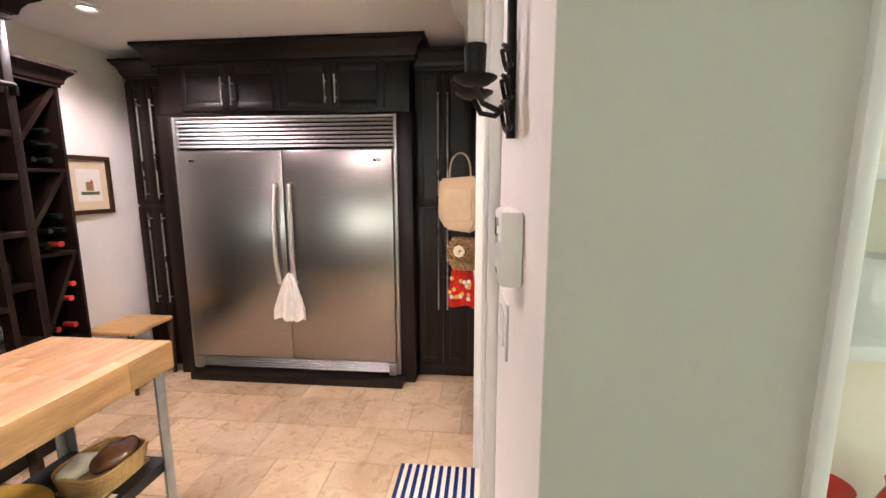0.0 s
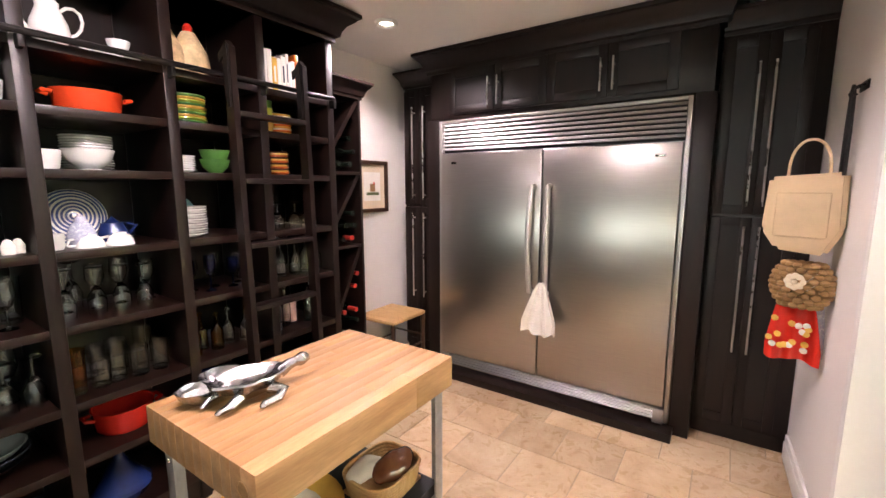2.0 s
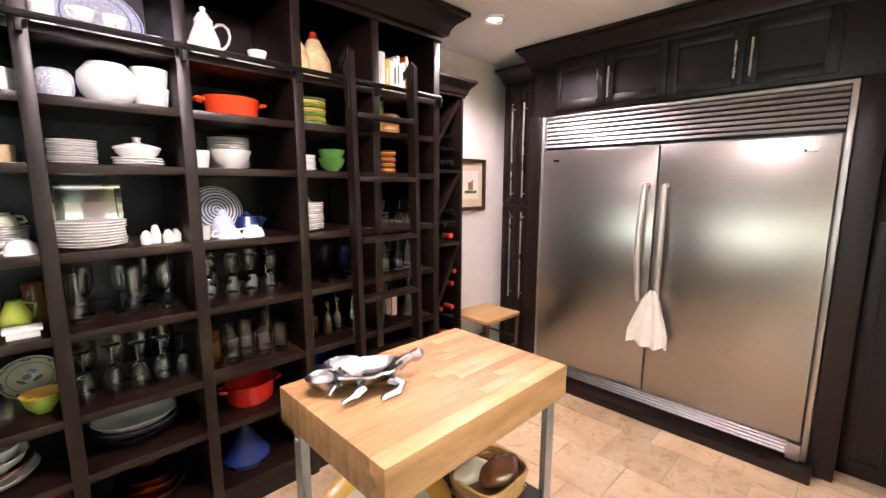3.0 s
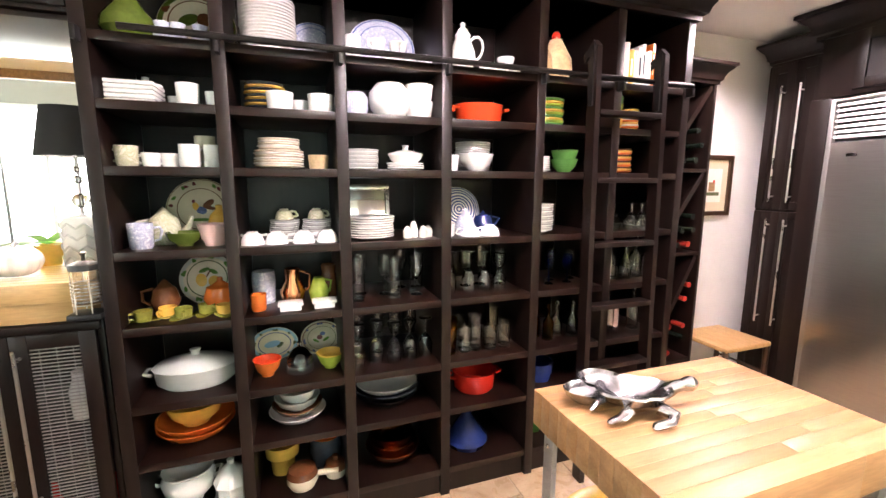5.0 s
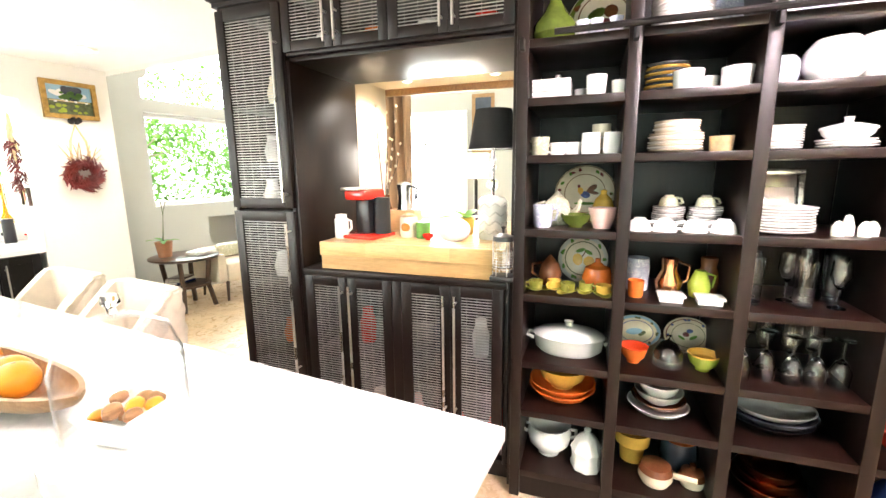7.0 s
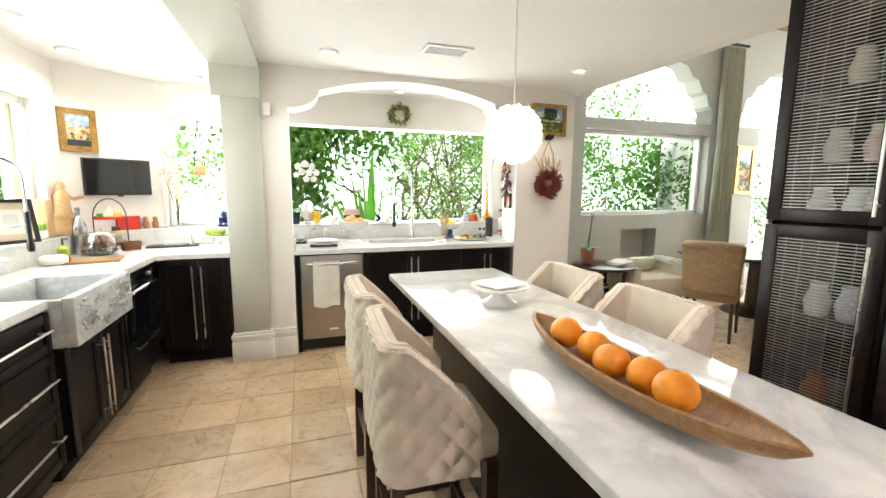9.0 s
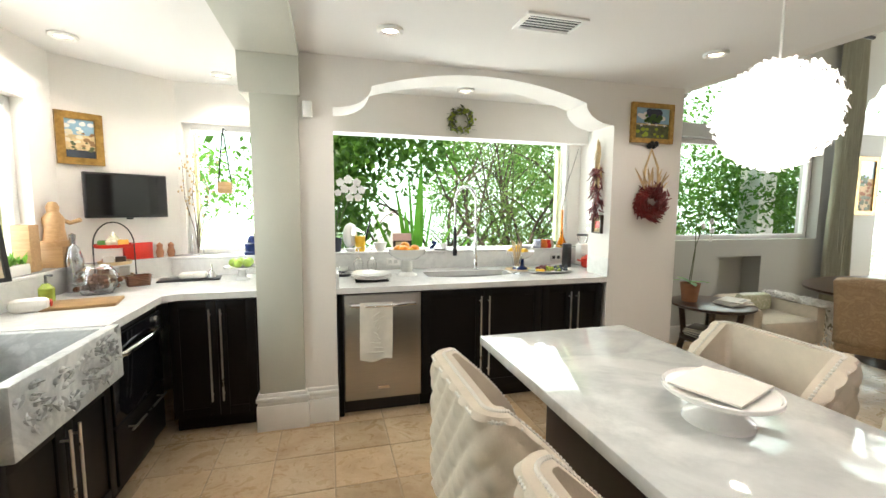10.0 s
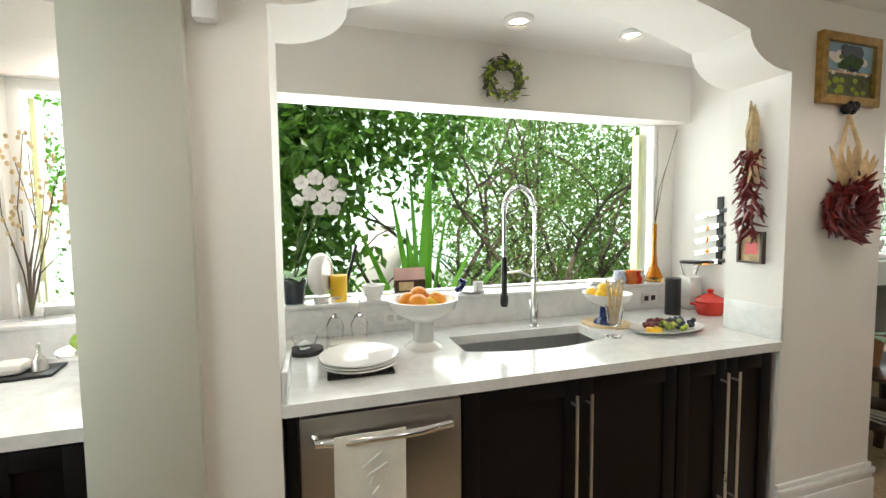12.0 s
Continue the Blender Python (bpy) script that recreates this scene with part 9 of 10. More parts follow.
part("bottle", lathe(B(), [(0, 0), (0.035, 0), (0.036, 0.09), (0.015, 0.115), (0, 0.118)], seg=18), "lime_cer", sp)
part("pump", tube(B(), [(0, 0, 0.11), (0, 0, 0.16), (-0.035, 0.01, 0.16)], 0.007), "black", sp)
rt = thing("rolled_towel", EC @ pose(1.31, -4.74, 0, 0, 0, 20), "rolled white towel with a red emblem", "towel")
q = B()
bx(q, -0.08, 0.08, -0.045, 0.045, 0, 0.07, 0.03)
part("roll", q, "towel", rt)
part("emblem", tube(B(), [(-0.083, 0.018 * math.cos(2 * math.pi * i / 16), 0.038 + 0.016 * math.sin(2 * math.pi * i / 16)) for i in range(17)], 0.004, 5), "red", rt, "red stitched ring")
bdv = thing("cutting_board", EC @ pose(1.13, -4.86, 0, 0, 0, 12), "weathered wooden board lying on the worktop", "cutting board")
part("plank", bx(B(), -0.16, 0.16, -0.11, 0.11, 0, 0.018, 0.005), "wicker", bdv)
jr = thing("glass_jar", EC @ pose(1.22, -5.20, 0) @ Matrix.Scale(1.15, 4), "round glass jar of dried fruit", "jar")
part("glass_body", lathe(B(), [(0, 0), (0.07, 0), (0.1, 0.06), (0.085, 0.12), (0.06, 0.14), (0.065, 0.15), (0.056, 0.15), (0.08, 0.118), (0.094, 0.06), (0.066, 0.008), (0, 0.008)], seg=24), "glass", jr)
q = B()
rn = random.Random(44)
for i in range(50):
    ball(q, (rn.gauss(0, 0.035), rn.gauss(0, 0.035), rn.uniform(0.025, 0.09)), 0.015, 1, 1, 1, 6, 4)
ob = part("dried_fruit", q, "brown_cer", jr)
tagged(ob, kind="stuff")
pot(EC @ pose(1.37, -5.28, 0), [(0, 0), (0.045, 0), (0.04, 0.1), (0.05, 0.2), (0.03, 0.28), (0.012, 0.30), (0.018, 0.36), (0, 0.37)], "silver", "tall silver cocktail shaker figure", "shaker", "cocktail_shaker")
ts = thing("tiered_stand", EC @ pose(1.225, -5.455, 0, 0, 0, 20) @ Matrix.Scale(1.05, 4), "three-tier wire stand with red and wicker trays", "tiered stand")
for z, r, mt in ((0.05, 0.09, "wicker"), (0.14, 0.085, "husk"), (0.25, 0.10, "red")):
    part("tray", lathe(B(), [(0, z), (r, z), (r * 1.08, z + 0.022), (r * 1.0, z + 0.022), (r * 0.95, z + 0.008), (0, z + 0.008)], seg=24), mt, ts)
part("frame", tube(B(), [(-0.105, 0, 0)] + [(-0.105 * math.cos(math.pi * i / 12), 0, 0.26 + 0.15 * math.sin(math.pi * i / 12)) for i in range(13)] + [(0.105, 0, 0)], 0.004, 6), "iron", ts)
part("covered_cup", lathe(B(), [(0, 0.258), (0.04, 0.26), (0.045, 0.285), (0.02, 0.32), (0.008, 0.34), (0, 0.35)], seg=16), "floral", ts)
for x, y, z, h_, mt in ((-0.03, 0.0, 0.149, 0.04, "darkwood"), (0.04, -0.02, 0.149, 0.03, "terracotta"), (0.03, 0.03, 0.149, 0.045, "paper"), (-0.045, -0.03, 0.059, 0.06, "paper"), (0.02, -0.045, 0.059, 0.05, "white_cer"), (0.04, 0.03, 0.059, 0.07, "brown_cer"), (-0.05, 0.03, 0.259, 0.04, "yellow_cer"), (0.055, -0.02, 0.259, 0.035, "green_cer")):
    part("packet", bx(B(), x - 0.028, x + 0.028, y - 0.022, y + 0.022, z, z + h_, 0.005), mt, ts)
wbk = thing("storage_basket", EC @ pose(1.09, -5.44, 0, 0, 0, 30) @ Matrix.Scale(0.72, 4), "dark brown woven basket on the worktop under the stand", "basket")
q = B()
basket(q, 0.20, 0.13, 0.10, 6)
part("woven_body", q, "brown_cer", wbk)
solid("red_box", bx(B(), -0.09, 0.09, -0.02, 0.02, 0, 0.12, 0.004), "red", SOUTH @ pose(1.185, -5.715, 1.07, 0, 0, 41), "red card box on the corner ledge", "box")
for u, v in ((1.075, -5.80), (1.015, -5.85)):
    q = B()
    lathe(q, [(0, 0), (0.022, 0), (0.028, 0.04), (0.018, 0.07), (0.022, 0.095), (0, 0.115)], seg=14)
    solid("clay_figure", q, "terracotta", SOUTH @ pose(u, v, 1.07), "small terracotta ornament on the corner ledge", "ornament", "clay ornaments")
ty = thing("serving_tray", EC @ pose(0.82, -5.60, 0, 0, 0, 8), "dark tray with folded towels and a bell", "tray")
part("tray_base", bx(B(), -0.2, 0.2, -0.08, 0.08, 0, 0.012, 0.004), "blackmetal", ty)
for x in (-0.06, 0.02):
    part("folded_towel", bx(B(), x - 0.05, x + 0.05, -0.05, 0.05, 0.012, 0.055, 0.02), "towel", ty)
part("bell", lathe(B(), [(0, 0.012), (0.026, 0.012), (0.022, 0.05), (0.008, 0.07), (0.006, 0.11), (0, 0.115)], (-0.14, 0, 0), 14), "nickel", ty)
cs2 = thing("apple_stand", EC @ pose(0.46, -5.55, 0), "white footed dish of green apples", "cake stand")
part("stand", lathe(B(), [(0, 0), (0.06, 0), (0.03, 0.02), (0.025, 0.07), (0.12, 0.085), (0.125, 0.1), (0, 0.09)], seg=26), "white_cer", cs2)
for i in range(5):
    fruit(EC @ pose(0.46 + 0.055 * math.cos(i * 1.25), -5.55 + 0.055 * math.sin(i * 1.25), 0.092), 0.034, "apple", "green apple on the footed dish", "apple", "green apples")
pot(SOUTH @ pose(0.44, -5.87, 1.07), [(0, 0), (0.06, 0), (0.06, 0.02), (0.05, 0.03), (0.055, 0.09), (0.035, 0.1), (0.02, 0.15), (0, 0.16)], "blue_cer", "blue patterned lidded box on the sill", "box", "lidded_box")
tv2 = thing("branch_vase", SOUTH @ pose(0.84, -5.90, 1.07), "clear vase of tall budding branches", "vase")
part("vase", lathe(B(), [(0, 0), (0.04, 0), (0.045, 0.16), (0.04, 0.16), (0.036, 0.01), (0, 0.01)], seg=18), "glass", tv2)
rn = random.Random(55)
for k in range(9):
    a, b = rn.uniform(-0.22, 0.14), rn.uniform(0.45, 0.85)
    part("branch", tube(B(), [(0, 0, 0.02), (a * 0.2, 0, 0.2), (a * 0.6 + rn.gauss(0, 0.02), 0.0, b * 0.6), (a, 0.0, b)], 0.004, 5, 0.0015), "bark", tv2)
bd_ = B()
for k in range(70):
    a = rn.uniform(-0.2, 0.12)
    ball(bd_, (a * rn.uniform(0.5, 1), rn.gauss(0, 0.01), rn.uniform(0.3, 0.8)), 0.008, 1, 1, 1.4, 5, 4)
ob = part("buds", bd_, "husk", tv2, "small pale buds")
tagged(ob, kind="stuff")
hp = thing("hanging_pouch", SOUTH @ pose(0.61, -5.83, 1.56, 0, 0, 180), "tan leather pouch hanging on dark cords", "hanging ornament")
part("pouch", bx(B(), -0.05, 0.05, -0.03, 0.03, 0, 0.09, 0.008), "palewood", hp)
part("cord", tube(B(), [(-0.045, 0, 0.09), (-0.005, 0, 0.46), (0.005, 0, 0.46), (0.045, 0, 0.09)], 0.006, 6), "iron", hp)
part("hook", tube(B(), [(0, 0.12, 0.50), (0, 0.02, 0.50), (0, 0.0, 0.455)], 0.005), "iron", hp)

# glimpse past the pantry wall: a white shelf with flowers
ws = thing("wall_shelf", pose(1.0, 0.95, 0.0, 0, 0, 0), "white shelf unit with plants and a red box", "shelf")
for z in (0.66, 1.20, 1.55):
    part("shelf_board", bx(B(), -0.38, 0.7, -0.25, 0, z - 0.03, z, 0.004), "trim", ws)
part("side_panel", bx(B(), -0.40, -0.38, -0.25, 0, 0, 1.9, 0.003), "trim", ws)
for x, z, mt in ((-0.25, 0.66, "red"), (-0.05, 0.66, "red"), (-0.22, 1.20, "white_cer"), (0.0, 1.2, "white_cer")):
    pot(pose(1.0 + x, 0.82, z), [(0, 0), (0.06, 0), (0.07, 0.08), (0.05, 0.14), (0.055, 0.16), (0, 0.1)], mt, "glazed pot on the white shelf", "pot", "shelf_pot", group="pots on the white shelf")

# ---- living room ----
def scallop(u0, u1, z0, z1):
    """A many-lobed arch head from (u0, z0) up to z1 and down to (u1, z0)."""
    c, hw = (u0 + u1) / 2, (u1 - u0) / 2
    left = []
    steps = [(1.0, 0.0), (1.0, 0.25), (0.93, 0.30), (0.88, 0.48), (0.80, 0.52), (0.72, 0.70), (0.62, 0.73), (0.52, 0.88), (0.3, 0.97), (0.0, 1.0)]
    for i, (k, h) in enumerate(steps):
        left.append((c - hw * k, z0 + (z1 - z0) * h))
    return left + [(2 * c - p, q) for p, q in left[::-1][1:]]


w = B()
for u0, u1 in ((-5.78, -3.7), (-8.6, -6.3)):
    head = scallop(u0, u1, 2.36, 3.2)
    prism(w, [(u0, 3.3)] + [(u0, 2.36)] + head[1:-1] + [(u1, 2.36), (u1, 3.3)], "y", V_LIV - 0.25, V_LIV)
bx(w, -9.6, -2.95, V_LIV - 0.25, V_LIV, 3.3, LH)
bx(w, -3.7, -2.95, V_LIV - 0.25, V_LIV, 0, 3.3)
bx(w, -6.3, -5.78, V_LIV - 0.25, V_LIV, 0, 3.3)
bx(w, -9.6, -8.6, V_LIV - 0.25, V_LIV, 0, 3.3)
bx(w, -5.78, -3.7, V_LIV - 0.25, V_LIV, 2.22, 2.36)
bx(w, -8.6, -6.3, V_LIV - 0.25, V_LIV, 2.36, 2.58)
bx(w, -5.78, -4.95, V_LIV - 0.25, V_LIV, 0, 1.12)
bx(w, -4.35, -3.7, V_LIV - 0.25, V_LIV, 0, 1.12)
bx(w, -4.95, -4.35, V_LIV - 0.25, V_LIV, 0.93, 1.12)
bx(w, -4.95, -4.35, V_LIV - 0.25, V_LIV, 0, 0.2)
bx(w, -4.95, -4.35, V_LIV - 0.25, V_LIV - 0.22, 0.2, 0.93)
bx(w, -6.75, -6.3, V_LIV - 0.25, V_LIV, 0, 2.36)
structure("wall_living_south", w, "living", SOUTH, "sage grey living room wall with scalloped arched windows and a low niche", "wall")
window("window_4", -5.78, -3.7, 1.12, 2.22, V_LIV - 0.15, (), "large white-framed living room window", SOUTH, 0.05)
b = B()
bx(b, -6.3, -3.7, V_LIV, V_LIV + 0.02, 0, 0.16, 0.004)
bx(b, -6.3, -3.7, V_LIV, V_LIV + 0.012, 0.16, 0.19, 0.004)
structure("baseboard_living", b, "trim", SOUTH, "white living room baseboard", "baseboard")
fd = thing("french_door", SOUTH @ pose(-7.4, V_LIV - 0.1, 0), "white glazed double door under an arched window", "door", "", "structure")
f = B()
bx(f, -0.70, 0.66, -0.05, 0.05, 2.28, 2.36, 0.004)
part("head", f, "trim", fd)
for x0 in (-0.66, 0.0):
    q = B()
    bx(q, x0 + 0.01, x0 + 0.12, -0.03, 0.03, 0.02, 2.28, 0.003)
    bx(q, x0 + 0.53, x0 + 0.64, -0.03, 0.03, 0.02, 2.28, 0.003)
    bx(q, x0 + 0.12, x0 + 0.53, -0.03, 0.03, 0.02, 0.25, 0.003)
    bx(q, x0 + 0.12, x0 + 0.53, -0.03, 0.03, 2.16, 2.28, 0.003)
    lfv = part("door_leaf", q, "trim", fd)
    p = part("pane", bx(B(), x0 + 0.12, x0 + 0.53, -0.003, 0.003, 0.25, 2.16), "pane", lfv)
    p.visible_shadow = False
bx_ = B()
prism(bx_, [(V_LIV, 2.36), (V_LIV + 0.02, 2.36), (V_LIV + 0.03, 2.44), (V_LIV + 0.07, 2.5), (V_LIV + 0.08, 2.55), (V_LIV, 2.55)], "x", -8.7, -6.25)
structure("door_cornice", bx_, "trim", SOUTH, "white moulded cornice over the glazed doors", "trim")
cu = thing("curtain", SOUTH @ pose(-5.98, V_LIV + 0.10, 0.02), "long grey-green curtain on a dark rod", "curtain")
q = B()
cols = []
for i in range(61):
    k = i / 60
    x = -0.17 + 0.34 * k
    cols.append([q.verts.new((x * (1 + 0.25 * (1 - z / 3.36) if z < 2 else 1.0), 0.035 * math.sin(k * 2 * math.pi * 6.5 + 0.3 * z) + 0.01 * math.sin(3 * z + 9 * k), z)) for z in [3.36 * j / 20 for j in range(21)]])
for a, b in zip(cols, cols[1:]):
    for j in range(20):
        q.faces.new((a[j], b[j], b[j + 1], a[j + 1]))
cl = part("cloth", q, "curtain", cu)
cl.modifiers.new("thickness", 'SOLIDIFY').thickness = 0.006
part("rod", tube(B(), [(-0.25, 0, 3.40), (0.35, 0, 3.40)], 0.02), "iron", cu)
part("finial", lathe(B(), [(0, 0), (0.03, 0.01), (0.04, 0.04), (0.02, 0.07), (0, 0.08)], seg=14), "iron", cu, m=pose(0.35, 0, 3.40, 0, 90, 0))
HP = framed_picture("hill_painting", SOUTH @ pose(-6.50, V_LIV, 1.75, 0, 0, 180), 0.36, 0.70, "gilt", 0.05, "tall hillside painting in a gilt frame", [("sky_cer", -1, 1, 0.3, 1), ("husk", -1, 1, -1, 0.3), ])
painted_blobs(HP, 0.13, 0.30, (("leaf", 16, -0.9, 0.5, 0.0, 0.5, 0.025), ("terracotta", 12, -0.6, 0.9, -0.6, 0.1, 0.022), ("leaf_dry", 14, -0.9, 0.9, -0.95, -0.4, 0.022)), 7)
cr = B()
prism(cr, [(V_LIV, 3.75), (V_LIV + 0.06, 3.75), (V_LIV + 0.10, 3.85), (V_LIV + 0.2, 3.98), (V_LIV, 3.98)], "x", -9.5, -2.95)
structure("cornice_living", cr, "midwood", SOUTH, "stained wooden ceiling cornice", "trim")
# side table, armchair, dining table
st_ = thing("side_table", SOUTH @ pose(-3.56, -5.20, 0) @ Matrix.Diagonal((1.2, 1.2, 1.0, 1.0)), "round dark wooden side table with a lower shelf", "side table")
part("top", lathe(B(), [(0, 0.57), (0.27, 0.57), (0.29, 0.585), (0.29, 0.60), (0.28, 0.605), (0, 0.605)], seg=36), "darkwood", st_)
part("shelf", lathe(B(), [(0, 0.26), (0.2, 0.26), (0.2, 0.28), (0, 0.28)], seg=30), "darkwood", st_)
for i in range(4):
    a = math.pi / 4 + i * math.pi / 2
    part("leg", tube(B(), [(0.20 * math.cos(a), 0.20 * math.sin(a), 0.57), (0.17 * math.cos(a), 0.17 * math.sin(a), 0.28), (0.22 * math.cos(a), 0.22 * math.sin(a), 0.0)], 0.022, 8), "darkwood", st_)
orchid(SOUTH @ pose(-3.42, -5.31, 0.605, 0, 0, 180), "terracotta", "tall orchid in a brown clay pot on the side table", 5, [[(0, 0, 0.15), (0.03, 0, 0.45), (0.02, 0, 0.75), (0.10, 0, 0.86), (0.20, 0, 0.78), (0.21, 0, 0.6)], [(0, 0.02, 0.15), (0.05, 0.02, 0.5), (0.12, 0.02, 0.7)]], [(0.20, 0, 0.74, 0.03), (0.21, 0, 0.66, 0.03), (0.20, 0, 0.58, 0.028), (0.13, 0.02, 0.70, 0.03)], 0.085, 0.17)
for i, (w_, mt) in enumerate(((0.13, "paper"), (0.12, "white_cer"), (0.125, "paper"))):
    bo = thing("magazine", SOUTH @ pose(-3.70, -5.10, 0.607 + i * 0.014, 0, 0, 12 * i), "pale magazine in a pile on the side table", "magazine", "magazines")
    part("cover", bx(B(), -w_, w_, -0.10, 0.10, 0, 0.013, 0.002), mt, bo)
    part("title_bar", bx(B(), -w_ * 0.7, w_ * 0.7, 0.06, 0.085, 0.0128, 0.0135), "grey_cer", bo)
for i in range(4):
    bo = thing("book", SOUTH @ pose(-3.52, -5.26, 0.282 + i * 0.02, 0, 0, 8 * i), "dark book lying on the table's lower shelf", "book", "books on the side table")
    part("cover", bx(B(), -0.12, 0.12, -0.09, 0.09, 0, 0.019, 0.002), ("slate_cer", "blue_cer", "paper", "darkwood")[i], bo)
    part("page_block", bx(B(), -0.117, 0.122, -0.087, 0.087, 0.003, 0.016), "paper", bo)
ar = thing("armchair", SOUTH @ pose(-4.22, -5.20, 0, 0, 0, 175), "low white upholstered armchair with a sheepskin throw", "armchair")
part("seat", bx(B(), -0.30, 0.30, -0.28, 0.30, 0.22, 0.46, 0.05), "linen", ar)
part("backrest", bx(B(), -0.30, 0.30, 0.22, 0.36, 0.40, 0.60, 0.06), "linen", ar)
for s in (-1, 1):
    part("armrest", bx(B(), s * 0.34 - 0.06, s * 0.34 + 0.06, -0.26, 0.32, 0.22, 0.58, 0.05), "linen", ar)
    for y in (-0.22, 0.26):
        part("leg", tube(B(), [(s * 0.28, y, 0.24), (s * 0.30, y * 1.06, 0)], 0.022, 8, 0.014), "darkwood", ar)
part("cushion", bx(B(), -0.18, 0.18, 0.08, 0.20, 0.46, 0.64, 0.05), "floral", ar, "green flowered cushion")
th_ = B()
rn = random.Random(60)
for i in range(1100):
    p = Vector((rn.uniform(0.26, 0.44), rn.uniform(-0.30, 0.28), 0))
    p.z = 0.58 + 0.03 * rn.random() - max(0.0, p.x - 0.38) * 4.0 * rn.random()
    if p.x > 0.4:
        p.z = rn.uniform(0.2, 0.6)
    d = Vector((rn.gauss(0.02, 0.02), rn.gauss(0, 0.03), -0.04 if p.x > 0.4 else 0.02))
    tube(th_, [p, p + d, p + d * 1.6 + Vector((0, 0, -0.02))], 0.009, 4, 0.002)
ob = part("sheepskin", th_, "fur", ar, "white shaggy sheepskin throw")
tagged(ob, kind="stuff")
dt = thing("dining_table", SOUTH @ pose(-5.42, -4.75, 0), "large dark oval dining table", "dining table")
part("top", lathe(B(), [(0, 0.71), (1.0, 0.71), (1.05, 0.73), (1.05, 0.75), (0, 0.755)], seg=48, squash=0.62), "darkwood", dt)
part("pedestal", lathe(B(), [(0, 0), (0.35, 0), (0.3, 0.05), (0.1, 0.1), (0.09, 0.6), (0.3, 0.71), (0, 0.71)], seg=24), "darkwood", dt)
cakeb = solid("white_box", lathe(B(), [(0, 0), (0.16, 0), (0.165, 0.11), (0.17, 0.11), (0.17, 0.13), (0, 0.132)], seg=30), "paper", SOUTH @ pose(-5.75, -4.65, 0.755), "round white box on the dining table", "box")
plate_stack(SOUTH @ pose(-5.35, -4.55, 0.755), 2, 0.14, ["white_cer"], "white plates laid on the dining table")
pot(SOUTH @ pose(-5.95, -4.9, 0.755), [(0, 0), (0.08, 0), (0.1, 0.12), (0.06, 0.22), (0.08, 0.25), (0, 0.2)], "slate_cer", "dark vase of palm leaves on the dining table", "vase", "table_vase")
pv = B()
rn = random.Random(66)
for i in range(46):
    a = rn.uniform(0, 6.28)
    leaf_blade(pv, (0, 0, 0.2), (0.42 * math.cos(a), 0.42 * math.sin(a), 0.2 + rn.uniform(0.15, 0.6)), 0.014, 0.12, 5)
tagged(solid("palm_leaves", pv, "leaf", SOUTH @ pose(-5.95, -4.9, 0.755), "spray of narrow palm leaves in the vase", "plant"), kind="stuff")
dc = thing("dining_chair", SOUTH @ pose(-4.2, -4.33, 0, 0, 0, -60), "tan patterned velvet dining chair with a rolled back and nailheads", "dining chair", "dining chairs")
sh2 = B()
rows = []
for j in range(13):
    z = 0.46 + 0.50 * j / 12
    row = []
    wv = 0.21 + 0.03 * (j / 12) ** 2
    for i in range(13):
        x = (i / 12 * 2 - 1)
        row.append(sh2.verts.new((x * wv, 0.22 + 0.05 * (j / 12) - 0.07 * x * x + (0.02 if j == 12 else 0), z + (0.02 * (1 - x * x) if j == 12 else 0))))
    rows.append(row)
for a, b in zip(rows, rows[1:]):
    for i in range(12):
        sh2.faces.new((a[i], a[i + 1], b[i + 1], b[i]))
bkp = part("backrest", sh2, "velvet", dc, "tan patterned velvet back")
bkp.modifiers.new("thickness", 'SOLIDIFY').thickness = 0.06
part("seat", bx(B(), -0.23, 0.23, -0.25, 0.22, 0.38, 0.48, 0.035), "velvet", dc)
for x in (-0.19, 0.19):
    for y in (-0.2, 0.2):
        part("leg", tube(B(), [(x, y, 0.39), (x * 1.05, y * 1.1, 0.0)], 0.02, 8, 0.014), "darkwood", dc)
copy_thing(dc, SOUTH @ pose(-5.2, -3.85, 0, 0, 0, 170))
lb = thing("leather_bench", SOUTH @ pose(-4.55, -3.72, 0, 0, 0, 40), "low black leather bench beside the dining table", "bench")
part("cushion", bx(B(), -0.45, 0.45, -0.2, 0.2, 0.40, 0.52, 0.04), "black", lb)
part("base", bx(B(), -0.42, 0.42, -0.17, 0.17, 0.0, 0.40, 0.01), "darkwood", lb)
# seen through the pass-through
np_ = thing("living_window", pose(-9.29, -3.75, 0.5, 0, 0, 90), "tall bright living room window with white frame", "window", "", "structure")
part("window_frame", bx(bx(bx(bx(B(), -0.9, -0.83, -0.05, 0, 0, 2.2, 0.004), 0.83, 0.9, -0.05, 0, 0, 2.2, 0.004), -0.83, 0.83, -0.05, 0, 0, 0.07, 0.004), -0.83, 0.83, -0.05, 0, 2.13, 2.2, 0.004), "trim", np_)
part("mullion", bx(B(), -0.03, 0.03, -0.05, 0, 0.07, 2.13, 0.004), "trim", np_)
# no opening behind this pane; its own glow stands in for the daylight
part("bright_pane", bx(B(), -0.83, 0.83, -0.012, -0.006, 0.07, 2.13), "day_glow", np_, "opaque glowing pane standing in for daylight")
cu2 = thing("side_curtain", pose(-4.02, -2.07, 0, 0, 0, 90), "brown full-length curtain beyond the pass-through", "curtain")
q = B()
cols = []
for i in range(49):
    k = i / 48
    cols.append([q.verts.new((-0.2 + 0.4 * k, 0.035 * math.sin(k * 2 * math.pi * 5 + 0.4 * z), z)) for z in (0.0, 0.6, 1.2, 1.8, 2.4, 3.0)])
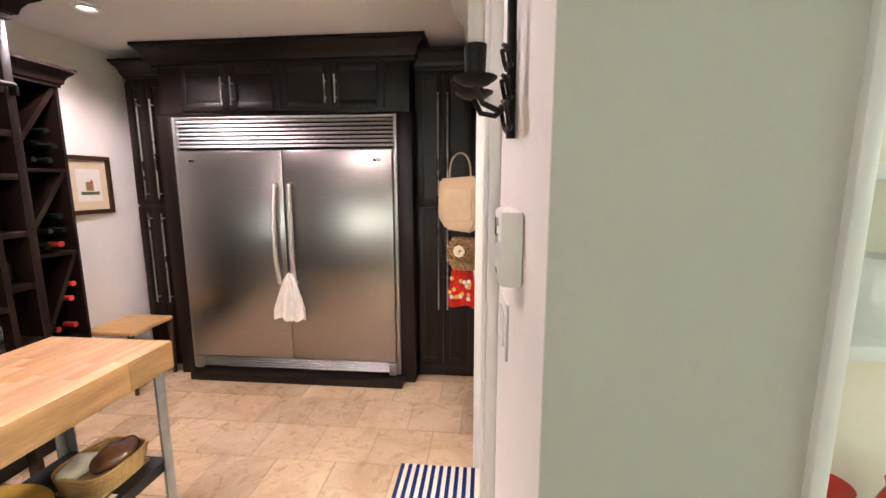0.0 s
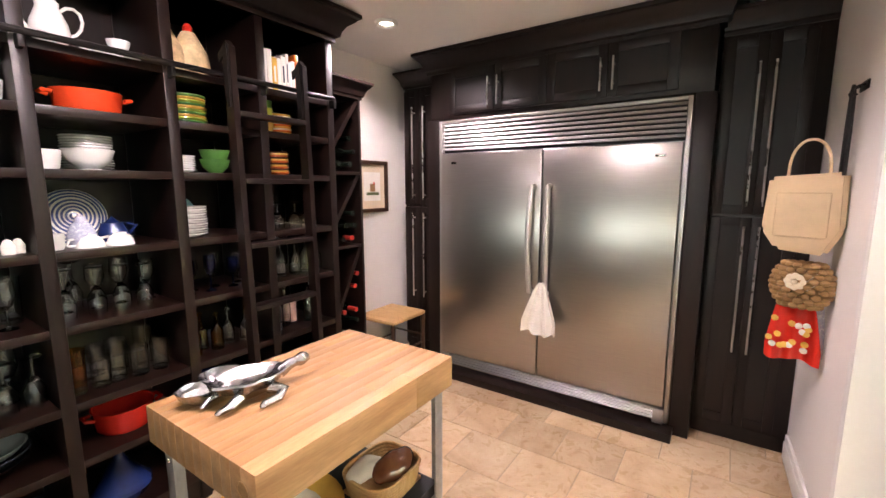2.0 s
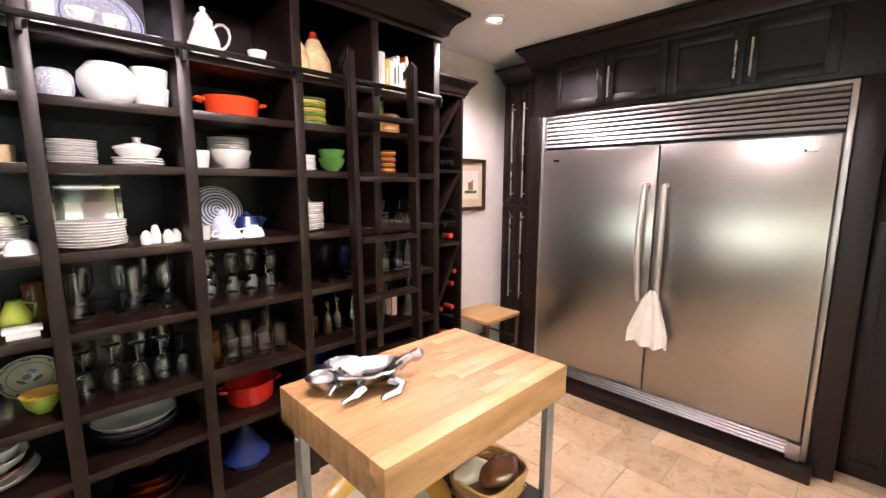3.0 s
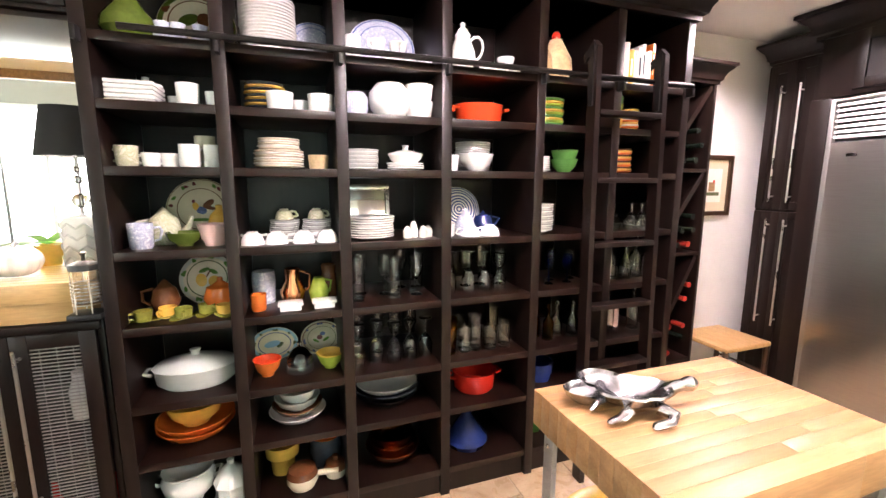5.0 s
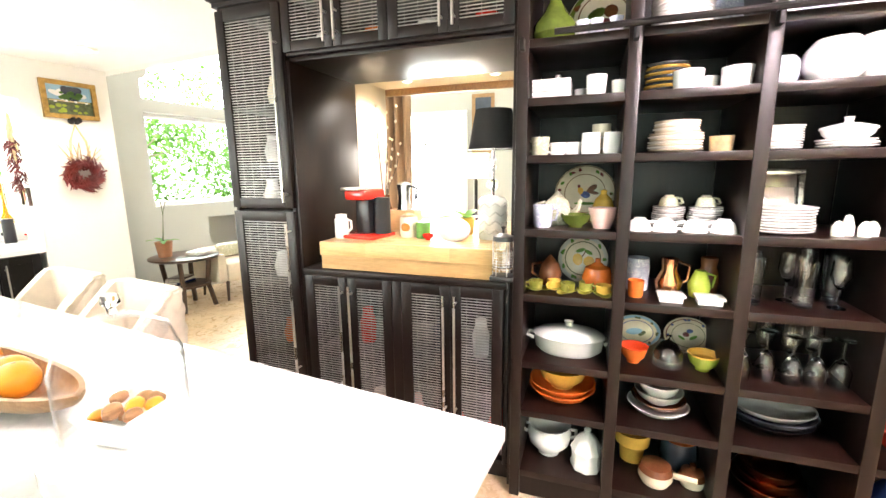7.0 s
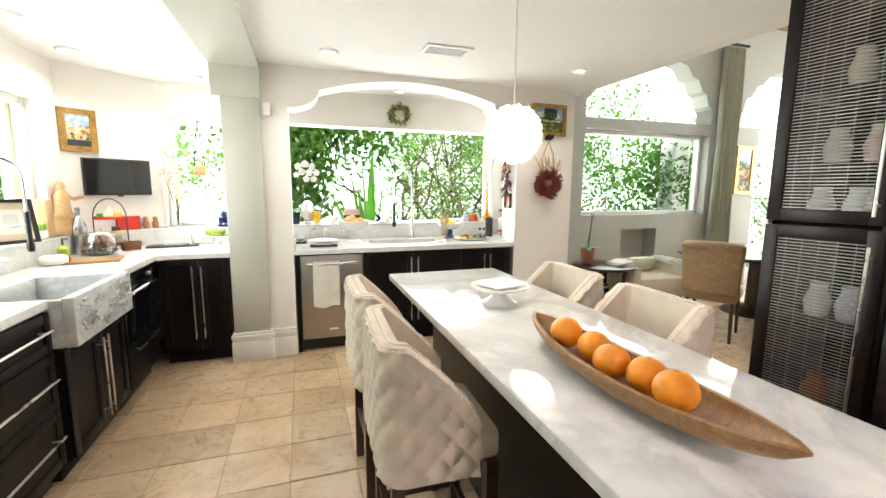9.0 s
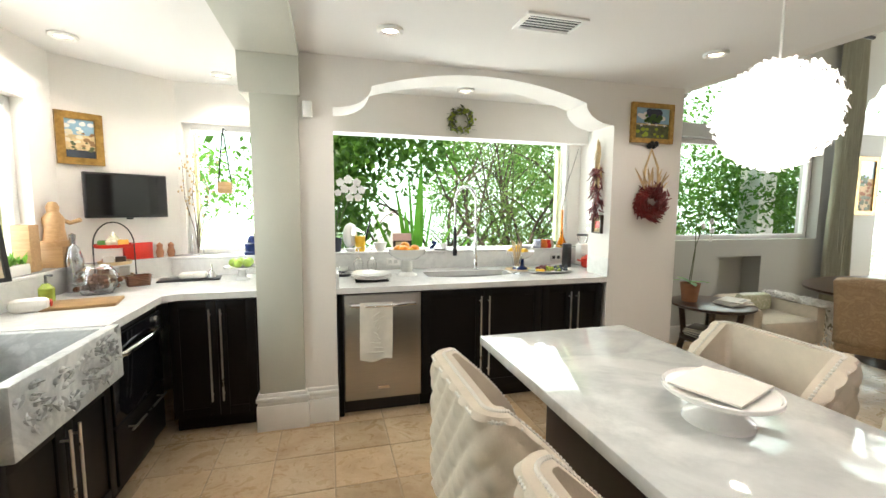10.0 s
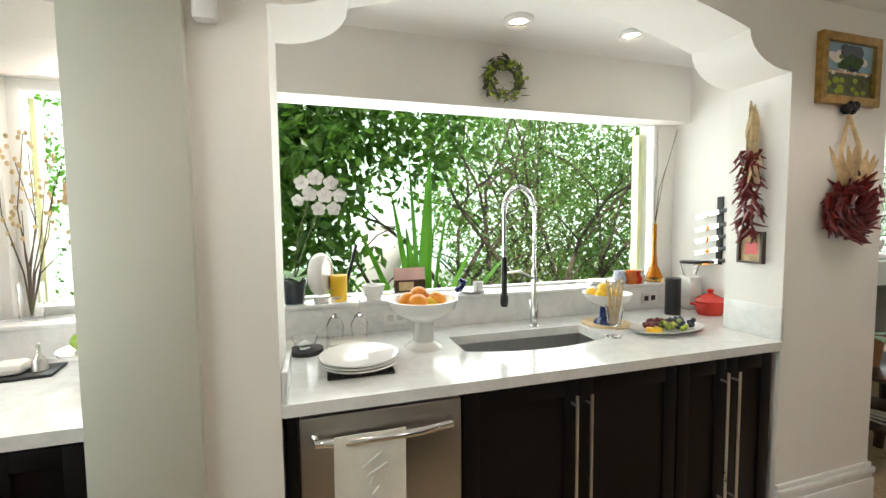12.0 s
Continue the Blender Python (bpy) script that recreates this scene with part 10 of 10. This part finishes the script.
for a, b in zip(cols, cols[1:]):
    for j in range(5):
        q.faces.new((a[j], b[j], b[j + 1], a[j + 1]))
part("cloth", q, "midwood_cloth", cu2).modifiers.new("thickness", 'SOLIDIFY').thickness = 0.006
part("rod", tube(B(), [(-0.35, 0, 3.03), (1.9, 0, 3.03)], 0.016), "iron", cu2)
structure("pass_head_trim", bx(B(), -3.62, -3.58, -1.95, -0.7, 2.035, 2.12, 0.004), "midwood", ID, "brown wooden head trim behind the pass-through", "trim")
cst = thing("metal_stand", pose(-5.4, -2.42, 0), "slim dark metal stand with thin curved arms", "stand")
part("pole", tube(B(), [(0, 0, 0), (0.01, 0, 1.0), (-0.01, 0, 1.92)], 0.013), "galv", cst)
part("base", lathe(B(), [(0, 0), (0.16, 0), (0.15, 0.02), (0.02, 0.035), (0, 0.035)], seg=20), "galv", cst)
for dy, z0, rise in ((0.45, 1.86, 0.05), (-0.4, 1.80, -0.12), (0.2, 1.78, 0.02), (-0.18, 1.72, -0.35)):
    part("arm", tube(B(), [(0, 0, z0), (0.02, dy * 0.5, z0 + 0.04), (0.03, dy, z0 + rise)], 0.006, 6), "galv", cst)
tw3 = thing("budding_twigs", pose(-3.38, -1.80, 1.165), "brown vase of bare twigs with small pale blossoms", "vase")
part("vase", lathe(B(), [(0, 0), (0.04, 0), (0.05, 0.08), (0.03, 0.16), (0.036, 0.18), (0.028, 0.18), (0, 0.1)], seg=18), "brown_cer", tw3)
rn = random.Random(17)
for k in range(7):
    a, b = rn.uniform(-0.05, 0.16), rn.uniform(0.45, 0.8)
    part("twig", tube(B(), [(0, 0, 0.05), (0.01, a * 0.3, 0.25), (0.02, a * 0.7, b * 0.7), (0.03, a, b)], 0.004, 5, 0.0015), "bark", tw3)
    for h in (0.55, 0.7, 0.85, 0.98):
        q = B()
        ball(q, (0.025, a * h + rn.gauss(0, 0.006), b * h + 0.01), 0.009, 1, 1, 1.2, 7, 5)
        part("blossom", q, "cream_cer", tw3, "small pale blossom")
bkc = thing("bookcase", pose(-4.62, -2.85, 0, 0, 0, 78), "warm wooden bookcase with books in the living room", "bookcase")
for x in (-0.4, 0.38):
    part("side_panel", bx(B(), x, x + 0.02, 0, 0.3, 0, 2.1), "midwood", bkc)
for z in (0.1, 0.5, 0.9, 1.3, 1.7, 2.08):
    part("shelf", bx(B(), -0.38, 0.38, 0, 0.3, z - 0.02, z), "midwood", bkc)
    if z < 2:
        for i in range(6):
            part("book", bx(B(), -0.34 + i * 0.06, -0.295 + i * 0.06, 0.05, 0.25, z, z + 0.22 + 0.02 * (i % 3)), ("red", "paper", "slate_cer", "husk", "blue_cer", "brown_cer")[i], bkc)
framed_picture("tall_painting", pose(-9.29, -2.52, 2.42, 0, 0, 90), 0.46, 1.15, "midwood", 0.07, "large dark painting in a carved wooden frame", [("slate_cer", -1, 1, -1, 1), ("brown_cer", -0.5, 0.5, -0.6, 0.5)])
ll = thing("buffet_lamp", pose(-5.5, -1.69, 0.09), "small lamp with a glowing cream shade on a side cabinet", "table lamp")
part("cabinet_box", bx(B(), -0.25, 0.25, -0.2, 0.2, -0.09, 0.9, 0.01), "darkwood", ll)
part("stem", lathe(B(), [(0, 0.9), (0.07, 0.9), (0.02, 0.95), (0.02, 1.35), (0, 1.35)], seg=14), "iron", ll)
part("shade", lathe(B(), [(0.14, 1.33), (0.14, 1.60), (0.137, 1.60), (0.137, 1.33)], seg=24), "shade_glow", ll, "glowing cream shade")
lamp("buffet_lamp_light", 'POINT', pose(-5.5, -1.69, 1.82), 14, WARM, 0.1)


# ---- garden outside the windows ----
def leaf_cloud(name, n, box, size, mat, seed, label, m=SOUTH, lean=(0, 0, -0.4)):
    """Thousands of small folded leaves scattered in uneven clumps."""
    rn = np.random.default_rng(seed)
    (u0, u1), (v0, v1), (z0, z1) = box
    k = max(4, n // 60)
    cc = np.stack([rn.uniform(u0, u1, k), rn.uniform(v0, v1, k), rn.uniform(z0, z1, k)], 1)
    c = cc[rn.integers(0, k, n)] + rn.normal(0, 0.22, (n, 3))
    d = rn.normal(0, 1, (n, 3)) + np.array(lean)
    d /= np.linalg.norm(d, axis=1)[:, None]
    s = np.cross(d, rn.normal(0, 1, (n, 3)))
    s /= np.linalg.norm(s, axis=1)[:, None] + 1e-9
    up = np.cross(s, d)
    ln = size * rn.uniform(0.6, 1.3, n)[:, None]
    w = ln * 0.27
    p = [c, c + d * ln * 0.5 + s * w + up * w * 0.3, c + d * ln, c + d * ln * 0.5 - s * w + up * w * 0.3, c + d * ln * 0.5]
    verts = np.stack(p, 1).reshape(-1, 3)
    base = np.arange(n)[:, None] * 5
    faces = np.concatenate([base + np.array([0, 1, 4]), base + np.array([1, 2, 4]), base + np.array([2, 3, 4]), base + np.array([3, 0, 4])])
    me = bpy.data.meshes.new(name)
    me.from_pydata(verts.tolist(), [], faces.tolist())
    me.materials.append(M[mat])
    ob = new(name, me)
    ob.matrix_world = m
    return tagged(ob, label, "foliage", "", "stuff")


leaf_cloud("hedge", 5200, ((-7.5, -2.2), (-10.5, -8.6), (0.0, 3.8)), 0.10, "leaf", 1, "dense dark green hedge outside the kitchen window")
leaf_cloud("climbing_leaves", 5600, ((-1.5, 0.5), (-7.6, -6.9), (2.0, 3.2)), 0.10, "leaf", 2, "dark leaves hanging over the kitchen window")
leaf_cloud("side_leaves", 3000, ((-0.40, 0.1), (-7.4, -6.8), (0.7, 2.3)), 0.11, "leaf", 8, "dark leaves beside the kitchen window")
leaf_cloud("bright_foliage", 14000, ((-4.6, -1.75), (-9.0, -7.5), (0.5, 3.6)), 0.052, "leaf_grey", 3, "fine bright green shrub foliage in the garden")
leaf_cloud("shrub_foliage", 9000, ((-4.4, -1.7), (-8.8, -7.6), (0.4, 3.4)), 0.045, "leaf_grey", 9, "grey-green small-leaved shrub in the garden")
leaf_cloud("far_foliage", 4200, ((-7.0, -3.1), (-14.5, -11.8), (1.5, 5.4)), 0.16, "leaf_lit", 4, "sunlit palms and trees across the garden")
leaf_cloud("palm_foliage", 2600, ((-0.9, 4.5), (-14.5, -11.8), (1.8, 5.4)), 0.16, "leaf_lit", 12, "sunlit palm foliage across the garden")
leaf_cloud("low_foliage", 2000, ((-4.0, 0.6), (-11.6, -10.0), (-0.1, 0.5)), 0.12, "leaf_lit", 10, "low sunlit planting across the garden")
leaf_cloud("living_hedge", 9000, ((-9.6, -3.6), (-9.6, -8.2), (0.2, 2.5)), 0.10, "leaf", 11, "dark green shrubs close outside the living room")
leaf_cloud("door_foliage", 5000, ((-9.2, -6.6), (-8.4, -7.4), (0.0, 2.3)), 0.10, "leaf", 14, "dark shrubs outside the glazed doors")
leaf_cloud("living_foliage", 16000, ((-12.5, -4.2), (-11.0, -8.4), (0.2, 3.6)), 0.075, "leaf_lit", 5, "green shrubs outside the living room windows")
leaf_cloud("sink_foliage", 16000, ((3.2, 4.8), (-10.8, -5.2), (0.4, 3.2)), 0.085, "leaf", 6, "leafy hedge outside the sink window")
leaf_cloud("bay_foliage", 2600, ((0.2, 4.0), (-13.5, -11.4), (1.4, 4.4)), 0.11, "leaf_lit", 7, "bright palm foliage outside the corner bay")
rn = random.Random(77)
for i in range(24):
    u, v = rn.uniform(-3.6, -1.5), rn.uniform(-8.6, -7.4)
    tree = thing("shrub_branch", SOUTH @ pose(u, v, -0.14), "thin bare shrub stem outside the kitchen window", "branch", "garden shrub stems")
    pts = [(0, 0, 0)]
    x, y, z = 0.0, 0.0, 0.0
    a = rn.uniform(-0.5, 0.5)
    for k in range(6):
        a += rn.gauss(0, 0.25)
        x += 0.5 * math.sin(a)
        z += 0.5 * math.cos(a)
        pts.append((x, y + rn.gauss(0, 0.05), z))
    part("limb", tube(B(), pts, 0.03, 6, 0.008), "bark", tree)
    for k in (2, 3, 4):
        b = pts[k]
        s = rn.choice((-1, 1))
        part("twig", tube(B(), [b, (b[0] + s * 0.25, b[1], b[2] + 0.25), (b[0] + s * 0.6, b[1] + 0.05, b[2] + 0.4)], 0.012, 5, 0.004), "bark", tree)
bp = thing("broadleaf_plant", SOUTH @ pose(-1.15, -7.1, -0.14), "plant with long upright banana-like leaves outside the window", "plant")
for i, (du, h, w_, dr) in enumerate(((-0.5, 1.55, 0.07, 0.35), (-0.25, 1.95, 0.075, 0.2), (-0.05, 2.1, 0.07, 0.05), (0.08, 2.15, 0.075, 0.05), (0.25, 1.9, 0.07, 0.1), (0.55, 1.75, 0.075, 0.35), (0.8, 1.6, 0.07, 0.45), (-0.8, 1.5, 0.065, 0.4), (0.15, 1.6, 0.06, 0.1), (-0.15, 1.7, 0.06, 0.1))):
    q = B()
    leaf_blade(q, (du * 0.12, 0.05 * (i % 3), 0.3), (du, 0.1 * (i % 3), h), w_, dr, 10, 0.35)
    part("leaf", q, "leaf_blade", bp)
# two added glowing sheets stand in for the hazy distance
pa = structure("backdrop_south", bx(B(), -30, 12, -17.2, -17.0, -0.5, 17.0), "backdrop", SOUTH, "glowing sheet for the bright hazy distance beyond the garden", "backdrop")
structure("backdrop_east", bx(B(), 8.0, 8.2, -17, 3, -0.5, 8.0), "backdrop", SOUTH, "glowing sheet for the bright hazy distance beside the house", "backdrop")
tb = thing("patio_table", SOUTH @ pose(0.9, -11.0, -0.14), "white patio table with chairs in the garden", "patio table")
part("top", bx(B(), -0.7, 0.7, -0.4, 0.4, 0.72, 0.75, 0.01), "trim", tb)
for x in (-0.6, 0.6):
    for y in (-0.3, 0.3):
        part("leg", tube(B(), [(x, y, 0), (x, y, 0.72)], 0.02), "trim", tb)
pc = thing("patio_chair", SOUTH @ pose(0.5, -10.3, -0.14), "grey metal patio chair", "patio chair", "patio chairs")
part("seat", bx(B(), -0.2, 0.2, -0.2, 0.2, 0.43, 0.46, 0.01), "galv", pc)
part("backrest", bx(B(), -0.2, 0.2, 0.18, 0.2, 0.46, 0.85, 0.01), "galv", pc)
for x in (-0.18, 0.18):
    for y in (-0.18, 0.18):
        part("leg", tube(B(), [(x, y, 0), (x, y, 0.43)], 0.012), "galv", pc)
copy_thing(pc, SOUTH @ pose(1.3, -10.3, -0.14))
ja = solid("garden_urn", lathe(B(), [(0, 0), (0.14, 0), (0.16, 0.05), (0.3, 0.4), (0.32, 0.65), (0.2, 0.85), (0.22, 0.92), (0.19, 0.92), (0, 0.8)], seg=26), "wall", SOUTH @ pose(-1.2, -9.6, 0.5), "large white garden urn", "urn")
solid("urn_plinth", bx(B(), -0.25, 0.25, -0.25, 0.25, 0, 0.64, 0.01), "wall", SOUTH @ pose(-1.2, -9.6, -0.14), "white block under the urn", "plinth")
post = structure("porch_post", bx(B(), -7.35, -7.0, -7.9, -7.55, -0.14, 3.6), "wall", SOUTH, "pale porch post outside the living room", "post")
jb = B()
bx(jb, -2.46, -2.43, -6.12, -6.06, 1.12, 2.04)
bx(jb, 0.86, 0.88, -6.12, -6.06, 1.12, 2.04)
structure("jamb_reveal", jb, "limewash", SOUTH, "lime green outer window reveal", "trim")
structure("jamb_reveal_sink", bx(B(), 1.66, 1.72, -5.22, -5.12, 1.08, 2.08), "limewash", SOUTH, "lime green outer reveal of the sink window", "trim")

# ---- floor tiles ----
TS = 0.332


def tile_mesh(a, b, bev=0.004):
    q = B()
    vs = []
    for o, z in ((0, -0.004), (0, 0.0 - bev * 0.5), (bev, 0.0)):
        vs.append([q.verts.new(p) for p in ((o, o, z), (a - o, o, z), (a - o, b - o, z), (o, b - o, z))])
    for r, s in zip(vs, vs[1:]):
        for i in range(4):
            q.faces.new((r[i], r[(i + 1) % 4], s[(i + 1) % 4], s[i]))
    q.faces.new(vs[-1])
    return finish(q, "tile", "travertine", False)


tile = tile_mesh(TS - 0.005, TS - 0.005)
rt_ = random.Random(90)
tilt = lambda: pose(0, 0, 0, rt_.gauss(0, 0.08), rt_.gauss(0, 0.08), 0)
for j in range(11):
    for i in range(9):
        x = -3.0 + i * TS + (TS / 2 if j % 2 else 0)
        y = -0.10 + j * TS
        piece("tile", tile, FLOOR, pose(x, y, 0.0) @ tilt())
rest = B()
n_near = 0
for i in range(-30, 10):
    for j in range(-24, 10):
        u, v = 0.155 + i * TS, -4.30 + j * TS
        wx, wy = (SOUTH @ Vector((u + TS / 2, v + TS / 2, 0))).xy
        if wy > -0.10 and -3.1 < wx < 0.2:
            continue
        if v < -6.2 or u > 1.9 or u < -9.2:
            continue
        top_y = (SOUTH @ Vector((u, v + TS, 0))).y
        if wx > -3.2 and wx < 0.3 and top_y > -0.02:
            continue
        near = -3.1 < u < 0.9 and -5.5 < v < -0.5
        if near:
            piece("tile", tile, FLOOR, SOUTH @ pose(u, v, 0.0) @ tilt())
            n_near += 1
        else:
            q = [rest.verts.new(p) for p in ((u, v, -0.001), (u + TS - 0.005, v, -0.001), (u + TS - 0.005, v + TS - 0.005, -0.001), (u, v + TS - 0.005, -0.001))]
            rest.faces.new(q)
ob = new("far_tiles", finish(rest, "far_tiles", "travertine", False))
ob.matrix_world = SOUTH
tagged(ob, "travertine tiles further off in the living room", "floor tiles", "", "stuff")
